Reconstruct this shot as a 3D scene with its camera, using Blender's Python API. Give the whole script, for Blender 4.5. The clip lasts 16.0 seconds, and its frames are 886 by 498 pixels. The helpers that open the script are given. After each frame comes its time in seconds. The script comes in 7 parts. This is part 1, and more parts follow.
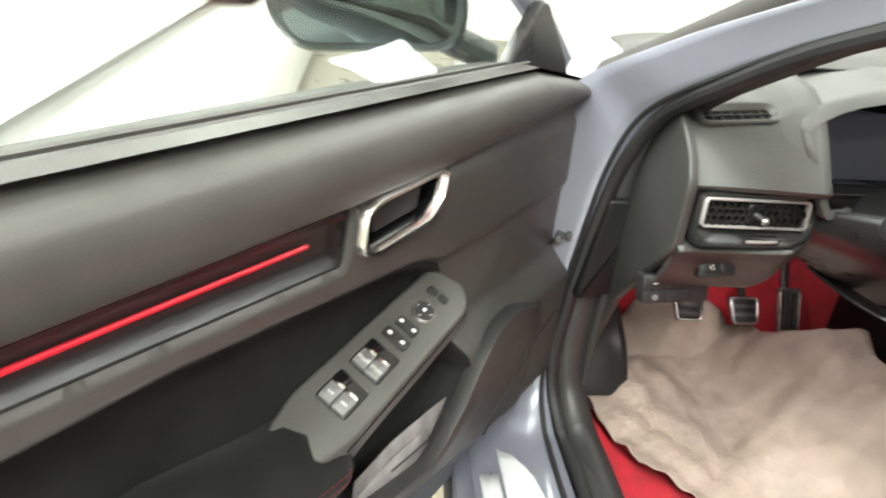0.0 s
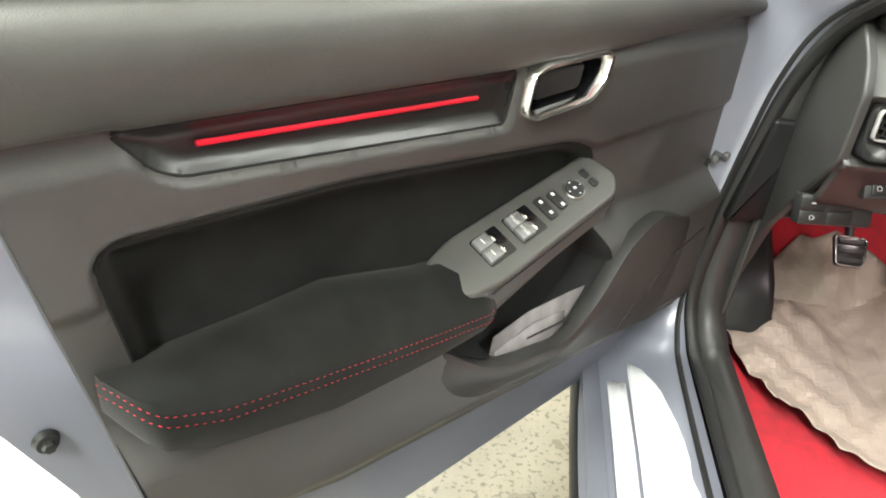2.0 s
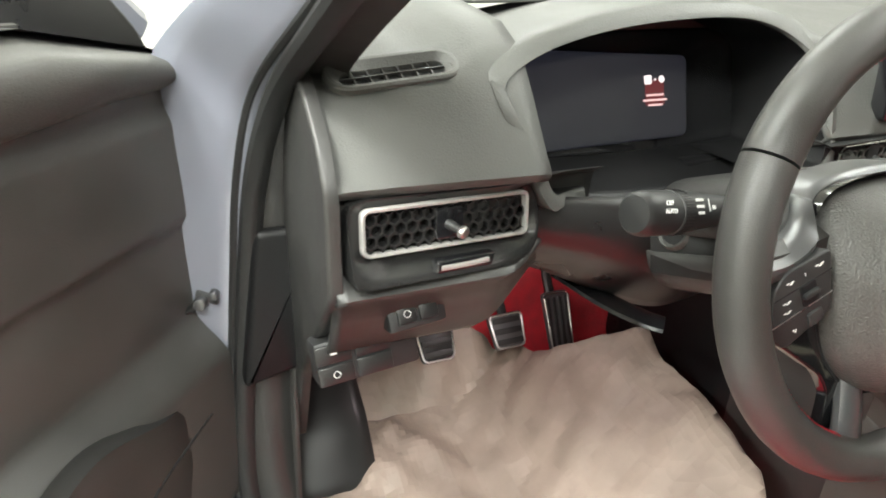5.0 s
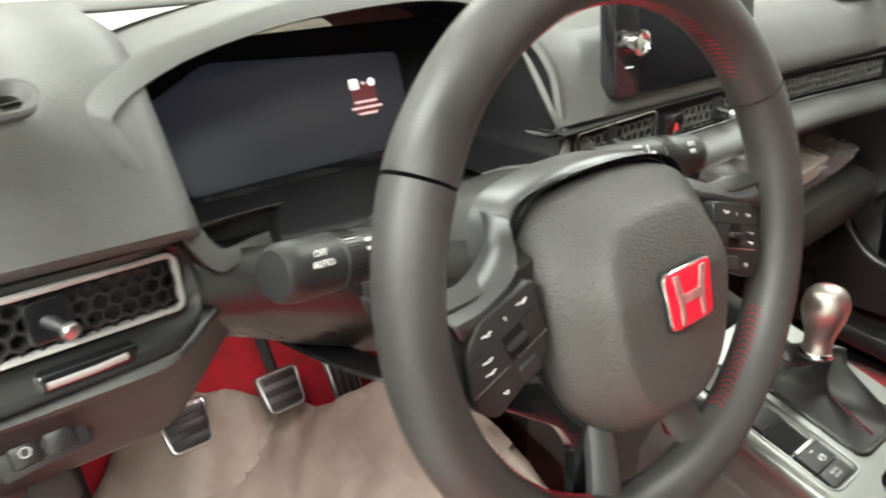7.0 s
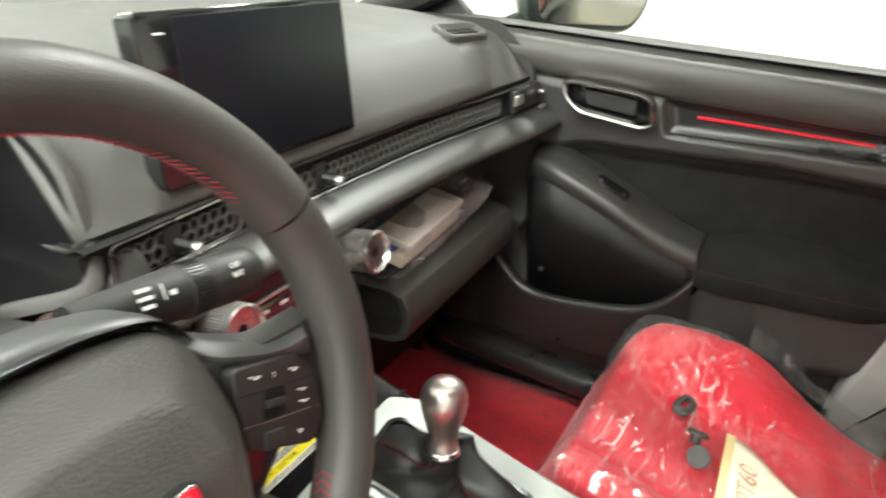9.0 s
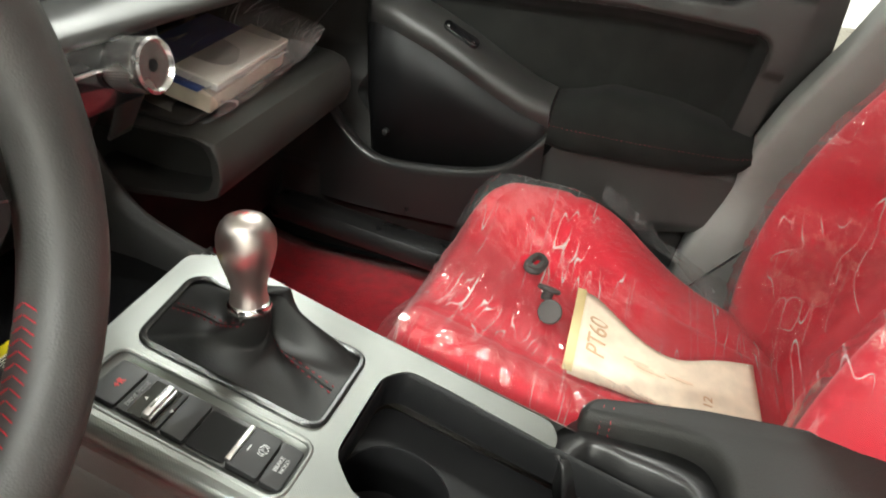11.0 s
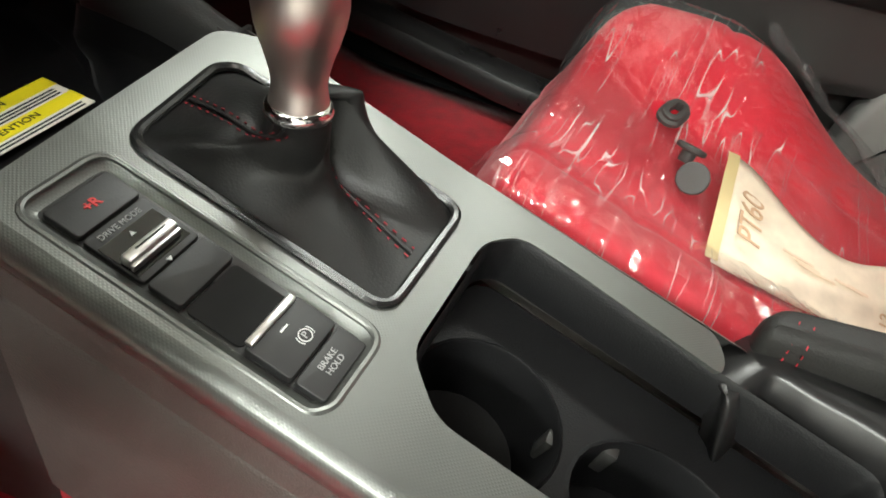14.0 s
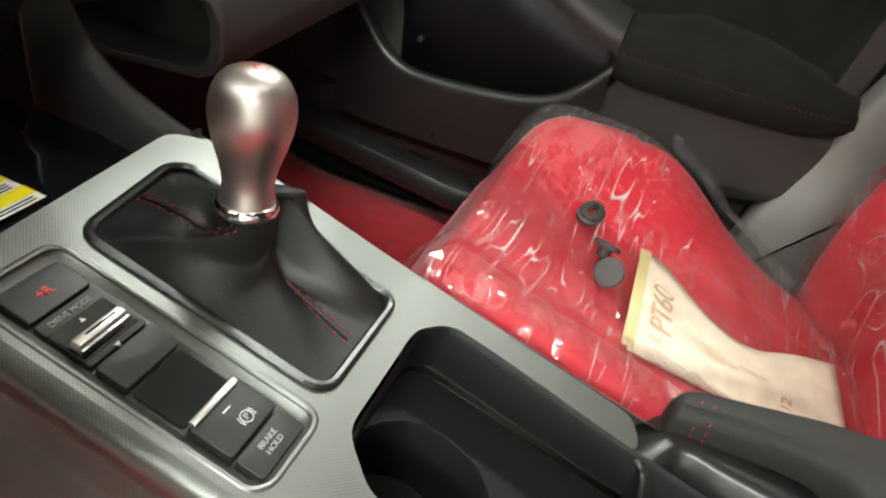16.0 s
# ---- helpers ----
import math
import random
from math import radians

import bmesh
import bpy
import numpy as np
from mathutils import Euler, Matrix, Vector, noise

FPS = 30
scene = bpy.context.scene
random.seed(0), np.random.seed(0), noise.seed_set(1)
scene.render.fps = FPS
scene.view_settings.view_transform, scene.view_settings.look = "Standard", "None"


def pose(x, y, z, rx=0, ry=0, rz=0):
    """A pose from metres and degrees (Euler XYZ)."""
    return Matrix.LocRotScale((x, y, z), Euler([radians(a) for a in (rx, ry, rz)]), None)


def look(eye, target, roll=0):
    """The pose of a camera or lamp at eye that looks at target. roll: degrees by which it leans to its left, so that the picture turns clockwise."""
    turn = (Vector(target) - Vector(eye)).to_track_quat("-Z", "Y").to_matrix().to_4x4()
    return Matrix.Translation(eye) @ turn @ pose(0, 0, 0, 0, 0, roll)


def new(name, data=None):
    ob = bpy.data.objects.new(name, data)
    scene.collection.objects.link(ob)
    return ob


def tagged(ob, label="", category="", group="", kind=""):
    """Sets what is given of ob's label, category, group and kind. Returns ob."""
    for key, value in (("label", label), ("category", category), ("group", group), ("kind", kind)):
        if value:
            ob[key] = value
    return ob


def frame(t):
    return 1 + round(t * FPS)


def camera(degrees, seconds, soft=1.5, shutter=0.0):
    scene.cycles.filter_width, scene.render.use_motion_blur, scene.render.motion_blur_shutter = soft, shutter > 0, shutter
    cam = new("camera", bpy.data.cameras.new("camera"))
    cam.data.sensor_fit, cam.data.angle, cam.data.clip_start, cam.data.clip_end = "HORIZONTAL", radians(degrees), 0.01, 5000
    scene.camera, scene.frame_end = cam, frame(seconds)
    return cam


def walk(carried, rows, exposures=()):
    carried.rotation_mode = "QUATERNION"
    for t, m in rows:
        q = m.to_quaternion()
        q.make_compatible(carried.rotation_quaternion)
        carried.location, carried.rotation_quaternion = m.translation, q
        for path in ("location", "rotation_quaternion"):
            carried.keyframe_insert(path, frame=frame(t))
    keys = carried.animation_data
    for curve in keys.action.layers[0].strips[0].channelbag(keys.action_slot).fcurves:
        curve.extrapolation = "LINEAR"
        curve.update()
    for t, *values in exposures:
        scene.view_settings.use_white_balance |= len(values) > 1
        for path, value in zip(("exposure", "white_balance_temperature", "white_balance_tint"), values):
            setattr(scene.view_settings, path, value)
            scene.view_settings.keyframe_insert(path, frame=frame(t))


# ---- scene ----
cam = camera(65.7, 16.0, 1.8, 0.4)
PATH = [
    (0, (-1.115, -0.556, 1.211), (-0.881, 1.222, 0.327), 5.6),
    (0.5, (-1.109, -0.622, 1.19), (-1.159, 1.185, 0.334), 5.6),
    (1, (-1.097, -0.65, 1.185), (-1.224, 1.152, 0.326), 5.1),
    (1.5, (-1.115, -0.66, 1.158), (-1.279, 1.104, 0.228), 5.5),
    (2, (-1.118, -0.668, 1.139), (-1.288, 1.06, 0.146), 5.5),
    (2.5, (-1.105, -0.666, 1.147), (-1.241, 1.05, 0.128), 4.9),
    (3, (-1.064, -0.62, 1.152), (-1.092, 1.113, 0.155), 4.0),
    (3.5, (-1.0, -0.516, 1.171), (-0.813, 1.238, 0.228), 3.9),
    (4, (-0.92, -0.379, 1.132), (-0.441, 1.354, 0.257), 3.3),
    (4.2, (-0.895, -0.344, 1.127), (-0.32, 1.368, 0.268), 3.4),
    (6.3, (-0.723, -0.208, 1.067), (0.173, 1.409, 0.304), -1.5),
    (6.5, (-0.702, -0.205, 1.074), (0.251, 1.38, 0.312), -1.9),
    (7, (-0.635, -0.2, 1.079), (0.466, 1.267, 0.283), -2.8),
    (7.5, (-0.593, -0.195, 1.083), (0.609, 1.16, 0.236), -2.6),
    (7.8, (-0.569, -0.215, 1.094), (0.675, 1.098, 0.24), -2.8),
    (8, (-0.552, -0.224, 1.109), (0.733, 1.053, 0.262), -2.8),
    (8.5, (-0.488, -0.219, 1.121), (0.952, 0.905, 0.307), -1.9),
    (9, (-0.426, -0.195, 1.11), (1.176, 0.69, 0.304), 0.0),
    (9.2, (-0.405, -0.192, 1.097), (1.25, 0.586, 0.288), 1.0),
    (11.3, (-0.348, -0.203, 0.98), (1.294, 0.25, -0.067), 5.0),
    (11.5, (-0.349, -0.202, 0.968), (1.274, 0.25, -0.11), 5.4),
    (12, (-0.3, -0.173, 0.946), (1.257, 0.271, -0.228), 7.3),
    (12.5, (-0.255, -0.139, 0.908), (1.223, 0.307, -0.364), 8.4),
    (13, (-0.229, -0.131, 0.881), (1.186, 0.332, -0.455), 8.4),
    (13.5, (-0.228, -0.118, 0.873), (1.156, 0.356, -0.491), 8.7),
    (14, (-0.227, -0.117, 0.876), (1.153, 0.353, -0.493), 9.4),
    (14.5, (-0.231, -0.118, 0.878), (1.176, 0.34, -0.468), 10.4),
    (15, (-0.24, -0.11, 0.881), (1.195, 0.332, -0.44), 11.5),
    (15.5, (-0.24, -0.112, 0.883), (1.247, 0.315, -0.386), 12.2),
    (16, (-0.252, -0.127, 0.894), (1.349, 0.274, -0.235), 12.4),
]
walk(cam, [(t, look(eye, target, roll)) for t, eye, target, roll in PATH], [(0, 0.82), (3.2, 0.90), (4.2, 0.85), (6.3, 1.0), (8.0, 0.92), (9.2, 0.96), (11.3, 0.72), (16, 0.62)])

# ---- world, light, exposure ----
world = bpy.data.worlds.new("hall_light")
scene.world = world
world.use_nodes = True
wbg = world.node_tree.nodes["Background"]
wbg.inputs["Color"].default_value = (1.0, 0.97, 0.92, 1)
wbg.inputs["Strength"].default_value = 0.35


def area_lamp(name, x, y, z, sx, sy, power, tint=(0.965, 1.0, 0.935)):
    data = bpy.data.lights.new(name, "AREA")
    data.shape, data.size, data.size_y, data.energy, data.color = "RECTANGLE", sx, sy, power, tint
    ob = new(name, data)
    ob.location = (x, y, z)
    return tagged(ob, kind="structure")


# unseen lamps; the last two added to brighten far floor and console side
for lx, ly, lp in ((-2.3, -0.3, 190), (-2.6, 2.8, 25), (1.0, 3.4, 85), (2.9, 0.2, 150), (-1.7, -3.2, 240), (-2.0, 5.2, 80), (-4.6, -1.2, 330)):
    area_lamp("ceiling_lamp", lx, ly, 3.85, 0.35, 2.4, lp)

# ---- materials ----
MATS = {}


def material(name, color, rough=0.5, metal=0.0, grain=0.0, grain_size=0.002, vary=0.12, vary_size=0.08, coat=0.0, sheen=0.0, spec=0.5, voronoi=False, aniso=0.0, wrough=0.08):
    """A procedural surface: base colour with broad variation, fine relief and uneven roughness."""
    if name in MATS:
        return MATS[name]
    m = bpy.data.materials.new(name)
    m.use_nodes = True
    nt = m.node_tree
    b = nt.nodes["Principled BSDF"]
    b.inputs["Metallic"].default_value = metal
    b.inputs["Specular IOR Level"].default_value = spec
    b.inputs["Coat Weight"].default_value = coat
    b.inputs["Coat Roughness"].default_value = 0.06
    b.inputs["Sheen Weight"].default_value = sheen
    b.inputs["Anisotropic"].default_value = aniso
    tc = nt.nodes.new("ShaderNodeTexCoord")
    n1 = nt.nodes.new("ShaderNodeTexNoise")
    n1.inputs["Scale"].default_value = 1.0 / vary_size
    n1.inputs["Detail"].default_value = 6
    nt.links.new(tc.outputs["Object"], n1.inputs["Vector"])
    ramp = nt.nodes.new("ShaderNodeMapRange")
    ramp.inputs["From Min"].default_value, ramp.inputs["From Max"].default_value = 0.3, 0.7
    ramp.inputs["To Min"].default_value, ramp.inputs["To Max"].default_value = 1 - vary, 1 + vary
    nt.links.new(n1.outputs["Fac"], ramp.inputs["Value"])
    mul = nt.nodes.new("ShaderNodeVectorMath")
    mul.operation = "SCALE"
    mul.inputs[0].default_value = color
    nt.links.new(ramp.outputs["Result"], mul.inputs["Scale"])
    nt.links.new(mul.outputs["Vector"], b.inputs["Base Color"])
    rr = nt.nodes.new("ShaderNodeMapRange")
    rr.inputs["From Min"].default_value, rr.inputs["From Max"].default_value = 0.3, 0.7
    rr.inputs["To Min"].default_value, rr.inputs["To Max"].default_value = max(0.02, rough - wrough), min(1, rough + wrough)
    nt.links.new(n1.outputs["Fac"], rr.inputs["Value"])
    nt.links.new(rr.outputs["Result"], b.inputs["Roughness"])
    if grain:
        n2 = nt.nodes.new("ShaderNodeTexVoronoi" if voronoi else "ShaderNodeTexNoise")
        n2.inputs["Scale"].default_value = 1.0 / grain_size
        nt.links.new(tc.outputs["Object"], n2.inputs["Vector"])
        bump = nt.nodes.new("ShaderNodeBump")
        bump.inputs["Strength"].default_value = grain
        bump.inputs["Distance"].default_value = grain_size * 0.35
        nt.links.new(n2.outputs["Distance" if voronoi else "Fac"], bump.inputs["Height"])
        nt.links.new(bump.outputs["Normal"], b.inputs["Normal"])
    MATS[name] = m
    return m


def clear(name, tint=(1, 1, 1), gloss=0.1, rough=0.05):
    """Thin clear glass: mostly see-through, with a mirror-like share."""
    m = bpy.data.materials.new(name)
    m.use_nodes = True
    nt = m.node_tree
    nt.nodes.remove(nt.nodes["Principled BSDF"])
    tr = nt.nodes.new("ShaderNodeBsdfTransparent")
    tr.inputs["Color"].default_value = (*tint, 1)
    gl = nt.nodes.new("ShaderNodeBsdfGlossy")
    gl.inputs["Roughness"].default_value = rough
    mix = nt.nodes.new("ShaderNodeMixShader")
    mix.inputs["Fac"].default_value = gloss
    nt.links.new(tr.outputs[0], mix.inputs[1])
    nt.links.new(gl.outputs[0], mix.inputs[2])
    nt.links.new(mix.outputs[0], nt.nodes["Material Output"].inputs["Surface"])
    return m


def film(name, gloss, rough, haze, painted_glint, size):
    """Crumpled clear plastic: see-through, slightly milky, with faceted glints, and more glints painted as white lines
    along its creases.
    """
    m = clear(name, (0.985, 0.98, 0.98), gloss, rough)
    nt = m.node_tree
    nodes, links = nt.nodes, nt.links
    mix = nodes["Mix Shader"]
    gl, tr = nodes["Glossy BSDF"], nodes["Transparent BSDF"]
    tc = nodes.new("ShaderNodeTexCoord")

    def noise_at(rot, scale, freq, detail, distort):
        mp = nodes.new("ShaderNodeMapping")
        mp.inputs["Rotation"].default_value = rot
        mp.inputs["Scale"].default_value = scale
        links.new(tc.outputs["Object"], mp.inputs["Vector"])
        nz = nodes.new("ShaderNodeTexNoise")
        nz.inputs["Scale"].default_value, nz.inputs["Detail"].default_value, nz.inputs["Distortion"].default_value = freq, detail, distort
        links.new(mp.outputs["Vector"], nz.inputs["Vector"])
        return nz.outputs["Fac"]

    def math_node(op, a, b=0.0):
        q = nodes.new("ShaderNodeMath")
        q.operation = op
        for k, v in enumerate((a, b)):
            if isinstance(v, float):
                q.inputs[k].default_value = v
            else:
                links.new(v, q.inputs[k])
        return q.outputs[0]

    def remap(v, a, b, c, d):
        q = nodes.new("ShaderNodeMapRange")
        for k, val in zip(("From Min", "From Max", "To Min", "To Max"), (a, b, c, d)):
            q.inputs[k].default_value = val
        links.new(v, q.inputs["Value"])
        return q.outputs["Result"]
    # white diffuse lines paint the glints thrown by sharp folds
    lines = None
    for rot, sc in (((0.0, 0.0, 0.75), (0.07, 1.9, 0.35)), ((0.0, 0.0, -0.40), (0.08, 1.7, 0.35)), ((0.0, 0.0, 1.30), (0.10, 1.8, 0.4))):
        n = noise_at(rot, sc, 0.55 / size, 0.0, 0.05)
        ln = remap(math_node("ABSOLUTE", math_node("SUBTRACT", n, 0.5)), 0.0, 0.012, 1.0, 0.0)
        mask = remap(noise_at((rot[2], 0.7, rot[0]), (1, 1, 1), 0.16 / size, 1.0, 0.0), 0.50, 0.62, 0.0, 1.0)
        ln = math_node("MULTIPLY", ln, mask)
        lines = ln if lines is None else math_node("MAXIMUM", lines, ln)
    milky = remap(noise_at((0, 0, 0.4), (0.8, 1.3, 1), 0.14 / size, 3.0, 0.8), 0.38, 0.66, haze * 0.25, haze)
    fac = math_node("ADD", milky, math_node("MULTIPLY", lines, painted_glint))
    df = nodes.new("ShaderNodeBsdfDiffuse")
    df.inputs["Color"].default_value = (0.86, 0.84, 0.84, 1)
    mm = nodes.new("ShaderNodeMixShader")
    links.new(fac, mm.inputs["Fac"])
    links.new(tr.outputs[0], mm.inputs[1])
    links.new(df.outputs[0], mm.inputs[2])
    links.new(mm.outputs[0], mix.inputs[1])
    # facets
    warp = noise_at((0, 0, 0.6), (0.6, 1.6, 1.0), 1.2 / size, 3.0, 1.5)
    bump = nodes.new("ShaderNodeBump")
    bump.inputs["Strength"].default_value = 0.2
    bump.inputs["Distance"].default_value = size * 0.2
    links.new(warp, bump.inputs["Height"])
    links.new(bump.outputs["Normal"], gl.inputs["Normal"])
    fr = nodes.new("ShaderNodeFresnel")
    fr.inputs["IOR"].default_value = 1.5
    links.new(math_node("ADD", math_node("MULTIPLY", fr.outputs[0], 0.30), gloss), mix.inputs["Fac"])
    return m


def glow(name, color, strength):
    m = bpy.data.materials.new(name)
    m.use_nodes = True
    b = m.node_tree.nodes["Principled BSDF"]
    b.inputs["Base Color"].default_value = (0.02, 0.02, 0.02, 1)
    b.inputs["Emission Color"].default_value = (*color, 1)
    b.inputs["Emission Strength"].default_value = strength
    return m


SOFT = material("soft_touch_black", (0.066, 0.065, 0.060), 0.50, grain=0.35, grain_size=0.0016, voronoi=True)
ARMPAD = material("armrest_leatherette", (0.019, 0.0182, 0.017), 0.62, spec=0.28, grain=0.35, grain_size=0.0014, voronoi=True)
HARD = material("hard_plastic_dark", (0.028, 0.0272, 0.026), 0.44, grain=0.3, grain_size=0.0012, voronoi=True)
DASH = material("dash_pad_charcoal", (0.070, 0.070, 0.066), 0.55, grain=0.4, grain_size=0.0018, voronoi=True)
VENTRIM = material("satin_vent_metal", (0.36, 0.345, 0.335), 0.42, 0.45, vary=0.05)
GLOSSTRIM = material("gloss_black_trim", (0.013, 0.0128, 0.0128), 0.24, grain=0.06, grain_size=0.001, wrough=0.04)
LIDM = material("glove_box_satin", (0.040, 0.039, 0.036), 0.40, grain=0.15, grain_size=0.001)
TRIM = material("trim_satin_black", (0.016, 0.0155, 0.0155), 0.33, grain=0.1, grain_size=0.001)
GLOSS = material("piano_black", (0.008, 0.008, 0.009), 0.08, coat=0.6, vary=0.05, wrough=0.03)
SUEDE = material("suede_black", (0.0115, 0.0118, 0.0108), 0.95, grain=0.5, grain_size=0.0012, sheen=0.05, vary=0.42, vary_size=0.045, spec=0.2)
LEATHER = material("leather_black", (0.0085, 0.0082, 0.008), 0.46, spec=0.38, grain=0.2, grain_size=0.0014, voronoi=True)
RIM = material("wheel_leather", (0.045, 0.0435, 0.0415), 0.44, grain=0.25, grain_size=0.0012, voronoi=True)
DKSATIN = material("dark_satin_metal", (0.11, 0.11, 0.113), 0.38, 0.6, vary=0.05)
AIRBAG = material("airbag_grain", (0.062, 0.060, 0.0565), 0.46, grain=0.75, grain_size=0.0019, voronoi=True)
CHROME = material("chrome", (0.78, 0.77, 0.76), 0.10, 1.0, vary=0.04)
BEZEL = material("polished_bezel", (0.74, 0.73, 0.72), 0.20, 1.0, vary=0.03, wrough=0.03)
SATIN = material("satin_aluminium", (0.62, 0.61, 0.60), 0.30, 1.0, grain=0.08, grain_size=0.0006, vary=0.05)
KNOBM = material("brushed_titanium", (0.46, 0.41, 0.385), 0.36, 1.0, grain=0.05, grain_size=0.0005, vary=0.05, aniso=0.5)
RED = material("red_strip", (0.72, 0.012, 0.035), 0.35, vary=0.06)
THREAD = material("red_thread", (0.42, 0.012, 0.025), 0.7)
DULLTHREAD = material("dull_red_thread", (0.27, 0.012, 0.022), 0.8)
DOORPL = material("door_plastic_lit", (0.056, 0.054, 0.051), 0.42, grain=0.3, grain_size=0.0012, voronoi=True)
SIDEPAD = material("console_side_pad", (0.062, 0.057, 0.052), 0.55, grain=0.35, grain_size=0.0016, voronoi=True)
FABRIC = material("red_seat_fabric", (0.60, 0.008, 0.028), 0.85, grain=0.5, grain_size=0.0015, sheen=0.15, vary=0.10)
CARPET = material("red_carpet", (0.36, 0.005, 0.015), 0.95, grain=0.9, grain_size=0.003, sheen=0.2, vary=0.22, vary_size=0.02)
RUBBER = material("rubber_black", (0.012, 0.012, 0.012), 0.55, vary=0.1)
PAINT = material("grey_lavender_paint", (0.255, 0.265, 0.315), 0.30, 0.25, coat=0.8, vary=0.015, wrough=0.01)
HEADLINER = material("headliner_cloth", (0.045, 0.045, 0.045), 0.9, grain=0.3, grain_size=0.002)
PAPER = material("kraft_paper", (0.268, 0.208, 0.175), 0.55, grain=0.25, grain_size=0.028, voronoi=True, vary=0.13, vary_size=0.05)
WHITEP = material("white_paper", (0.78, 0.74, 0.68), 0.8, vary=0.05)
FILM = material("white_sill_film", (0.82, 0.83, 0.84), 0.35, vary=0.03)
FLOORM = material("sealed_concrete", (0.20, 0.178, 0.135), 0.32, grain=0.1, grain_size=0.02, vary=0.18, vary_size=0.15)
WALLM = material("white_wall_paint", (0.82, 0.81, 0.78), 0.8, vary=0.03, vary_size=1.0)
WHITECAR = material("white_car_paint", (0.80, 0.80, 0.79), 0.22, coat=0.7, vary=0.02)
# near-black: puts shade into vents and hollows, and colours joints
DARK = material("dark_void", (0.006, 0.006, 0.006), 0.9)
BUTTON = material("button_black", (0.017, 0.017, 0.0172), 0.5, grain=0.15, grain_size=0.001)
INK = material("white_print", (0.75, 0.75, 0.74), 0.6, vary=0.03)
DIMINK = material("grey_print", (0.36, 0.36, 0.36), 0.6, vary=0.03)
REDINK = material("red_print", (0.62, 0.03, 0.03), 0.5, vary=0.03)
YELLOW = material("yellow_label", (0.86, 0.72, 0.02), 0.4, vary=0.05)
BLUE = material("blue_cover", (0.05, 0.09, 0.30), 0.4, vary=0.08)
CREAM = material("cream_paper", (0.70, 0.60, 0.47), 0.8, vary=0.1, vary_size=0.02)
TYRE = material("tyre_rubber", (0.02, 0.02, 0.02), 0.75)
PILLAR = material("pillar_grey", (0.25, 0.25, 0.243), 0.55, grain=0.3, grain_size=0.0015)
# near-black; in the cup wells and under the dash it carries shade
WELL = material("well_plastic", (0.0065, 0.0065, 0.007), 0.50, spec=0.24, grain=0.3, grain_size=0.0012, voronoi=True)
LEDGE = material("satin_grey_trim", (0.046, 0.046, 0.0445), 0.38, 0.15, grain=0.12, grain_size=0.0012)
GLASS = clear("window_glass", (0.93, 0.96, 0.94), 0.05, 0.02)
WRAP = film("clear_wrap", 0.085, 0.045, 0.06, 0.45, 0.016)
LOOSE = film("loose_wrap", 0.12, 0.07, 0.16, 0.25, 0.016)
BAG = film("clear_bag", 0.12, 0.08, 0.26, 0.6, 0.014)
SCREEN = material("display_glass", (0.008, 0.009, 0.012), 0.30, spec=0.25, vary=0.02, wrough=0.02)


def speckle(m, color, size, amount):
    """Small stones of another tone scattered over a ground colour."""
    nt = m.node_tree
    b = nt.nodes["Principled BSDF"]
    old = b.inputs["Base Color"].links[0].from_socket
    tc = nt.nodes.new("ShaderNodeTexCoord")
    nz = nt.nodes.new("ShaderNodeTexNoise")
    nz.inputs["Scale"].default_value, nz.inputs["Detail"].default_value = 1 / size, 3
    nt.links.new(tc.outputs["Object"], nz.inputs["Vector"])
    mr = nt.nodes.new("ShaderNodeMapRange")
    mr.inputs["From Min"].default_value, mr.inputs["From Max"].default_value = 0.56, 0.62
    mr.inputs["To Max"].default_value = amount
    nt.links.new(nz.outputs["Fac"], mr.inputs["Value"])
    mx = nt.nodes.new("ShaderNodeMix")
    mx.data_type = "RGBA"
    nt.links.new(mr.outputs["Result"], mx.inputs["Factor"])
    nt.links.new(old, mx.inputs[6])
    mx.inputs[7].default_value = (*color, 1)
    nt.links.new(mx.outputs[2], b.inputs["Base Color"])


speckle(FLOORM, (0.07, 0.06, 0.045), 0.012, 0.7)

# ---- geometry helpers ----
def full(o):
    return (full(o.parent) @ o.matrix_parent_inverse if o.parent else Matrix()) @ o.matrix_basis


def thing(name, label, category, at=(0, 0, 0), group="", kind=""):
    ob = new(name)
    ob.location = at
    ob.empty_display_size = 0.05
    return tagged(ob, label, category, group, kind)


def link(name, bm, mat, parent=None, label="", sharp=35, solid=0.0, sub=0):
    bmesh.ops.recalc_face_normals(bm, faces=bm.faces)
    me = bpy.data.meshes.new(name)
    bm.to_mesh(me)
    bm.free()
    me.materials.append(mat)
    me.polygons.foreach_set("use_smooth", [True] * len(me.polygons))
    me.set_sharp_from_angle(angle=radians(sharp))
    ob = new(name, me)
    if parent is not None:
        ob.parent = parent
        ob.matrix_parent_inverse = full(parent).inverted()
    if solid:
        md = ob.modifiers.new("thickness", "SOLIDIFY")
        md.thickness, md.offset = solid, -1
    if sub:
        md = ob.modifiers.new("round", "SUBSURF")
        md.levels = md.render_levels = sub
    if label:
        tagged(ob, label)
    return ob


part = link


def whole(name, bm, mat, label, category, group="", kind="", **kw):
    return tagged(link(name, bm, mat, None, **kw), label, category, group, kind)


def basis(o, ex, ey, ez):
    """A pose matrix from an origin and three axes."""
    m = Matrix.Identity(4)
    for i, v in enumerate((ex, ey, ez, o)):
        for j in range(3):
            m[j][i] = v[j]
    return m


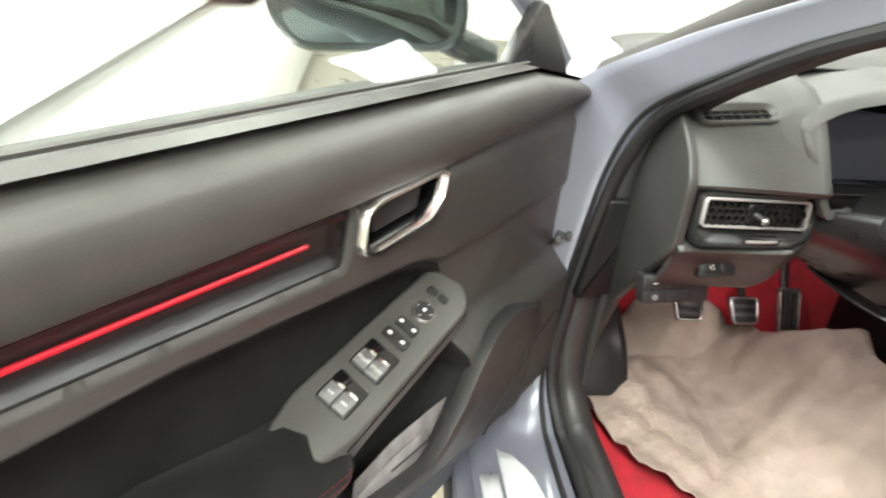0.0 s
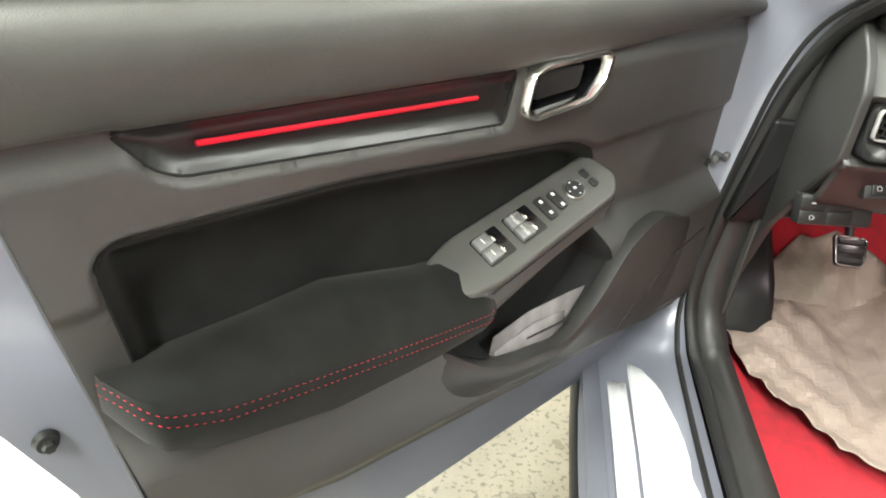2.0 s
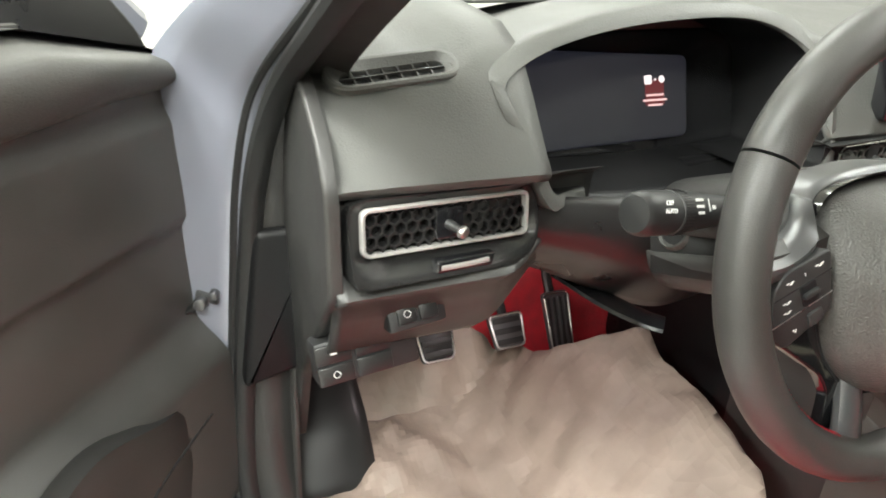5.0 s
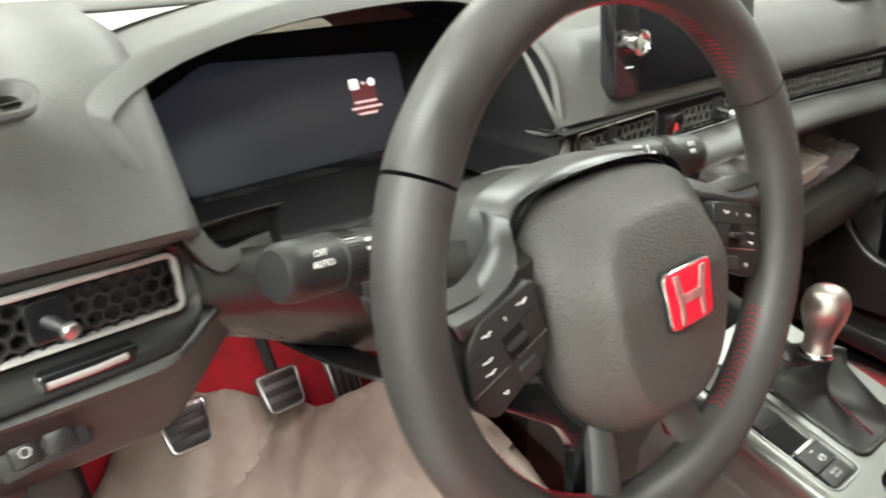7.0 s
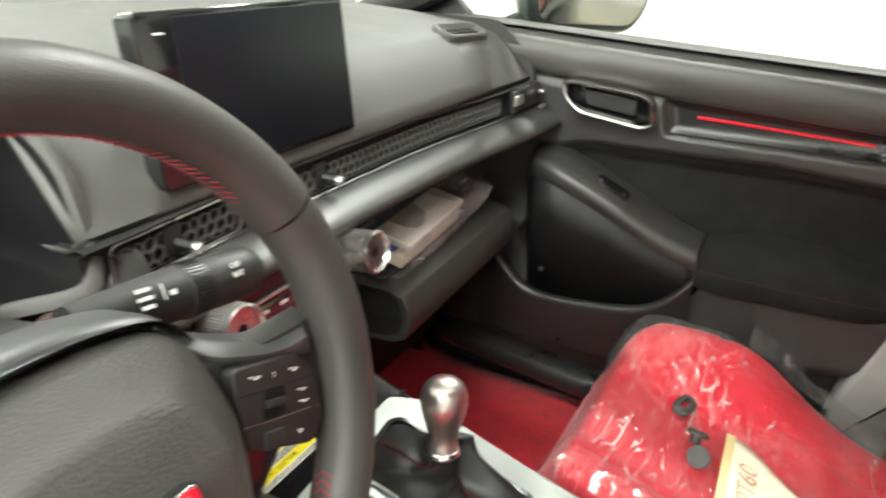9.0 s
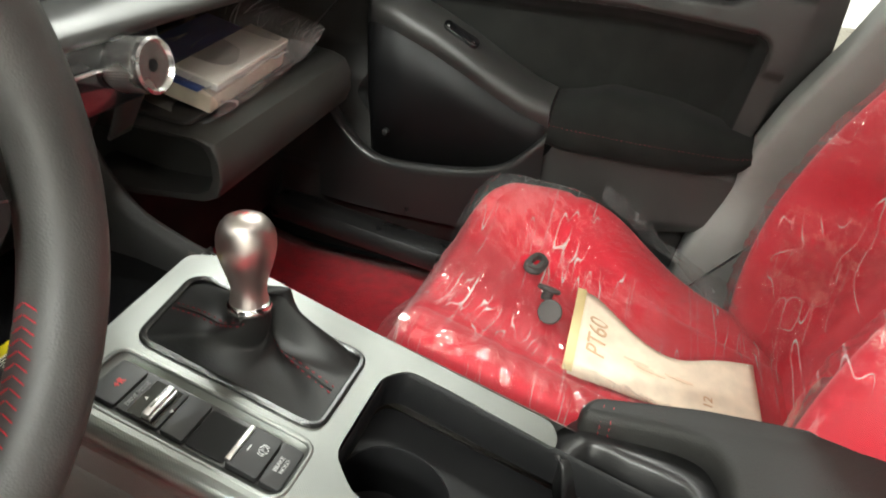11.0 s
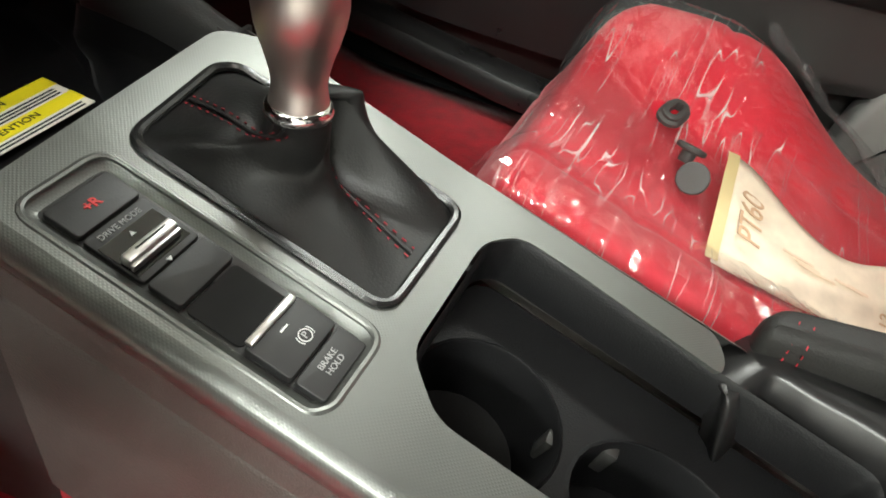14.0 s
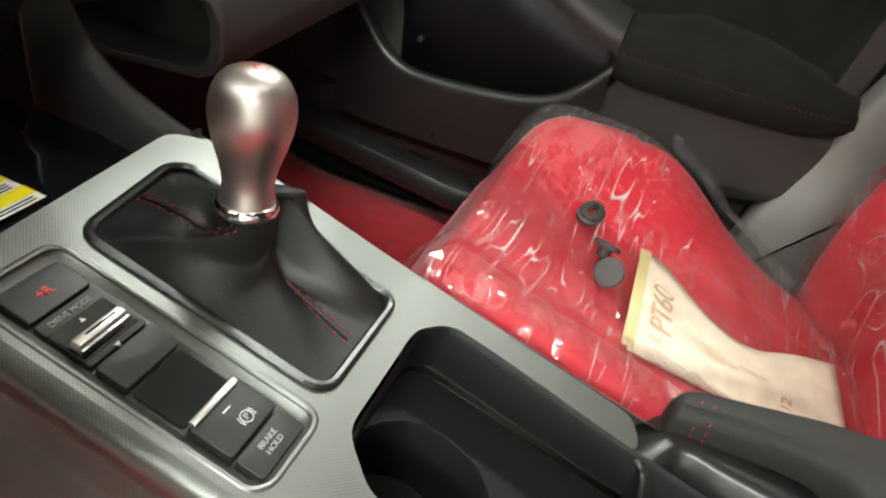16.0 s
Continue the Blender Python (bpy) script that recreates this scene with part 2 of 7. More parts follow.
def box(bm, c, s, bevel=0.0, m=None, seg=2):
    r = bmesh.ops.create_cube(bm, size=1.0)
    vs = r["verts"]
    bmesh.ops.scale(bm, vec=s, verts=vs)
    if bevel:
        es = list({e for v in vs for e in v.link_edges})
        vs = [v for v in bmesh.ops.bevel(bm, geom=es, offset=bevel, segments=seg, affect="EDGES", profile=0.5)["verts"]]
    bmesh.ops.translate(bm, vec=c, verts=vs)
    if m is not None:
        bmesh.ops.transform(bm, matrix=m, verts=vs)


def catmull(pts, n=6, closed=False):
    p = [Vector(q) for q in pts]
    k = len(p)
    out = []
    for i in range(k if closed else k - 1):
        a = p[(i - 1) % k] if closed or i else p[0]
        b, c = p[i], p[(i + 1) % k]
        d = p[(i + 2) % k] if closed or i + 2 < k else p[-1]
        for j in range(n):
            t = j / n
            out.append(0.5 * ((2 * b) + (c - a) * t + (2 * a - 5 * b + 4 * c - d) * t * t + (3 * b - a - 3 * c + d) * t ** 3))
    if not closed:
        out.append(p[-1])
    return out


def skin(bm, rings, closed_ring=True, closed_path=False, caps=False):
    """Joins rings of equal length with quads."""
    vr = [[bm.verts.new(q) for q in r] for r in rings]
    n = len(vr[0])
    pairs = list(zip(vr, vr[1:])) + ([(vr[-1], vr[0])] if closed_path else [])
    for a, b in pairs:
        for i in range(n if closed_ring else n - 1):
            j = (i + 1) % n
            try:
                bm.faces.new((a[i], a[j], b[j], b[i]))
            except ValueError:
                pass
    if caps:
        for r in (vr[0], vr[-1]):
            try:
                bm.faces.new(r)
            except ValueError:
                pass
    return vr


def sweep(bm, pts, rx, ry=None, n=10, closed=False, up=(0, 0, 1), caps=True, square=1.0):
    """A tube along pts, elliptic (rx across, ry along up), or squarish for square below 1."""
    pts = [Vector(q) for q in pts]
    k = len(pts)
    rings = []
    for i, q in enumerate(pts):
        a = pts[(i - 1) % k] if closed or i else pts[0]
        b = pts[(i + 1) % k] if closed or i + 1 < k else pts[-1]
        t = (b - a).normalized()
        u = Vector(up)
        s = t.cross(u)
        if s.length < 1e-4:
            s = t.cross(Vector((1, 0, 0)))
        s.normalize()
        u = s.cross(t)
        wx = rx(i / max(1, k - 1)) if callable(rx) else rx
        wy = (ry(i / max(1, k - 1)) if callable(ry) else ry) if ry is not None else wx
        ring = []
        for j in range(n):
            an = 2 * math.pi * (j + 0.5) / n
            cx, cy = math.cos(an), math.sin(an)
            cx, cy = math.copysign(abs(cx) ** square, cx), math.copysign(abs(cy) ** square, cy)
            ring.append(q + s * (wx * cx) + u * (wy * cy))
        rings.append(ring)
    skin(bm, rings, True, closed, caps and not closed)


def lathe(bm, prof, m=None, n=32):
    """Turns a profile of (radius, height) about the local z axis."""
    m = m or Matrix()
    rings = [[m @ Vector((r * math.cos(2 * math.pi * i / n), r * math.sin(2 * math.pi * i / n), h)) for i in range(n)] for r, h in prof]
    skin(bm, rings, True, False, True)


def tube(bm, p0, p1, r0, r1=None, n=20, edge=0.0):
    """A round bar from p0 to p1, with an optional rounded edge at both ends."""
    p0, p1 = Vector(p0), Vector(p1)
    d = p1 - p0
    m = Matrix.Translation(p0) @ d.to_track_quat("Z", "Y").to_matrix().to_4x4()
    r1 = r0 if r1 is None else r1
    L = d.length
    prof = [(r0 - edge, 0), (r0 - edge * 0.3, edge * 0.3), (r0, edge), (r1, L - edge), (r1 - edge * 0.3, L - edge * 0.3), (r1 - edge, L)] if edge else [(r0, 0), (r1, L)]
    lathe(bm, prof, m, n)


def rrect(w, h, r, n=5, cx=0.0, cy=0.0):
    out = []
    for k, (sx, sy) in enumerate(((1, 1), (-1, 1), (-1, -1), (1, -1))):
        for i in range(n + 1):
            a = math.pi / 2 * (k + i / n)
            out.append((cx + sx * (w / 2 - r) + r * math.cos(a), cy + sy * (h / 2 - r) + r * math.sin(a)))
    return out


def rounded(poly, r, n=4):
    """Rounds the corners of a polygon."""
    out = []
    k = len(poly)
    for i in range(k):
        a, b, c = (Vector(poly[(i + d) % k]).to_2d() for d in (-1, 0, 1))
        ra = min(r, (a - b).length * 0.45, (c - b).length * 0.45)
        p, q = b + (a - b).normalized() * ra, b + (c - b).normalized() * ra
        for j in range(n + 1):
            t = j / n
            out.append(tuple(p * (1 - t) ** 2 + b * 2 * t * (1 - t) + q * t * t))
    return out


def shrink(poly, d):
    """Moves a polygon's edge inwards by d."""
    k = len(poly)
    area = sum(poly[i][0] * poly[(i + 1) % k][1] - poly[(i + 1) % k][0] * poly[i][1] for i in range(k))
    sg = 1 if area > 0 else -1
    out = []
    for i in range(k):
        a, b, c = (Vector(poly[(i + j) % k]).to_2d() for j in (-1, 0, 1))
        t = (c - b).normalized() + (b - a).normalized()
        t = t.normalized() if t.length > 1e-6 else (c - b).normalized()
        out.append((b.x - sg * t.y * d, b.y + sg * t.x * d))
    return out


def slab(bm, poly, z0, z1, bevel=0.0, m=None, seg=3, bottom=True):
    """A polygon made thick from z0 to z1, its upper edge rounded."""
    m = m or Matrix()
    rings = [[(x, y, z0) for x, y in poly]]
    if bevel:
        for i in range(seg + 1):
            a = math.pi / 2 * i / seg
            q = shrink(poly, bevel * (1 - math.cos(a)))
            rings.append([(x, y, z1 - bevel + bevel * math.sin(a)) for x, y in q])
    else:
        rings.append([(x, y, z1) for x, y in poly])
    vr = skin(bm, [[m @ Vector(p) for p in r] for r in rings])
    bm.faces.new(vr[-1])
    if bottom:
        bm.faces.new(vr[0])


def holed(bm, outer, holes, z0, z1, m=None):
    """A flat plate with holes."""
    m = m or Matrix()
    for z in (z0, z1):
        es = []
        for loop in (outer, *holes):
            vs = [bm.verts.new(m @ Vector((x, y, z))) for x, y in loop]
            es += [bm.edges.new((vs[i], vs[(i + 1) % len(vs)])) for i in range(len(vs))]
        bmesh.ops.triangle_fill(bm, use_beauty=True, edges=es)
    for loop in (outer, *holes):
        skin(bm, [[m @ Vector((x, y, z)) for x, y in loop] for z in (z0, z1)])
    bmesh.ops.remove_doubles(bm, verts=bm.verts, dist=1e-6)


def sheet(bm, f, nu, nv):
    """A grid from f(u, v), u and v from 0 to 1."""
    return skin(bm, [[Vector(f(i / nu, j / nv)) for j in range(nv + 1)] for i in range(nu + 1)], closed_ring=False)


def ring_mark(bm, m, r, w):
    """A printed circle of radius r and line width w in the xy plane of m."""
    skin(bm, [[m @ Vector((q * math.cos(2 * math.pi * i / 24), q * math.sin(2 * math.pi * i / 24), h)) for i in range(24)] for q, h in ((r - w, 0), (r - w, 0.0003), (r, 0.0003), (r, 0))])


def sstep(a, b, x):
    t = min(1.0, max(0.0, (x - a) / (b - a)))
    return t * t * (3 - 2 * t)


def lettering(words, size, m, mat, parent, name="lettering", depth=0.0002, align="CENTER", bold=0.0):
    """Printed words as a thin mesh in the xy plane of m."""
    cu = bpy.data.curves.new(name, "FONT")
    cu.body, cu.size, cu.extrude, cu.align_x, cu.align_y, cu.offset = words, size, depth, align, "CENTER", bold
    tmp = bpy.data.objects.new(name, cu)
    me = bpy.data.meshes.new_from_object(tmp)
    bpy.data.objects.remove(tmp)
    me.transform(m)
    me.materials.append(mat)
    ob = new(name, me)
    ob.parent = parent
    ob.matrix_parent_inverse = full(parent).inverted()
    return ob


def stitches(bm, pts, length=0.004, gap=0.0025, r=0.0006):
    """Short thread segments along a line."""
    pts = [Vector(p) for p in pts]
    run, on, seg = 0.0, True, []
    for a, b in zip(pts, pts[1:]):
        L = (b - a).length
        k = max(1, int(L / 0.0012))
        for i in range(k):
            p = a.lerp(b, i / k)
            if on:
                seg.append(p)
            run += L / k
            if run > (length if on else gap):
                if on and len(seg) > 1:
                    sweep(bm, [seg[0], seg[len(seg) // 2], seg[-1]], r, n=4)
                run, on, seg = 0.0, not on, []


def signed(px, pz, poly):
    """Signed distance of points to a polygon, minus inside, by numpy arrays."""
    best = np.full(px.shape, 1e9)
    inside = np.zeros(px.shape, bool)
    k = len(poly)
    for i in range(k):
        ax, az = poly[i]
        bx, bz = poly[(i + 1) % k]
        dx, dz = bx - ax, bz - az
        t = np.clip(((px - ax) * dx + (pz - az) * dz) / (dx * dx + dz * dz + 1e-12), 0, 1)
        best = np.minimum(best, np.hypot(px - ax - t * dx, pz - az - t * dz))
        cross = ((az > pz) != (bz > pz)) & (px < dx * (pz - az) / (dz + (1e-12 if dz >= 0 else -1e-12)) + ax)
        inside ^= cross
    return np.where(inside, -best, best)


def relief(outline, regions, depth, place, step=0.004):
    """A panel with raised and sunk fields. outline and regions are polygons in (u, z); depth(u, z, distances) gives the height;
    place(u, z, w) its point. Returns a bmesh for each region, and for the rest under the name 'rest'."""
    us = [p[0] for p in outline]
    zs = [p[1] for p in outline]
    nu, nz = int((max(us) - min(us)) / step) + 1, int((max(zs) - min(zs)) / step) + 1
    U, Z = np.meshgrid(np.linspace(min(us), max(us), nu), np.linspace(min(zs), max(zs), nz), indexing="ij")
    for poly in (outline, *regions.values()):
        for _ in range(3):
            d = signed(U, Z, poly)
            e = 1e-4
            gx = (signed(U + e, Z, poly) - signed(U - e, Z, poly)) / (2 * e)
            gz = (signed(U, Z + e, poly) - signed(U, Z - e, poly)) / (2 * e)
            near = np.abs(d) < step * 0.72
            U = np.where(near, U - gx * d, U)
            Z = np.where(near, Z - gz * d, Z)
    dist = {k: signed(U, Z, p) for k, p in regions.items()}
    W = depth(U, Z, dist)
    cu = (U[:-1, :-1] + U[1:, 1:] + U[1:, :-1] + U[:-1, 1:]) / 4
    cz = (Z[:-1, :-1] + Z[1:, 1:] + Z[1:, :-1] + Z[:-1, 1:]) / 4
    keep = signed(cu, cz, outline) < 0
    owner = np.full(cu.shape, 0)
    names = ["rest", *regions]
    for i, (k, p) in enumerate(regions.items()):
        owner[signed(cu, cz, p) < 0] = i + 1
    out = {}
    for i, k in enumerate(names):
        bm = bmesh.new()
        vs = {}

        def vert(a, b):
            if (a, b) not in vs:
                vs[a, b] = bm.verts.new(place(U[a, b], Z[a, b], W[a, b]))
            return vs[a, b]
        for a, b in zip(*np.nonzero(keep & (owner == i))):
            bm.faces.new((vert(a, b), vert(a + 1, b), vert(a + 1, b + 1), vert(a, b + 1)))
        out[k] = bm
    return out


def edge_wall(bm, outline, w0, depth, place, n=6):
    """A rim round a panel's outline, from its face back by depth."""
    pts = []
    k = len(outline)
    for i in range(k):
        a, b = Vector(outline[i]), Vector(outline[(i + 1) % k])
        pts += [a.lerp(b, j / n) for j in range(n)]
    skin(bm, [[place(p.x, p.y, w) for p in pts] for w in (w0, w0 - depth)])


# ---- the hall ----
def hall():
    bm = bmesh.new()
    box(bm, (0, 0, -0.05), (16, 16, 0.1))
    whole("floor", bm, FLOORM, "pale sealed concrete hall floor, glossy and stained", "floor", kind="structure")
    for name, c, s in (("wall_west", (-6.1, 0, 2), (0.2, 16, 4)), ("wall_east", (5.6, 0, 2), (0.2, 16, 4)),
                       ("wall_north", (0, 7.1, 2), (12, 0.2, 4)), ("wall_south", (0, -7.1, 2), (12, 0.2, 4))):
        bm = bmesh.new()
        box(bm, c, s)
        whole(name, bm, WALLM, "plain white painted hall wall", "wall", kind="structure")
    bm = bmesh.new()
    box(bm, (0, 0, 4.08), (12.4, 14.4, 0.1))
    whole("ceiling", bm, WALLM, "plain white hall ceiling", "ceiling", kind="structure")


hall()


# ---- body of the car ----
def ribbon(name, lines, mat, parent, solid=0.004, n=6, sharp=50):
    bm = bmesh.new()
    skin(bm, [catmull(l, n) for l in lines], closed_ring=False)
    return part(name, bm, mat, parent, solid=solid, sharp=sharp)


SEAL = [(-0.745, -1.25, 0.40), (-0.745, -0.6, 0.40), (-0.748, 0.22, 0.40), (-0.765, 0.36, 0.44), (-0.775, 0.405, 0.52), (-0.766, 0.41, 0.65),
        (-0.750, 0.398, 0.80), (-0.738, 0.375, 0.90), (-0.722, 0.32, 0.985), (-0.705, 0.2, 1.06), (-0.690, 0.0, 1.15), (-0.66, -0.35, 1.26), (-0.62, -0.9, 1.32)]
SKINE = [(-0.955, -1.25, 0.36), (-0.955, -0.6, 0.36), (-0.955, 0.22, 0.36), (-0.91, 0.42, 0.40), (-0.845, 0.47, 0.52), (-0.838, 0.46, 0.65),
         (-0.832, 0.45, 0.80), (-0.828, 0.45, 0.90), (-0.815, 0.43, 1.0), (-0.75, 0.27, 1.095), (-0.715, 0.04, 1.18), (-0.69, -0.32, 1.30), (-0.65, -0.9, 1.37)]


def mix_line(a, b, t, lift=0.0):
    return [Vector(p).lerp(Vector(q), t) + Vector((0, 0, lift)) for p, q in zip(a, b)]


def car_body():
    car = thing("car_body", "lavender-grey painted hatchback shell with its front door open", "car body", (0, 0, 0))
    ribbon("door_jamb", [mix_line(SEAL, SKINE, 0.08), mix_line(SEAL, SKINE, 0.35, -0.004), mix_line(SEAL, SKINE, 0.75, 0.006), SKINE], PAINT, car, 0.003)
    bm = bmesh.new()
    sweep(bm, catmull(SEAL, 8), 0.010, 0.012, 10, up=(1, 0, 0))
    part("weatherstrip", bm, RUBBER, car, "black rubber weatherstrip round the door opening")
    bm = bmesh.new()
    sweep(bm, catmull(mix_line(SEAL, SKINE, 0.16), 8), 0.005, 0.006, 8, up=(1, 0, 0))
    part("seal_lip", bm, RUBBER, car)
    inner = [Vector(p) + Vector((0.055, -0.005 if p[2] > 0.45 else 0.0, 0.012)) for p in SEAL]
    ribbon("pillar_trim", [SEAL, mix_line(SEAL, inner, 0.5, 0.012), inner], HARD, car, 0.003)
    # outer rocker skin down to the ground
    ribbon("rocker", [[(-0.955, -1.25, 0.36), (-0.955, 0.22, 0.36), (-0.91, 0.42, 0.40)], [(-0.965, -1.25, 0.33), (-0.965, 0.22, 0.33), (-0.93, 0.44, 0.36)],
                      [(-0.93, -1.25, 0.17), (-0.93, 0.22, 0.17), (-0.91, 0.5, 0.17)]], TRIM, car, 0.003)
    # bonnet, wing and front
    bm = bmesh.new()

    def bonnet(u, v):
        x = -0.84 + 1.64 * u
        e = abs(2 * u - 1)
        y = 0.78 - 0.32 * e ** 5 + 0.95 * v
        z = 1.0 - 0.02 * e ** 2 - 0.06 * e ** 8 - 0.12 * v - 0.10 * v ** 6
        return x, y, z
    sheet(bm, bonnet, 24, 14)
    part("bonnet", bm, PAINT, car, solid=0.004)
    for sx, nm in ((-1, "front_wing"), (1, "front_wing")):
        bm = bmesh.new()
        cx = -0.02
        sheet(bm, lambda u, v: (cx + sx * (0.80 + 0.085 * math.sin(math.pi * min(1, v * 1.2) * 0.5)), 0.46 + 1.3 * u, (0.95 - 0.14 * u) - (0.62 * v)), 12, 8)
        part(nm, bm, PAINT, car, solid=0.004)
    # roof, far pillars, rear: out of view, added to keep ceiling light out
    bm = bmesh.new()
    sheet(bm, lambda u, v: (-0.62 + 1.20 * u, -0.12 - 2.0 * v, 1.36 + 0.06 * math.sin(math.pi * u) + 0.03 * math.sin(math.pi * min(1, v + 0.1)) - 0.12 * v ** 3), 12, 12)
    part("roof", bm, PAINT, car, solid=0.03)
    # unseen dark lining, added to cut the light bounced inside the cabin
    bm = bmesh.new()
    sheet(bm, lambda u, v: (-0.60 + 1.16 * u, -0.14 - 1.9 * v, 1.322 + 0.055 * math.sin(math.pi * u) + 0.03 * math.sin(math.pi * min(1, v + 0.1)) - 0.12 * v ** 3), 12, 12)
    part("headliner", bm, HEADLINER, car, "dark cloth headliner", solid=0.006)
    for x0, x1 in ((-0.705, -0.62), (0.665, 0.58)):
        bm = bmesh.new()
        sweep(bm, catmull([(x0, 0.60, 0.98), (x0 + (x1 - x0) * 0.35, 0.25, 1.12), (x0 + (x1 - x0) * 0.7, -0.02, 1.25), (x1, -0.25, 1.37)], 6), 0.028, 0.03, 10)
        part("windscreen_pillar", bm, HARD, car)
    bm = bmesh.new()
    box(bm, (0.60, -0.78, 0.86), (0.10, 0.22, 0.62), 0.03)
    part("door_pillar", bm, HARD, car)
    bm = bmesh.new()
    box(bm, (-0.70, -1.05, 0.85), (0.10, 0.26, 0.95), 0.03)
    part("door_pillar", bm, PAINT, car)
    bm = bmesh.new()
    box(bm, (-0.02, -2.1, 0.8), (1.5, 0.06, 1.1), 0.02)
    part("rear_wall", bm, HARD, car)
    bm = bmesh.new()
    box(bm, (-0.70, -1.75, 0.75), (0.06, 0.9, 0.55), 0.02)
    part("rear_side", bm, PAINT, car)
    bm = bmesh.new()
    box(bm, (0.66, -1.55, 0.72), (0.06, 1.3, 0.55), 0.02)
    part("rear_side", bm, HARD, car)
    # box added to stop the lit hall floor showing through a gap
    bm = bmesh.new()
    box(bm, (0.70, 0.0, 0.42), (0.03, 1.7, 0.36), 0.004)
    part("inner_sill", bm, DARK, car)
    # trim of the pillar behind the passenger door
    bm = bmesh.new()
    edge = rounded([(-0.285, 0.40), (-0.297, 0.498), (-0.331, 0.59), (-0.351, 0.667), (-0.378, 0.734), (-0.425, 0.818), (-0.47, 0.92), (-0.56, 1.30), (-1.0, 1.34), (-1.0, 0.40)], 0.012)
    slab(bm, edge, -0.05, 0.0, 0.012, basis((0.600, 0, 0), (0, 1, 0), (0, 0, 1), (-1, 0, 0)))
    part("pillar_cover", bm, PILLAR, car, "grey plastic pillar trim", sharp=50)
    # windscreen
    bm = bmesh.new()
    sheet(bm, lambda u, v: (-0.66 + 1.28 * u - (u - 0.5) * 0.16 * v, 0.80 - 0.20 * abs(2 * u - 1) ** 2 - 0.92 * v, 1.005 + 0.355 * v + 0.01 * math.sin(math.pi * v)), 12, 8)
    ws = part("windscreen", bm, GLASS, car)
    ws.visible_shadow = False
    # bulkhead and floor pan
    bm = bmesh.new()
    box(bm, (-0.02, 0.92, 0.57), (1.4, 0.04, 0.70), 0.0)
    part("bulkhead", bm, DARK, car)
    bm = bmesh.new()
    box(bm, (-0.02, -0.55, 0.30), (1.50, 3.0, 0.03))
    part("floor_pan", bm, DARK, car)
    # bolts and door check on the hinge post
    for p in ((-0.757, 0.412, 0.926), (-0.764, 0.424, 0.839)):
        bm = bmesh.new()
        d = Vector((-0.45, -0.85, 0.1)).normalized()
        q = Vector(p) + Vector((0.0, 0.004, 0))
        tube(bm, q, q + d * 0.012, 0.008, 0.006, 12, 0.002)
        part("hinge_post_plug", bm, RUBBER, car, "small black rubber plug")
    bm = bmesh.new()
    sweep(bm, [(-0.800, 0.420, 0.752), (-0.835, 0.436, 0.730), (-0.875, 0.455, 0.705)], 0.007, 0.004, 8)
    part("door_check_strap", bm, RUBBER, car)
    bm = bmesh.new()
    box(bm, (0, 0, 0), (0.026, 0.010, 0.011), 0.003, pose(-0.792, 0.424, 0.757, 0, 12, -32))
    tube(bm, (-0.797, 0.430, 0.752), (-0.803, 0.412, 0.754), 0.008, 0.007, 10, 0.002)
    tube(bm, (-0.783, 0.424, 0.762), (-0.789, 0.406, 0.764), 0.006, 0.005, 10, 0.0015)
    part("door_check_bracket", bm, DKSATIN, car, "zinc-plated door check bracket")
    return car


CAR = car_body()


def sill_plate():
    # ribbed scuff plate with strips of white protective film
    bm = bmesh.new()
    for x, w, h in ((-0.935, 0.030, 0.010), (-0.895, 0.030, 0.006), (-0.80, 0.05, 0.012)):
        box(bm, (x, -0.40, 0.372 + h / 2), (w, 1.55, h), 0.003)
    whole("scuff_plate", bm, PAINT, "ribbed grey painted door sill", "door sill")
    for x0, x1, y1 in ((-0.910, -0.878, 0.275), (-0.872, -0.782, 0.335)):
        bm = bmesh.new()

        def f(u, v, x0=x0, x1=x1, y1=y1):
            y = -1.1 + (y1 + 1.1) * v
            j = 0.012 * noise.noise(Vector((u * 6, 3.0 + x0 * 9, 0))) if v > 0.99 else 0
            return x0 + (x1 - x0) * u + 0.002 * noise.noise(Vector((y * 9, u, 1))), y + j, 0.389 + 0.004 * abs(noise.noise(Vector((u * 3, y * 5, x0)))) - 0.006 * u * (1 - u)
        sheet(bm, f, 8, 40)
        whole("sill_film", bm, FILM, "white protective film strip stuck along the door sill", "protective film", group="sill film strips", solid=0.001)


sill_plate()


# ---- doors ----
OUTER = [(-0.43, 1.066), (0.42, 1.041), (0.55, 1.012), (0.60, 1.0), (0.615, 0.975), (0.565, 0.955), (0.568, 0.60), (0.555, 0.50), (0.53, 0.487), (0.25, 0.510), (-0.18, 0.550), (-0.362, 0.60), (-0.422, 0.92)]
RECESS = rounded([(-0.352, 0.9675), (0.050, 0.9585), (0.040, 0.902), (-0.305, 0.9255), (-0.325, 0.935)], 0.008)
INSERT = rounded([(-0.378, 0.890), (-0.155, 0.888), (0.172, 0.858), (0.225, 0.835), (0.20, 0.74), (-0.02, 0.70), (-0.345, 0.70)], 0.03, 6)
POCKET = rounded([(-0.066, 0.690), (-0.050, 0.655), (0.016, 0.612), (0.116, 0.585), (0.175, 0.583), (0.235, 0.630), (0.268, 0.672), (0.235, 0.735), (0.10, 0.735), (-0.03, 0.705)], 0.012)
HANDLE = rounded([(0.062, 0.918), (0.068, 0.950), (0.084, 0.956), (0.182, 0.959), (0.193, 0.953), (0.189, 0.933), (0.168, 0.915), (0.078, 0.910)], 0.010, 4)
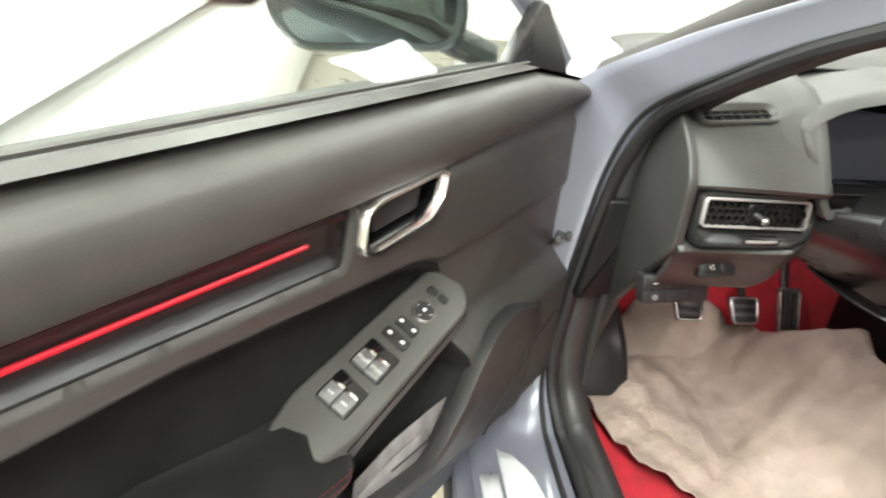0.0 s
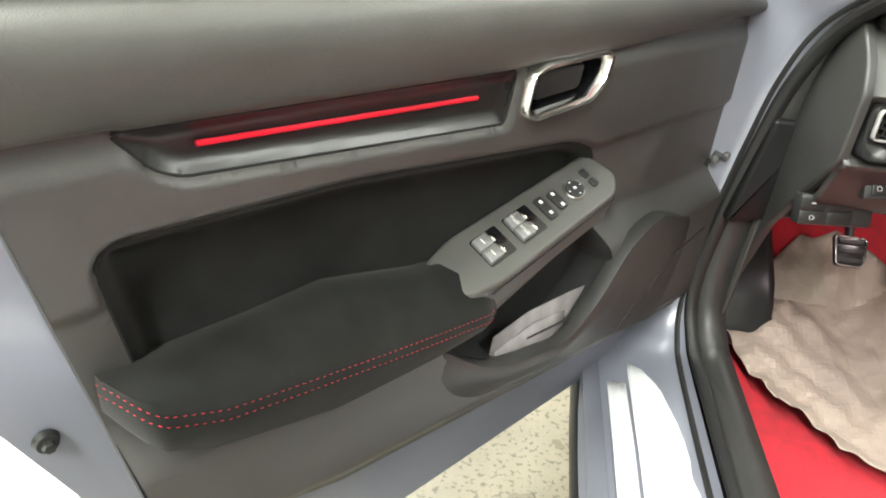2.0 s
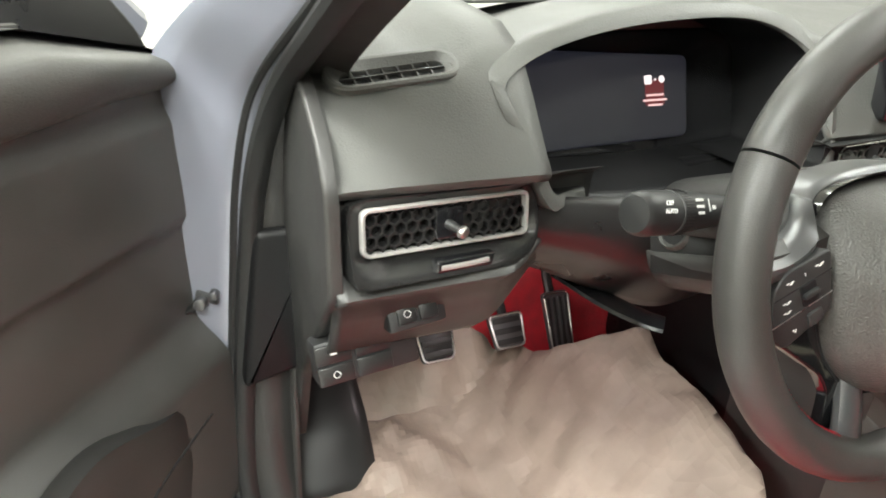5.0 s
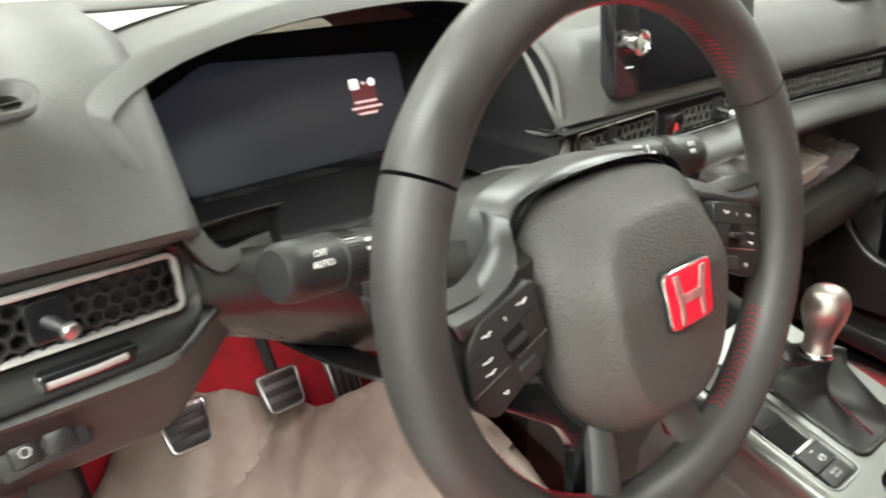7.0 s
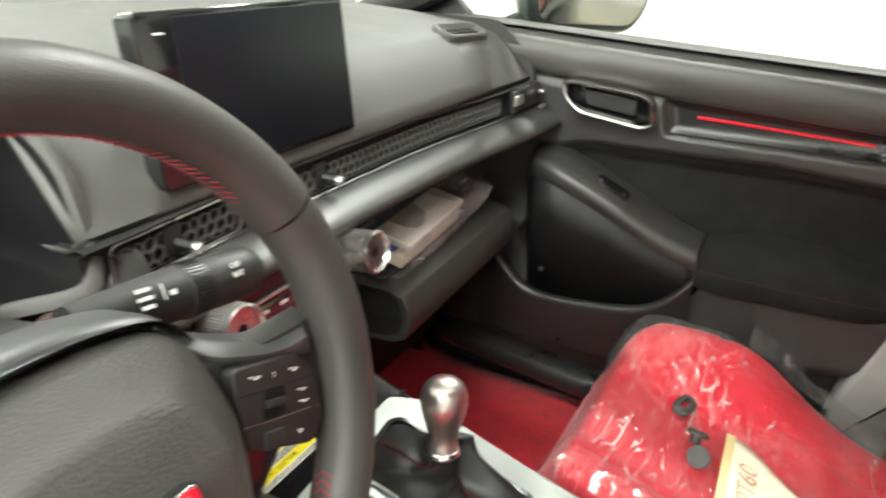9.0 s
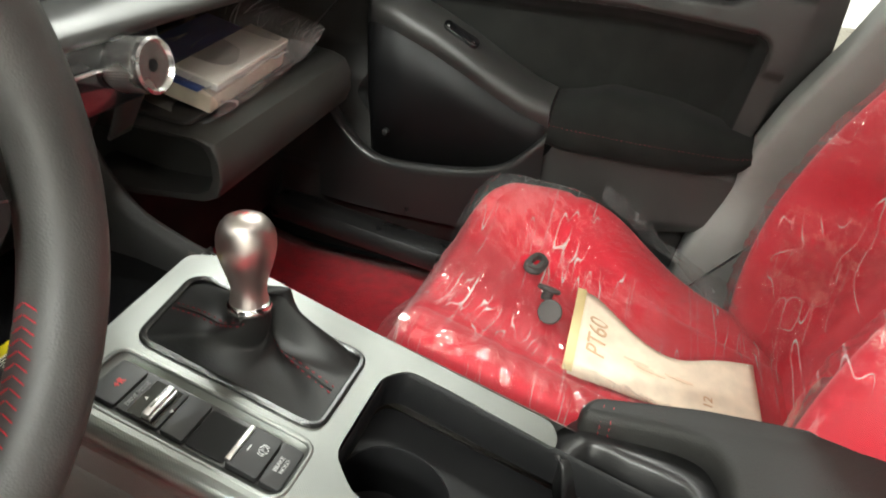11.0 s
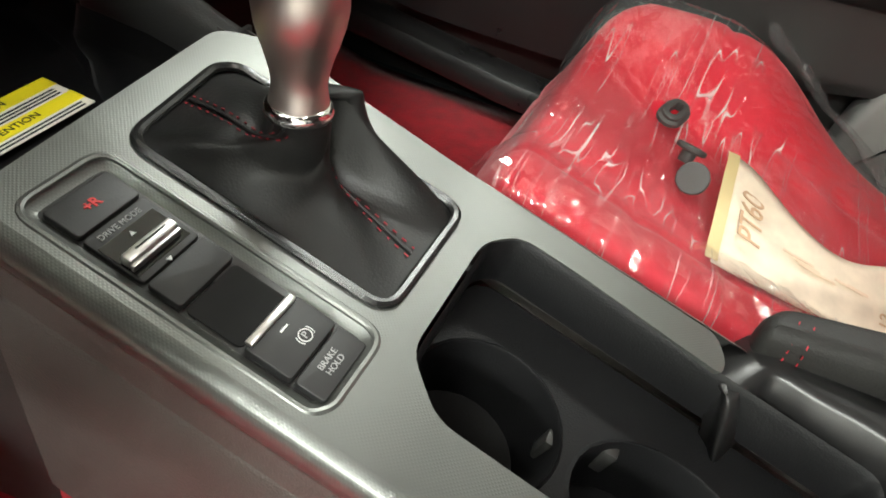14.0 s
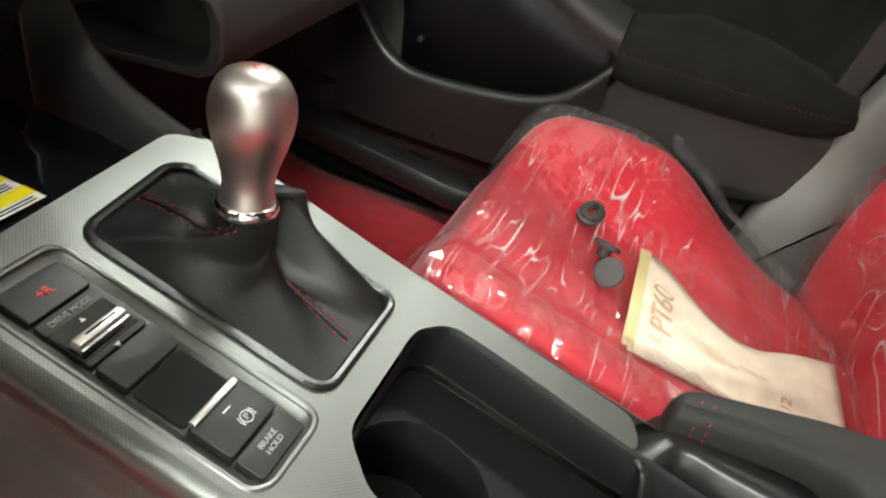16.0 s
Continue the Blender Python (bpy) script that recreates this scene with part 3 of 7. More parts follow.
UPPER = [(-0.44, 1.08), (0.63, 1.08), (0.63, 0.972), (0.50, 0.974), (0.23, 0.9605), (0.052, 0.9605), (-0.345, 0.9695), (-0.44, 0.9695)]


def smooth(a, b, x):
    t = np.clip((x - a) / (b - a), 0, 1)
    return t * t * (3 - 2 * t)


def door_depth(U, Z, d):
    zb = np.interp(U, [-0.43, -0.18, 0.25, 0.53], [0.60, 0.55, 0.51, 0.487])
    low = 0.036 * smooth(0.74, 0.69, Z) - 0.012 * smooth(zb + 0.03, zb, Z)
    w = low
    zs = np.interp(U, [-0.44, -0.345, 0.052, 0.23, 0.5, 0.63], [0.9695, 0.9695, 0.9605, 0.9605, 0.974, 0.972])
    t = (Z - zs) / (np.interp(U, [-0.43, 0.42, 0.6], [1.064, 1.041, 1.0]) - zs)
    up = 0.007 + 0.018 * np.sin(np.pi * np.clip(t, 0, 1)) - 0.035 * smooth(0.70, 1.05, t) ** 1.5
    w = np.where(d["upper"] < 0, np.minimum(up, 0.001 + 2.0 * -d["upper"] + 0.0), w)
    band = 0.007 * smooth(0.0, 0.006, np.minimum(np.abs(d["recess"]), np.abs(d["insert"]))) * smooth(0.962, 0.940, Z) * smooth(0.835, 0.850, Z)
    w = np.where((d["upper"] > 0) & (d["recess"] > 0) & (d["insert"] > 0), w + band, w)
    rec = -0.007 * smooth(0.0, 0.014, -d["recess"]) - 0.002
    w = np.where(d["recess"] < 0, rec, w)
    ins = -0.003 - 0.022 * smooth(0.002, 0.022, -d["insert"])
    w = np.where(d["insert"] < 0, ins, w)
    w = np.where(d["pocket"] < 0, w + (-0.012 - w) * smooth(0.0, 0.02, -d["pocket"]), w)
    return w


def door(side, o, ex, en, driver):
    """A front door's inner side. o: the point at the front end of the red strip; ex runs forward along the door, en into the cabin."""
    o, ex, en = Vector(o), Vector(ex), Vector(en)

    def at(u, z, w):
        zz = z - 0.939
        if not driver:
            u = u * 0.80 if u < 0 else u
            zz = zz * (0.80 if zz > 0 else 0.95) + 0.012 + 0.10 * u
        return o + ex * u + en * w + Vector((0, 0, zz))

    def plane(w):
        """A pose whose x runs along the door and whose y is the height."""
        k = 1.0 if driver else 0.84
        return basis(at(0, 0.939, w) - Vector((0, 0, 0.939 * k)), ex + Vector((0, 0, 0.0 if driver else 0.10)), (0, 0, k), en)
    d = thing(side + "_door", ("open" if driver else "closed") + " front door with black soft trim, red accent strip and " + ("window switches" if driver else "grab handle"), "car door", at(0.55, 0.5, -0.03))
    parts = relief(OUTER, {"upper": UPPER, "recess": RECESS, "insert": INSERT, "pocket": POCKET, "handle": HANDLE}, door_depth, at, 0.004)
    parts["handle"].free()
    # shallow hollow; the deep shade of the pocket is in its colour
    part("pocket_hollow_shade", parts["pocket"], DARK, d, sharp=60)
    rest = parts["rest"]
    edge_wall(rest, OUTER, 0.0, 0.03, at)
    # driver's panel is lighter: the highlight along it is put into the colour
    part("door_panel", rest, DOORPL if driver else HARD, d, sharp=60)
    part("upper_pad", parts["upper"], SOFT, d, "soft-touch black upper door pad", sharp=60)
    part("trim_recess", parts["recess"], TRIM, d, "satin black trim recess", sharp=60)
    part("suede_insert", parts["insert"], SUEDE, d, "black suede door insert", sharp=60)
    bm = bmesh.new()
    sweep(bm, [at(u, 0.9465 - 0.0115 * (u + 0.29) / 0.29, -0.0060) for u in np.linspace(-0.290, 0.0, 20)], 0.0026, 0.0024, 8, up=(0, 0, 1))
    part("accent_strip", bm, RED, d, "bright red accent strip")
    # dark grooves round the insert and the recess
    for poly, nm in ((INSERT, "seam"), (RECESS, "seam")):
        bm = bmesh.new()
        sweep(bm, [at(x, z, -0.001) for x, z in poly], 0.0016, n=6, closed=True)
        part(nm, bm, DARK, d)
    # door skin, bottom and rear edge in body paint
    bm = bmesh.new()
    shell = [(-0.475, 1.0), (0.61, 0.99), (0.62, 0.95), (0.60, 0.45), (0.50, 0.36), (-0.33, 0.36), (-0.40, 0.62), (-0.475, 0.80)]
    skin(bm, [[at(x, z, w) for x, z in shell] for w in (-0.030, -0.045, -0.13, -0.15)], caps=True)
    part("door_shell", bm, PAINT if driver else HARD, d, "lavender-grey painted door shell" if driver else "")
    bm = bmesh.new()
    sweep(bm, catmull([at(-0.49, 1.045, -0.085), at(0.0, 1.037, -0.085), at(0.45, 1.022, -0.085), at(0.58, 1.005, -0.08)], 6), 0.022, 0.008, 8)
    part("outer_waist_seal", bm, SOFT, d)
    bm = bmesh.new()
    for dz in (0, 0.004):
        sweep(bm, catmull([at(-0.43, 1.064 + dz * 0.4, -0.030 - dz * 3), at(0.0, 1.052 + dz * 0.4, -0.030 - dz * 3), at(0.40, 1.040 + dz * 0.4, -0.030 - dz * 3), at(0.44, 1.038 + dz * 0.4, -0.030 - dz * 3)], 6), 0.004, 0.003, 6)
    part("waist_seal", bm, SOFT, d)
    # window pane, frame and corner sail
    pane = [(-0.42, 1.045), (0.43, 1.035), (0.47, 1.07), (0.05, 1.30), (-0.42, 1.39)]
    bm = bmesh.new()
    bm.faces.new([bm.verts.new(at(x, z, -0.055 - (z - 1.04) * 0.18)) for x, z in pane])
    gl = part("window_pane", bm, GLASS, d, "clear side window pane", solid=0.004)
    gl.visible_shadow = False
    bm = bmesh.new()
    sweep(bm, catmull([at(0.60, 1.02, -0.05), at(0.50, 1.10, -0.06), at(0.28, 1.24, -0.085), at(0.02, 1.35, -0.105), at(-0.44, 1.42, -0.12)], 6), 0.016, 0.02, 8)
    part("window_frame", bm, HARD if not driver else PAINT, d)
    bm = bmesh.new()
    slab(bm, rounded([(0.395, 1.036), (0.60, 1.00), (0.585, 1.025), (0.50, 1.11), (0.475, 1.115)], 0.008), 0, 0.018, 0.005, plane(-0.052))
    part("mirror_corner", bm, TRIM, d, "black triangular mirror corner cover")
    # pull handle bezel
    hb = [(0.051, 0.912), (0.058, 0.957), (0.080, 0.966), (0.188, 0.9695), (0.206, 0.960), (0.199, 0.928), (0.174, 0.906), (0.072, 0.8995)]
    hb = [(x, z) for x, z in rounded(hb, 0.012, 4)]
    bm = bmesh.new()
    m = plane(0.0 if driver else 0.017)
    inner = shrink(hb, 0.0115)
    rings = [[m @ Vector((x, z, h)) for x, z in q] for q, h in ((hb, 0.002), (shrink(hb, 0.0015), 0.012), (shrink(hb, 0.004), 0.0155), (shrink(hb, 0.008), 0.0145), (inner, 0.008), (shrink(hb, 0.0125), -0.006))]
    skin(bm, rings)
    part("handle_bezel", bm, BEZEL, d, "bright chrome door handle bezel")
    bm = bmesh.new()
    cup = shrink(hb, 0.0122)
    skin(bm, [[m @ Vector((x, z, 0.004)) for x, z in cup], [m @ Vector((x, z, -0.02)) for x, z in shrink(hb, 0.016)]])
    vs = [bm.verts.new(m @ Vector((x, z, -0.02))) for x, z in shrink(hb, 0.016)]
    bm.faces.new(vs)
    part("handle_cup", bm, GLOSS, d)
    bm = bmesh.new()
    slab(bm, rounded([(0.088, 0.918), (0.088, 0.948), (0.108, 0.950), (0.170, 0.950), (0.165, 0.922)], 0.006), -0.012, -0.002, 0.003, m)
    part("release_lever", bm, BUTTON, d)
    # armrest
    def arm_section(u):
        t = (u + 0.398) / 0.405
        zs = float(np.interp(u, [-0.398, -0.384, -0.359, -0.317, -0.21, -0.02, 0.01], [0.795, 0.790, 0.776, 0.760, 0.746, 0.720, 0.716]))
        zb = float(np.interp(u, [-0.398, -0.38, -0.363, -0.319, -0.21, -0.083, 0.01], [0.764, 0.748, 0.732, 0.712, 0.690, 0.686, 0.687]))
        zt = float(np.interp(u, [-0.398, -0.37, -0.331, -0.25, -0.175, -0.12, -0.06, 0.01], [0.792, 0.788, 0.784, 0.785, 0.790, 0.778, 0.764, 0.757]))
        W = 0.060 + 0.004 * math.sin(math.pi * t) - (0.045 * (1 - min(1, max(0, t - 0.02) / 0.07)) ** 2) - 0.010 * max(0, (t - 0.95) / 0.05)
        return W, zt, zs, zb
    if driver:
        bm = bmesh.new()
        rings = []
        for u in np.linspace(-0.388, 0.007, 49):
            W, zt, zs, zb = arm_section(u)
            prof = [(-0.04, zt - 0.016), (-0.02, zt - 0.010), (0.0, zt - 0.002), (W * 0.35, zt - 0.15 * (zt - zs)), (W * 0.75, zt - 0.5 * (zt - zs)), (W * 0.93, zs + 0.004), (W, zs - 0.002), (W + 0.002, zs - 0.010), (W, (zs + zb) / 2), (W - 0.006, zb + 0.006), (W - 0.02, zb - 0.002), (-0.04, zb - 0.01)]
            rings.append([at(u, z, w) for w, z in prof])
        skin(bm, rings, True, False, True)
        part("armrest", bm, SUEDE, d, "padded black suede armrest with double red stitching", sharp=70)
        for off in (-0.001, -0.0095):
            bm = bmesh.new()
            stitches(bm, [at(u, arm_section(u)[2] + off, arm_section(u)[0] + (0.0008 if off > -0.005 else 0.0026)) for u in np.linspace(-0.392, 0.0, 60)], 0.0032, 0.0018, 0.00032)
            part("stitching", bm, THREAD, d, "red stitched line")
    else:
        def rest(y):
            """Inner reach, top, seam and underside of the padded rest."""
            zt = float(np.interp(y, [-0.385, -0.33, -0.235, -0.16, -0.144, -0.12, -0.085, -0.01, 0.012], [0.662, 0.676, 0.700, 0.707, 0.706, 0.697, 0.689, 0.688, 0.682]))
            zs = float(np.interp(y, [-0.385, -0.30, -0.20, -0.10, -0.03, 0.012], [0.656, 0.654, 0.654, 0.657, 0.664, 0.670]))
            zb = float(np.interp(y, [-0.385, -0.30, -0.20, -0.10, -0.045, -0.01, 0.012], [0.640, 0.618, 0.616, 0.618, 0.630, 0.648, 0.660]))
            return 0.050 - 0.028 * sstep(-0.32, -0.39, y) - 0.022 * sstep(-0.015, 0.014, y), zt, zs, zb
        P = lambda y, z, w: Vector((o.x - w, y, z))
        bm = bmesh.new()
        rings = []
        for y in np.linspace(-0.385, 0.012, 49):
            W, zt, zs, zb = rest(y)
            prof = [(-0.05, zt + 0.004), (-0.02, zt + 0.002), (0.0, zt), (W * 0.35, zt - 0.15 * (zt - zs)), (W * 0.75, zt - 0.5 * (zt - zs)), (W * 0.93, zs + 0.004), (W, zs - 0.002), (W + 0.002, zs - 0.010), (W, (zs + zb) / 2), (W - 0.005, zb + 0.006), (W - 0.014, zb), (-0.05, zb - 0.004)]
            rings.append([P(y, z, w) for w, z in prof])
        skin(bm, rings, True, False, True)
        part("armrest", bm, SUEDE, d, "padded black suede armrest with red stitching", sharp=70)
        bm = bmesh.new()
        stitches(bm, [P(y, rest(y)[2] - 0.001, rest(y)[0] + 0.0008) for y in np.linspace(-0.375, 0.005, 60)], 0.0032, 0.0018, 0.00032)
        part("stitching", bm, DULLTHREAD, d, "red stitched line")
    # switch pod
    sl = math.radians(14)
    pe = ex * math.cos(sl) + Vector((0, 0, 1)) * math.sin(sl)
    pn = Vector((0, 0, 1)) * math.cos(sl) - ex * math.sin(sl)
    tl = en * math.cos(radians(19)) - Vector((0, 0, 1)) * math.sin(radians(19))
    pm = basis(at(0.0, 0.7685, 0.002) + tl * 0.018, pe, tl, pe.cross(tl) if pe.cross(tl).z > 0 else tl.cross(pe))
    if driver:
        bm = bmesh.new()
        pod = rounded([(-0.055, -0.030), (-0.01, -0.040), (0.225, -0.034), (0.236, 0.014), (0.212, 0.036), (0.0, 0.040), (-0.045, 0.030)], 0.014, 5)
        slab(bm, pod, -0.046, 0.0, 0.0055, pm, 5)
        part("switch_pod", bm, SOFT, d, "black window switch panel")
        bm = bmesh.new()
        sweep(bm, [pm @ Vector(p) for p in ((-0.01, 0.0405, -0.010), (0.10, 0.0388, -0.010), (0.208, 0.0368, -0.010), (0.228, 0.024, -0.010))], 0.0012, 0.0008, 6)
        part("pod_seam", bm, DARK, d)
        bm = bmesh.new()
        rings = []
        for s in np.linspace(0, 1, 10):
            u = -0.02 + 0.25 * s
            zt = 0.738 + 0.056 * s
            w = 0.040 - 0.006 * s
            th = 0.045 + 0.03 * (1 - s)
            rings.append([at(u, zt, w), at(u, zt - th, w - 0.012), at(u, zt - th, w - 0.035), at(u, zt - 0.01, w - 0.045)])
        skin(bm, rings, True, False, True)
        part("pod_flank", bm, SOFT, d)
    if driver:
        for i, e1 in enumerate((0.018, 0.070)):
            bm = bmesh.new()
            slab(bm, rounded([(e1 - 0.012, -0.021), (e1 + 0.029, -0.021), (e1 + 0.029, 0.020), (e1 - 0.012, 0.020)], 0.004), -0.004, 0.0006, 0.0004, pm)
            part("switch_well", bm, GLOSS, d)
            for j, e2 in enumerate((-0.0095, 0.0085)):
                bm = bmesh.new()
                slab(bm, rounded([(e1 - 0.011, e2 - 0.0087), (e1 + 0.010, e2 - 0.0087), (e1 + 0.010, e2 + 0.0087), (e1 - 0.011, e2 + 0.0087)], 0.002), 0, 0.0065, 0.002, pm)
                sw = part("window_switch", bm, SWCAP, d, "satin grey window switch")
                bm = bmesh.new()
                box(bm, (e1 + 0.0108, e2, 0.0062), (0.0036, 0.0168, 0.0030), 0.0008, pm)
                part("switch_tip", bm, CHROME, sw)
                if i:
                    lettering("AUTO", 0.0056, pm @ pose(e1 - 0.001, e2, 0.0067, 0, 0, 90), INK, sw)
                else:
                    bm = bmesh.new()
                    box(bm, (e1 - 0.001, e2, 0.0066), (0.0012, 0.008, 0.0004), 0, pm)
                    part("mark", bm, INK, sw)
        for e1, nm, hh in ((0.116, "lock_switch", 0.034), (0.137, "lock_switch", 0.028)):
            bm = bmesh.new()
            slab(bm, rrect(0.014, hh, 0.003, 3, e1, -0.001), 0, 0.003, 0.001, pm)
            b = part(nm, bm, BUTTON, d)
            bm = bmesh.new()
            for k in (-0.010, 0.008):
                box(bm, (e1, k, 0.0031), (0.004, 0.005, 0.0003), 0, pm)
            part("mark", bm, INK, b)
        bm = bmesh.new()
        lathe(bm, [(0.0150, 0), (0.0150, 0.003), (0.0138, 0.0045), (0.0132, 0.0035)], pm @ pose(0.166, 0.001, 0), 28)
        k = part("mirror_knob", bm, SATIN, d, "round mirror adjuster with silver ring")
        bm = bmesh.new()
        lathe(bm, [(0.0130, 0.001), (0.0122, 0.005), (0.0, 0.0055)], pm @ pose(0.166, 0.001, 0), 28)
        part("knob_cap", bm, BUTTON, k)
        bm = bmesh.new()
        for a in range(4):
            an = math.pi / 2 * a
            box(bm, (0.166 + 0.0095 * math.cos(an), 0.001 + 0.0095 * math.sin(an), 0.0054), (0.0018, 0.0018, 0.0003), 0, pm)
        box(bm, (0.166, 0.001, 0.0057), (0.0045, 0.0035, 0.0003), 0, pm)
        part("mark", bm, INK, k)
        for e2 in (-0.009, 0.007):
            bm = bmesh.new()
            slab(bm, rrect(0.010, 0.013, 0.003, 3, 0.197, e2), 0, 0.003, 0.001, pm)
            part("fold_switch", bm, BUTTON, d)
    else:
        # grab handle: a fat rounded bar falling from its nose to the armrest, above a dark panel
        def grip(y):
            zt = float(np.interp(y, [-0.075, -0.04, 0.0, 0.05, 0.10, 0.15, 0.19, 0.205, 0.212], [0.690, 0.702, 0.722, 0.750, 0.775, 0.796, 0.806, 0.798, 0.775]))
            W = float(np.interp(y, [-0.075, -0.03, 0.05, 0.15, 0.195, 0.207, 0.212], [0.058, 0.066, 0.074, 0.076, 0.066, 0.045, 0.030]))
            return zt, W
        bm = bmesh.new()
        rings = []
        for y in np.concatenate([np.linspace(-0.075, 0.19, 26), [0.198, 0.204, 0.209, 0.212]]):
            zt, W = grip(y)
            th = 0.036
            rings.append([P(y, zt - th, -0.01), P(y, zt + 0.006, -0.01), P(y, zt + 0.008, W * 0.25), P(y, zt + 0.004, W * 0.62), P(y, zt - 0.001, W * 0.85), P(y, zt - 0.006, W * 0.94), P(y, zt - 0.013, W), P(y, zt - 0.024, W * 1.0), P(y, zt - th, W * 0.92)])
        skin(bm, rings, True, False, True)
        part("grab_handle", bm, HARD, d, "black soft-touch grab handle", sharp=60)
        bm = bmesh.new()
        rings = []
        for y in np.linspace(-0.07, 0.209, 24):
            zt, W = grip(y)
            rings.append([P(y, zt - 0.034, W * 0.90), P(y, (zt + 0.57) / 2, W * 0.80), P(y, 0.56, W * 0.62)])
        skin(bm, rings, closed_ring=False)
        skin(bm, [[P(0.209, 0.75, 0.03), P(0.209, 0.56, 0.02)], [P(0.214, 0.75, -0.02), P(0.214, 0.56, -0.02)]], closed_ring=False)
        # near-black: the enclosed footwell's shade is put into this panel's colour
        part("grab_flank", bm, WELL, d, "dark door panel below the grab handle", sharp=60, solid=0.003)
        sw = basis(P(0.066, 0.7655, 0.040), Vector((0, 0.9, 0.43)).normalized(), Vector((-0.985, -0.07, -0.15)).normalized(), Vector((0.1, 0.42, -0.9)).normalized() * -1)
        bm = bmesh.new()
        slab(bm, rrect(0.058, 0.026, 0.010, 5), -0.004, 0.0012, 0.0008, sw)
        part("switch_well", bm, GLOSS, d)
        for e1 in (-0.020, 0.022):
            bm = bmesh.new()
            box(bm, (e1, 0.0, 0.002), (0.005, 0.017, 0.004), 0.0018, sw)
            part("switch_tip", bm, CHROME, d)
    # map pocket
    if driver:
        bm = bmesh.new()
        lip = catmull([at(-0.062, 0.676, 0.030), at(0.016, 0.622, 0.050), at(0.116, 0.598, 0.052), at(0.17, 0.596, 0.052), at(0.228, 0.636, 0.052), at(0.285, 0.695, 0.050), at(0.36, 0.718, 0.046), at(0.45, 0.690, 0.040), at(0.53, 0.67, 0.022)], 8)
        base = catmull([at(-0.085, 0.60, 0.026), at(0.016, 0.568, 0.036), at(0.116, 0.553, 0.036), at(0.17, 0.545, 0.037), at(0.228, 0.538, 0.038), at(0.285, 0.532, 0.038), at(0.36, 0.522, 0.038), at(0.45, 0.512, 0.036), at(0.51, 0.56, 0.022)], 8)
        mid = [p.lerp(q, 0.45) + en * 0.004 for p, q in zip(lip, base)]
        back = [p - en * 0.022 - Vector((0, 0, 0.0)) for p in lip]
        deep = [p - en * 0.03 for p in base]
        skin(bm, [deep, base, mid, [p + en * 0.002 - Vector((0, 0, 0.012)) for p in lip], lip, [p - en * 0.012 + Vector((0, 0, 0.003)) for p in lip], back, [p.lerp(q, 0.8) for p, q in zip(back, deep)]], closed_ring=False)
        part("map_pocket", bm, HARD, d, "moulded black map pocket", sharp=60)
        # black sheet for the shade behind the pocket lip
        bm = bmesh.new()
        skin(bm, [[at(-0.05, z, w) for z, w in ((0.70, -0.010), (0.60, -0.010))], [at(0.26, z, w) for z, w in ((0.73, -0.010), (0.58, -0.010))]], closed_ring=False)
        part("pocket_back_shade", bm, DARK, d)
        bm = bmesh.new()
        sweep(bm, catmull([at(0.505, 0.66, 0.050), at(0.40, 0.655, 0.062), at(0.34, 0.63, 0.068), at(0.27, 0.572, 0.064)], 8), 0.0012, n=6)
        part("pocket_seam", bm, DARK, d)
    else:
        bm = bmesh.new()
        lip = catmull([P(0.290, 0.675, 0.060), P(0.252, 0.625, 0.068), P(0.205, 0.579, 0.072), P(0.15, 0.566, 0.073), P(0.05, 0.573, 0.073), P(-0.01, 0.587, 0.072), P(-0.045, 0.612, 0.068), P(-0.075, 0.645, 0.058)], 8)
        low = [Vector((p.x + 0.012, p.y, 0.47)) for p in lip]
        skin(bm, [[p + Vector((0.03, 0, -0.01)) for p in lip], [p + Vector((0.008, 0, 0.002)) for p in lip], lip, [p + Vector((-0.003, 0, -0.006)) for p in lip], [p + Vector((-0.002, 0, -0.014)) for p in lip], [p.lerp(q, 0.4) for p, q in zip(lip, low)], low], closed_ring=False)
        # darker plastic than the driver's pocket, for the shade down here
        part("map_pocket", bm, TRIM, d, "moulded black map pocket", sharp=60)
        bm = bmesh.new()
        tube(bm, P(0.172, 0.605, 0.052), P(0.172, 0.605, 0.060), 0.006, 0.005, 14, 0.0015)
        part("panel_plug", bm, RUBBER, d)
    if driver:
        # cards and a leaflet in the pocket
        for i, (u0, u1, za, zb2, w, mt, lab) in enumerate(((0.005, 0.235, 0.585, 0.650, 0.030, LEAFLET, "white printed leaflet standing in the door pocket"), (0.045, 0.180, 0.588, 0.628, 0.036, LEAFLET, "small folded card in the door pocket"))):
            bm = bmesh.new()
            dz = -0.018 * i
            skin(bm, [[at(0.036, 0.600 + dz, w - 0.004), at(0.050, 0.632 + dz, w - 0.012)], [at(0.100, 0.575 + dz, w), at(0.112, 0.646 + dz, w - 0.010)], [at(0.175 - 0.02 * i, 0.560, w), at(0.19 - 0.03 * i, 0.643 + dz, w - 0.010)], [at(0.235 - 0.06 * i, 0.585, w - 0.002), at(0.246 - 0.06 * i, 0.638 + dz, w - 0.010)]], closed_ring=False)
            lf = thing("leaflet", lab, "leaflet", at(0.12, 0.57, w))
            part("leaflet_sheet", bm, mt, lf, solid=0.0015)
            bm = bmesh.new()
            sweep(bm, [at(0.105, 0.612 + dz, w - 0.002), at(0.19, 0.606 + dz, w - 0.001)], 0.003, 0.002, 6)
            part("dark_bar", bm, RUBBER, lf)
        bm = bmesh.new()
        tube(bm, at(-0.424, 0.722, -0.030), at(-0.424, 0.722, -0.022), 0.0105, 0.009, 16, 0.002)
        tube(bm, at(-0.424, 0.722, -0.024), at(-0.424, 0.722, -0.016), 0.0055, 0.005, 6, 0.001)
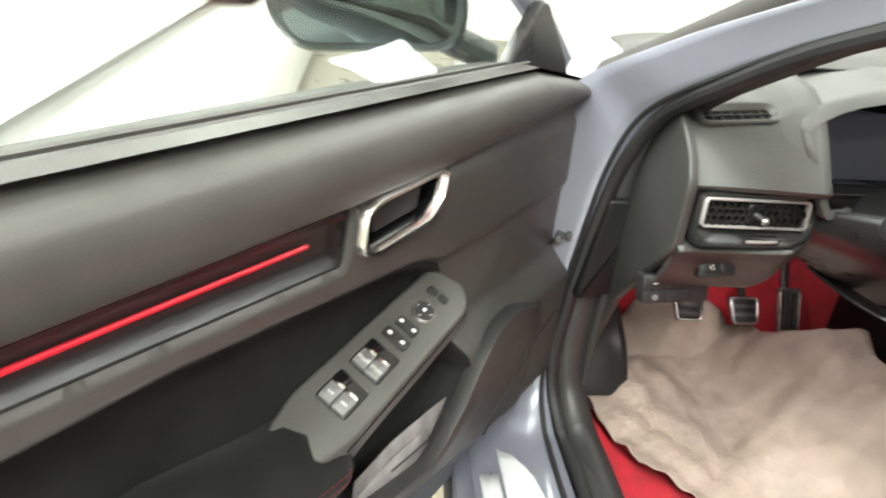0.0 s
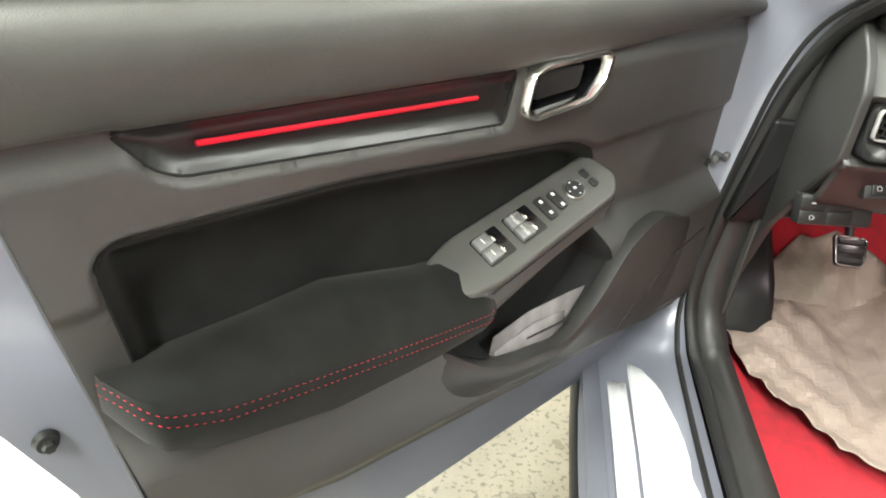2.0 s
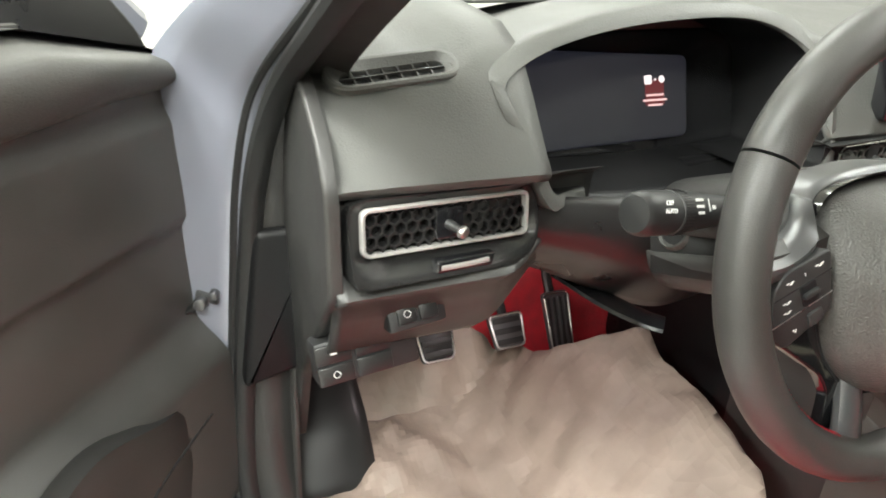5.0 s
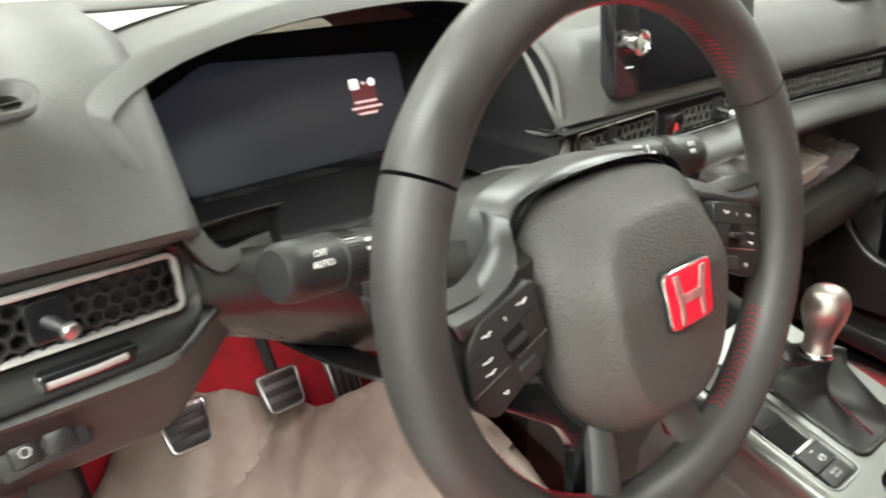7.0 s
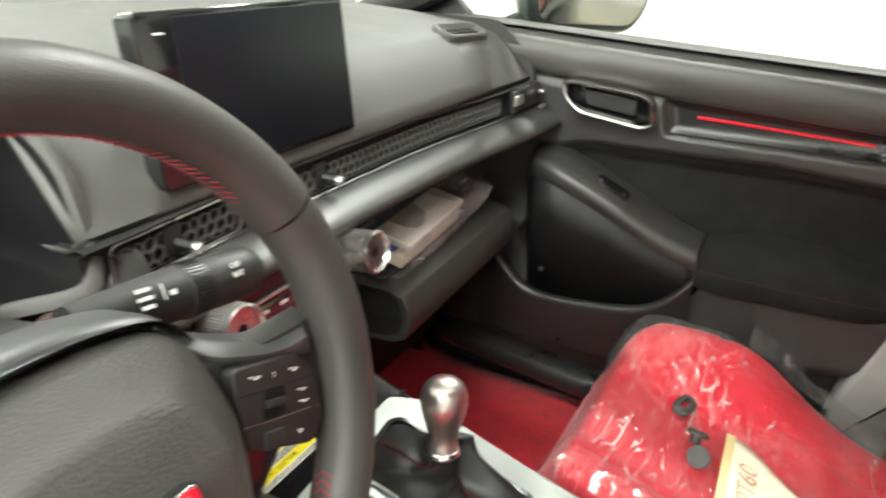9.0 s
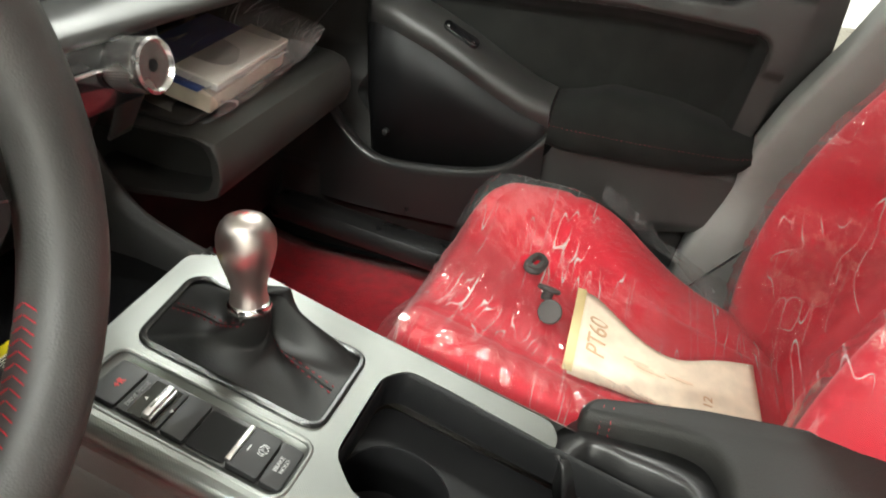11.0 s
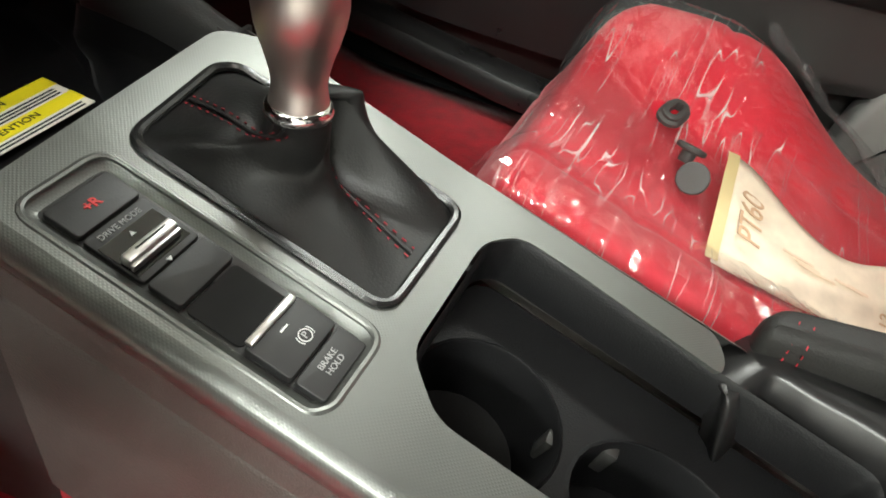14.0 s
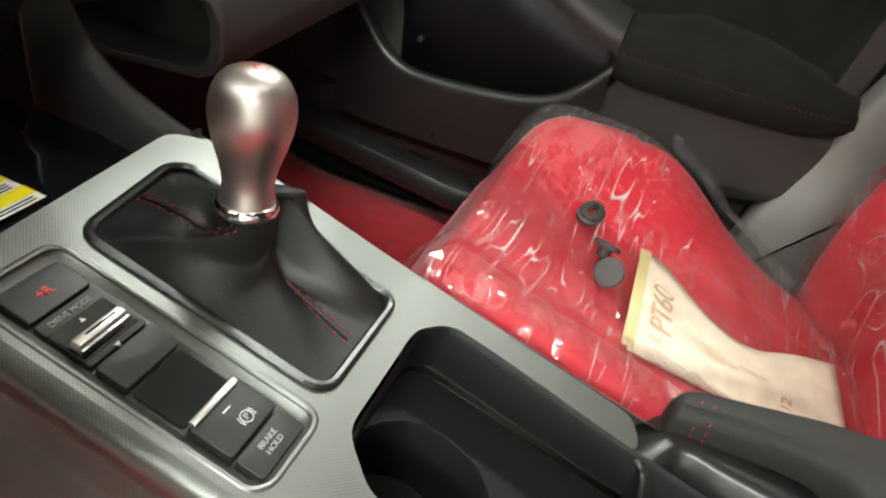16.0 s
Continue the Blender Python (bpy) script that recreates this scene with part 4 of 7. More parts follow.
        part("shell_bolt", bm, RUBBER, d, "round dark bolt in the door edge")
        bm = bmesh.new()
        slab(bm, rrect(0.02, 0.05, 0.008, 4, -0.475, 0.86), -0.031, -0.024, 0.002, m)
        part("latch_plate", bm, SATIN, d)
    # door mirror, its outer end leaning back
    ax = (-ex * 0.61 - en * 0.79)
    fw = (ex * 0.79 - en * 0.61)
    c = at(0.335 if driver else 0.25, 1.105, -0.205)
    bm = bmesh.new()
    rings = []
    for k, y in ((0.93, -0.012), (1.0, 0.0), (1.0, 0.03), (0.86, 0.07), (0.5, 0.10)):
        rings.append([c + ax * x * k + fw * y + Vector((0, 0, z * k)) for x, z in rounded([(-0.125, -0.062), (0.10, -0.078), (0.142, -0.03), (0.130, 0.075), (-0.115, 0.085)], 0.045, 6)])
    skin(bm, rings, True, False, True)
    sweep(bm, [c - ax * 0.10 + Vector((0, 0, -0.05)) + fw * 0.03, c - ax * 0.16 + Vector((0, 0, -0.075)) + fw * 0.05], 0.03, 0.022, 10)
    mr = part("door_mirror", bm, MIRRORCASE, d, "dark green-grey door mirror housing")
    bm = bmesh.new()
    slab(bm, rounded([(-0.108, -0.050), (0.095, -0.064), (0.124, -0.025), (0.115, 0.060), (-0.100, 0.070)], 0.035, 6), 0, 0.003, 0.001, basis(c - fw * 0.012, ax, (0, 0, 1), -fw))
    part("mirror_glass", bm, MIRROR if driver else CHROME, mr)
    return d


SWCAP = material("switch_cap_grey", (0.22, 0.22, 0.22), 0.32, 0.4, vary=0.06)
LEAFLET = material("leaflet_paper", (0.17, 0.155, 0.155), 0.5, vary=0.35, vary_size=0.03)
# dark base colour stands in for the dark surroundings the glass reflects
MIRROR = material("dark_reflection_mirror", (0.13, 0.16, 0.15), 0.03, 1.0, vary=0.02, wrough=0.01)
MIRRORCASE = material("dark_mirror_case", (0.030, 0.038, 0.036), 0.30, coat=0.3)
DDOOR = door("driver", (-1.159, -0.011, 0.939), (0.622, 0.783, 0), (0.783, -0.622, 0), True)
PDOOR = door("passenger", (0.64, -0.037, 0.869), (0, 1, 0), (-1, 0, 0), False)


# ---- dashboard ----

def honeycomb(bm, w, h, cell, wall, depth, m, curve=None):
    """A sheet of six-sided openings: thin walls standing round each cell."""
    k = cell / math.sqrt(3)
    cols, rows = int(w / cell) + 2, int(h / (1.5 * k)) + 2
    for r in range(rows):
        for c in range(cols):
            cx = (c + 0.5 * (r % 2)) * cell - w / 2
            cy = r * 1.5 * k - h / 2
            if abs(cx) > w / 2 or abs(cy) > h / 2:
                continue
            o = [(cx + k * math.sin(math.pi / 3 * i) * 1.0, cy + k * math.cos(math.pi / 3 * i)) for i in range(6)]
            n = [(cx + (k - wall) * math.sin(math.pi / 3 * i), cy + (k - wall) * math.cos(math.pi / 3 * i)) for i in range(6)]
            f = curve or (lambda x: 0.0)
            rings = [[m @ Vector((max(-w / 2, min(w / 2, x)), max(-h / 2, min(h / 2, y)), z + f(x))) for x, y in q] for q, z in ((o, 0.0), (n, 0.0), (n, -depth))]
            skin(bm, rings)
    bmesh.ops.remove_doubles(bm, verts=bm.verts, dist=2e-4)


def dashboard():
    d = thing("dashboard", "charcoal dashboard with honeycomb vents, hooded display and central screen", "dashboard", (-0.02, 0.4, 0.85))
    # upper pad: swept profile with a hood over the display
    xs = np.linspace(-0.705, 0.62, 90)

    def lip(x):
        y = 0.225 + 0.012 * sstep(-0.6, -0.2, x) - 0.012 * sstep(0.1, 0.6, x)
        z = float(np.interp(x, [-0.71, -0.5, -0.2, 0.2, 0.62], [0.930, 0.922, 0.922, 0.922, 0.922]))
        return y, z
    bm = bmesh.new()
    rings = []
    for x in xs:
        y0, z0 = lip(x)
        e = abs((x + 0.04) / 0.665)
        drop = 0.016 * e ** 10
        swell = sstep(-0.592, -0.540, x) * sstep(-0.075, -0.15, x)
        prof = [(y0 + 0.05, z0 - 0.012), (y0 + 0.012, z0 - 0.010), (y0 + 0.001, z0 - 0.006), (y0 - 0.004, z0 + 0.002), (y0 + 0.004, z0 + 0.018), (y0 + 0.028, z0 + 0.050), (y0 + 0.060, z0 + 0.076),
                (y0 + 0.105, z0 + 0.090), (y0 + 0.20, z0 + 0.102), (y0 + 0.33, z0 + 0.113), (0.66 - 0.10 * e ** 2, z0 + 0.122), (0.73 - 0.1 * e ** 2, z0 + 0.128)]
        rings.append([Vector((x, y + swell * (0, 0, 0, 0, 0.006, 0.010, 0.006, 0, 0, 0, 0, 0)[i], z - drop * (1 if i > 3 else 0.2) + swell * (0, 0, 0, 0, 0.002, 0.010, 0.020, 0.026, 0.026, 0.018, 0.006, 0)[i])) for i, (y, z) in enumerate(prof)])
    skin(bm, rings, closed_ring=False)
    # the opening for the display is cut out of the pad
    dead = [f for f in bm.faces if -0.515 < f.calc_center_median().x < -0.175 and f.calc_center_median().y < 0.43]
    bmesh.ops.delete(bm, geom=dead, context="FACES")
    # openings for the top vents
    for cx, cy in ((-0.629, 0.297), (0.505, 0.288)):
        for co, no in (((cx - 0.052, 0, 0), (1, 0, 0)), ((cx + 0.052, 0, 0), (1, 0, 0)), ((0, cy - 0.0125, 0), (0, 1, 0)), ((0, cy + 0.0125, 0), (0, 1, 0))):
            bmesh.ops.bisect_plane(bm, geom=bm.verts[:] + bm.edges[:] + bm.faces[:], dist=1e-5, plane_co=co, plane_no=no)
        hole = [f for f in bm.faces if abs(f.calc_center_median().x - cx) < 0.052 and abs(f.calc_center_median().y - cy) < 0.0125]
        bmesh.ops.delete(bm, geom=hole, context="FACES")
    part("upper_pad", bm, DASH, d, "grained charcoal dashboard pad", sharp=60, solid=0.004)
    # end cap by the door
    for x, sx in ((-0.705, -1), (0.62, 1)):
        bm = bmesh.new()
        poly = [(0.215, 0.93), (0.235, 0.965), (0.285, 1.005), (0.42, 1.01), (0.60, 0.99), (0.60, 0.55), (0.42, 0.55), (0.36, 0.68), (0.29, 0.76), (0.215, 0.84)]
        slab(bm, rounded(poly, 0.012), 0, 0.012, 0.004, basis((x - 0.004 * sx, 0, 0), (0, 1, 0), (0, 0, 1), (sx, 0, 0)))
        part("end_cap", bm, HARD, d)
    # display hood
    bm = bmesh.new()
    pts = [(-0.452, 0.884), (-0.485, 0.8835), (-0.507, 0.891), (-0.532, 0.940), (-0.549, 0.985), (-0.540, 1.010), (-0.47, 1.034), (-0.385, 1.050), (-0.29, 1.054), (-0.22, 1.048), (-0.170, 1.027), (-0.152, 0.985), (-0.152, 0.935), (-0.158, 0.897), (-0.178, 0.884), (-0.245, 0.882)]
    inn = [(-0.452, 0.894), (-0.482, 0.8945), (-0.498, 0.902), (-0.516, 0.940), (-0.534, 0.977), (-0.528, 0.997), (-0.470, 1.019), (-0.39, 1.034), (-0.29, 1.040), (-0.225, 1.034), (-0.180, 1.013), (-0.164, 0.98), (-0.164, 0.935), (-0.169, 0.904), (-0.184, 0.894), (-0.245, 0.892)]

    def ring(ps, y, k=1.0, dz=0.0, dx=0.0):
        cx, cz = -0.345, 0.965
        return [Vector((cx + (x - cx) * k + dx, y + (z - 0.95) * 0.30 - (0.026 * sstep(-0.46, -0.515, x) * sstep(1.03, 0.96, z) + 0.028 * sstep(-0.22, -0.17, x) * sstep(1.04, 0.96, z)) * sstep(0.40, 0.29, y), cz + (z - cz) * k + dz)) for x, _, z in catmull([(a, 0, b) for a, b in ps], 6)]
    skin(bm, [ring(pts, 0.60, 0.92, -0.02), ring(pts, 0.47, 1.0, -0.006), ring(pts, 0.38, 1.02), ring(pts, 0.32, 1.02), ring(pts, 0.290, 1.02), ring(pts, 0.272), ring(inn, 0.270, 1.02), ring(inn, 0.275)], closed_ring=False)
    part("display_hood", bm, DASH, d, "arched display hood", sharp=60)
    bm = bmesh.new()
    skin(bm, [ring(inn, 0.274, 1.002), ring(inn, 0.33, 0.975), ring(inn, 0.385, 0.95)], closed_ring=False)
    part("hood_lining", bm, WELL, d, sharp=60)
    bm = bmesh.new()
    sheet(bm, lambda u, v: (-0.52 + 0.36 * u, 0.262 + 0.115 * v, 0.893 - 0.022 * math.sin(math.pi * u) * (1 - v) + 0.008 * v), 16, 6)
    part("display_shelf", bm, WELL, d, solid=0.004)
    bm = bmesh.new()
    box(bm, (-0.345, 0.405, 0.933), (0.30, 0.01, 0.170))
    part("display_back", bm, GLOSS, d)
    # instrument display
    sm = basis((-0.352, 0.361, 0.948), (1, 0, 0), Vector((0, 0.29, 0.957)), Vector((0, -0.957, 0.29)))
    bm = bmesh.new()
    slab(bm, rounded([(-0.126, -0.048), (0.100, -0.044), (0.104, 0.046), (-0.085, 0.058), (-0.142, 0.030)], 0.010), -0.012, 0, 0.002, sm)
    disp = part("instrument_display", bm, glow("display_dim_glow", (0.030, 0.033, 0.055), 0.16), d, "dim dark blue instrument display")
    bm = bmesh.new()
    slab(bm, rounded([(-0.17, -0.085), (0.17, -0.085), (0.178, 0.06), (0.15, 0.075), (-0.15, 0.075), (-0.178, 0.06)], 0.012), -0.016, -0.004, 0.002, sm)
    part("display_bezel", bm, GLOSS, d)
    whiteg = glow("display_white_glow", (1.0, 0.88, 0.86), 0.7)
    tx, ty = 0.056, 0.006
    bm = bmesh.new()
    box(bm, (tx, ty + 0.001, 0.0004), (0.026, 0.028, 0.0004), 0, sm)
    part("message_field", bm, glow("display_dark_red_glow", (0.40, 0.03, 0.04), 0.17), disp)
    bm = bmesh.new()
    for i, w in enumerate((0.024, 0.033, 0.020)):
        box(bm, (tx, ty - 0.002 - 0.0055 * i, 0.0009), (w, 0.0022, 0.0003), 0, sm)
    part("message_bars", bm, glow("display_pink_glow", (1.0, 0.66, 0.63), 0.6), disp)
    bm = bmesh.new()
    slab(bm, rrect(0.010, 0.010, 0.002, 3, tx - 0.009, ty + 0.015), 0.0007, 0.0011, 0, sm)
    slab(bm, rrect(0.008, 0.008, 0.0039, 4, tx + 0.010, ty + 0.015), 0.0007, 0.0011, 0, sm)
    box(bm, (tx + 0.001, ty + 0.015, 0.0009), (0.003, 0.001, 0.0003), 0, sm)
    box(bm, (tx + 0.001, ty + 0.015, 0.0009), (0.001, 0.003, 0.0003), 0, sm)
    part("message_icons", bm, whiteg, disp)
    # top vents at both ends
    for vc, va, tilt in (((-0.629, 0.297, 1.0045), (1, 0.06, 0.070), 0.49), ((0.505, 0.2880, 0.9985), (1, -0.05, -0.065), 0.45)):
        va = Vector(va).normalized()
        nrm = va.cross(Vector((0, 1, tilt))).normalized()
        tm = basis(vc, va, nrm.cross(va).normalized(), nrm)
        bm = bmesh.new()
        o, i2 = rrect(0.122, 0.041, 0.019, 6), rrect(0.096, 0.018, 0.008, 6)
        skin(bm, [[tm @ Vector((x, y, z)) for x, y in q] for q, z in ((o, -0.012), (o, 0.001), (shrink(o, 0.002), 0.003), (shrink(o, 0.005), 0.003), (i2, -0.003), (shrink(i2, 0.001), -0.03))])
        fr = part("top_vent_frame", bm, DASH, d)
        bm = bmesh.new()
        box(bm, (0, 0, -0.009), (0.098, 0.020, 0.003), 0, tm)
        part("top_vent_back", bm, DARK, fr)
        bm = bmesh.new()
        box(bm, (0, 0, -0.004), (0.096, 0.0014, 0.003), 0, tm)
        part("vent_bar", bm, HARD, fr)
        for x in np.linspace(-0.035, 0.035, 6):
            bm = bmesh.new()
            box(bm, (x, 0, -0.0055), (0.0018, 0.018, 0.004), 0, tm)
            part("vent_louvre", bm, HARD, fr)
    # lower face of the driver's side: vent surround and knee panel
    bm = bmesh.new()
    rings = []
    for x in np.linspace(-0.706, -0.44, 28):
        t = sstep(-0.56, -0.47, x)
        k = sstep(-0.70, -0.66, x)
        rings.append([Vector((x, y, z)) for y, z in ((0.262, 0.912), (0.226 + 0.02 * t, 0.917), (0.232 + 0.03 * t, 0.908), (0.238 + 0.03 * t, 0.870), (0.230 + 0.03 * t, 0.852 + 0.005 * t), (0.214 + 0.045 * t, 0.846 + 0.015 * t),
                                                     (0.210 + 0.048 * t, 0.841 + 0.018 * t), (0.213 + 0.046 * t, 0.835 + 0.02 * t), (0.226 + 0.035 * t, 0.830 + 0.02 * t), (0.240 + 0.03 * t, 0.800 + 0.03 * t), (0.256 + 0.02 * t, 0.768 + 0.055 * t), (0.268 + 0.02 * t, 0.758 + 0.06 * t), (0.34, 0.745 + 0.065 * t))])
    skin(bm, rings, closed_ring=False)
    part("knee_panel", bm, HARD, d, "dark knee panel below the vent", sharp=60, solid=0.004)
    vx = Vector((0.151, 0.016, -0.006)).normalized()
    vn = Vector((0.10, -0.985, 0.12))
    vn = (vn - vx * vn.dot(vx)).normalized()
    vm = basis((-0.607, 0.2265, 0.8915), vx, vn.cross(vx), vn)
    vent("side_vent", vm, 0.152, 0.034, d, 0.0105)
    def radial(poly, n=72):
        """Points of a star-shaped outline at even angles."""
        out = []
        for k in range(n):
            a = 2 * math.pi * k / n
            dx, dy = math.cos(a), math.sin(a)
            best = 0.0
            for (x0, y0), (x1, y1) in zip(poly, poly[1:] + poly[:1]):
                den = dx * (y1 - y0) - dy * (x1 - x0)
                if abs(den) > 1e-12:
                    r = (x0 * (y1 - y0) - y0 * (x1 - x0)) / den
                    q = (x0 * dy - y0 * dx) / den
                    if r > 0 and -1e-6 <= q <= 1 + 1e-6:
                        best = max(best, r)
            out.append((best * dx, best * dy))
        return out
    rim_o = radial(rounded([(-0.089, -0.044), (0.064, -0.044), (0.086, -0.030), (0.093, -0.004), (0.088, 0.018), (0.080, 0.026), (-0.089, 0.027)], 0.012, 6))
    rim_i = radial(rrect(0.156, 0.038, 0.008, 6))
    lift = lambda y: 0.011 * sstep(0.01, -0.044, y) + 0.002
    bm = bmesh.new()
    rings = [[vm @ Vector((x, y, -0.012)) for x, y in rim_o], [vm @ Vector((x, y, lift(y) - 0.001)) for x, y in rim_o]]
    for t in (0.03, 0.10, 0.3, 0.55, 0.8, 1.0):
        rings.append([vm @ Vector((a + (e - a) * t, b + (f - b) * t, lift(b) * (1 - sstep(0.05, 0.75, t)) - 0.001)) for (a, b), (e, f) in zip(rim_o, rim_i)])
    rings.append([vm @ Vector((x, y, -0.008)) for x, y in rim_i])
    skin(bm, rings)
    part("vent_surround", bm, GLOSSTRIM, d, "dished satin black vent surround", sharp=50)
    bm = bmesh.new()
    slab(bm, rounded([(-0.016, -0.0400), (0.038, -0.0400), (0.042, -0.0290), (-0.016, -0.0290)], 0.003), 0.0, 0.012, 0.002, vm)
    w = part("vent_slider", bm, GLOSS, d)
    bm = bmesh.new()
    sweep(bm, [vm @ Vector((x, -0.0355 + 0.3 * max(0, x - 0.012) ** 1.2 * 0.4, 0.0122)) for x in np.linspace(-0.012, 0.034, 8)], 0.0024, 0.0012, 8, up=(0, -1, 0))
    part("slider_chrome", bm, VENTRIM, w)
    # lower corner by the hinge post, a near-black panel standing in for shade
    bm = bmesh.new()
    slab(bm, rounded([(-0.770, 0.66), (-0.600, 0.70), (-0.600, 0.80), (-0.690, 0.84), (-0.745, 0.84)], 0.01), 0, 0.04, 0.008, basis((0, 0.42, 0), (1, 0, 0), (0, 0, 1), (0, -1, 0)))
    part("lower_corner_shade", bm, WELL, d)
    # switch boxes under the vent
    for c, s, nm in (((-0.630, 0.244, 0.803), (0.056, 0.02, 0.030), "knee_switch_panel"), ((-0.667, 0.276, 0.752), (0.100, 0.03, 0.044), "switch_box")):
        bm = bmesh.new()
        m = pose(*c, -14 if nm == "switch_box" else -24, -4, 2)
        box(bm, (0, 0, 0), s, 0.005, m)
        b = part(nm, bm, BUTTON, d)
        keys = [((x, -0.0165, z), (0.034, 0.004, 0.018)) for x in (-0.033, 0.004) for z in (0.010, -0.010)] if nm == "switch_box" else [((0.010, -0.0105, 0), (0.018, 0.006, 0.018)), ((-0.010, -0.0105, 0), (0.018, 0.003, 0.018))]
        for kc, ks in keys:
            bm = bmesh.new()
            box(bm, kc, ks, 0.002, m)
            part("switch_key", bm, TRIM, b)
        bm = bmesh.new()
        ring_mark(bm, m @ (pose(-0.033, -0.0187, -0.010, 90) if nm == "switch_box" else pose(-0.010, -0.0122, 0, 90)), 0.0034, 0.0006)
        part("switch_mark", bm, INK, b)
        for x, z in ((-0.033, 0.011), (0.003, 0.011)) if nm == "switch_box" else ():
            bm = bmesh.new()
            box(bm, (x, -0.0187, z), (0.006, 0.0004, 0.003), 0, m)
            part("switch_mark", bm, INK, b)
    # ---- centre and passenger side ----
    def face(x):
        return 0.226 + 0.010 * sstep(-0.2, 0.0, x) - 0.022 * sstep(0.25, 0.62, x), 0.899 - 0.005 * sstep(0.1, 0.6, x)
    bm = bmesh.new()
    rings = []
    for x in np.linspace(-0.172, 0.622, 60):
        y, z = face(x)
        rings.append([Vector((x, yy, zz)) for yy, zz in ((y + 0.03, z + 0.020), (y - 0.004, z + 0.0195), (y - 0.002, z + 0.017), (y + 0.0042, z + 0.016), (y + 0.0048, z - 0.019), (y - 0.004, z - 0.021))])
    skin(bm, rings, closed_ring=False)
    part("mesh_channel", bm, DARK, d, sharp=30)
    bm = bmesh.new()
    rings = []
    for x in np.linspace(-0.175, 0.622, 60):
        y, z = face(x)
        z -= 0.021
        rings.append([Vector((x, yy, zz)) for yy, zz in ((y, z + 0.001), (y - 0.008, z + 0.001), (y - 0.030, z - 0.006), (y - 0.044, z - 0.014), (y - 0.047, z - 0.020), (y - 0.044, z - 0.026), (y - 0.025, z - 0.030), (y + 0.04, z - 0.034))])
    skin(bm, rings, closed_ring=False)
    part("dash_ledge", bm, LEDGE, d, "satin grey ledge under the honeycomb strip", sharp=60)
    bm = bmesh.new()
    sweep(bm, [Vector((x, face(x)[0] - 0.0065, face(x)[1] - 0.0185)) for x in np.linspace(-0.172, 0.615, 50)], 0.0016, n=6)
    part("metal_line", bm, DKSATIN, d, "thin satin metal line")
    for x0, x1 in ((-0.150, -0.020), (0.018, 0.50)):
        bm = bmesh.new()
        w = x1 - x0
        cx = (x0 + x1) / 2
        y, z = face(cx)
        honeycomb(bm, w, 0.030, 0.0116, 0.0015, 0.003, basis((cx, 0.0, z - 0.001), (1, 0, 0), (0, 0, 1), (0, -1, 0)), lambda x, cx=cx: -face(x + cx)[0])
        part("honeycomb_strip", bm, DASH, d, "dark grey honeycomb strip")
    bm = bmesh.new()
    sweep(bm, [Vector((x, face(x)[0] - 0.0012, z)) for x, z in rrect(0.134, 0.034, 0.007, 4, -0.085, 0.898)], 0.0011, n=6, closed=True, up=(0, 1, 0))
    part("vent_frame", bm, SATIN, d, "thin satin metal vent frame")
    for x0 in (-0.086, 0.105):
        y, z = face(x0)
        bm = bmesh.new()
        box(bm, (x0 - 0.008, y + 0.001, z), (0.018, 0.006, 0.026), 0.002)
        k = part("vent_well", bm, DARK, d)
        bm = bmesh.new()
        tube(bm, (x0 - 0.006, y, z - 0.002), (x0, y - 0.014, z - 0.006), 0.0035, 0.003, 10)
        k = part("vent_stick", bm, BUTTON, d)
        bm = bmesh.new()
        tube(bm, (x0, y - 0.0135, z - 0.006), (x0 + 0.002, y - 0.020, z - 0.0075), 0.0050, 0.0048, 14, 0.0015)
        part("stick_tip", bm, SATIN, k)
    bm = bmesh.new()
    box(bm, (-0.003, 0.226, 0.898), (0.030, 0.012, 0.026), 0.003)
    hz = part("hazard_switch", bm, GLOSS, d)
    bm = bmesh.new()
    hm = basis((-0.003, 0.2195, 0.897), (1, 0, 0), (0, 0, 1), (0, -1, 0))
    slab(bm, [(-0.005, -0.004), (0.005, -0.004), (0, 0.005)], 0, 0.0006, 0, hm)
    part("hazard_triangle", bm, REDINK, hz)
    # right outer vent
    bm = bmesh.new()
    box(bm, (0.565, 0.208, 0.898), (0.10, 0.01, 0.032), 0.002)
    pv = part("passenger_vent", bm, TRIM, d)
    for nm, c, e in (("vent_thumb", (0.52, 0.199, 0.902), (0.030, 0.006, 0.014)), ("vent_clip", (0.605, 0.196, 0.902), (0.014, 0.010, 0.006)), ("vent_slider", (0.600, 0.192, 0.880), (0.020, 0.006, 0.005))):
        bm = bmesh.new()
        box(bm, c, e, 0.002)
        part(nm, bm, SATIN, pv)
    # start button
    bm = bmesh.new()
    sb = basis((-0.209, 0.212, 0.880), (1, 0, 0), Vector((0, 0.25, 0.97)), Vector((0, -0.97, 0.25)))
    lathe(bm, [(0.0135, -0.004), (0.0142, 0.001), (0.0136, 0.0024), (0.0126, 0.0022)], sb, 28)
    b = part("start_button", bm, SATIN, d, "round black start button with a silver ring")
    bm = bmesh.new()
    lathe(bm, [(0.0127, 0.0), (0.0122, 0.0018), (0.0, 0.0020)], sb, 28)
    part("button_cap", bm, WELL, b)
    # dark infill between the display and the column
    bm = bmesh.new()
    box(bm, (-0.215, 0.315, 0.84), (0.14, 0.02, 0.10), 0.004)
    part("column_infill", bm, WELL, d)
    # knee bolster beside the column
    bm = bmesh.new()

    def bolster(u, v):
        x = -0.535 + 0.33 * u
        y = 0.262 - 0.030 * math.sin(math.pi * u) - 0.02 * math.sin(math.pi * v) + 0.05 * v ** 2
        return x, y, (0.895 - 0.02 * u) - (0.085 + 0.075 * sstep(0.0, 0.75, u)) * v
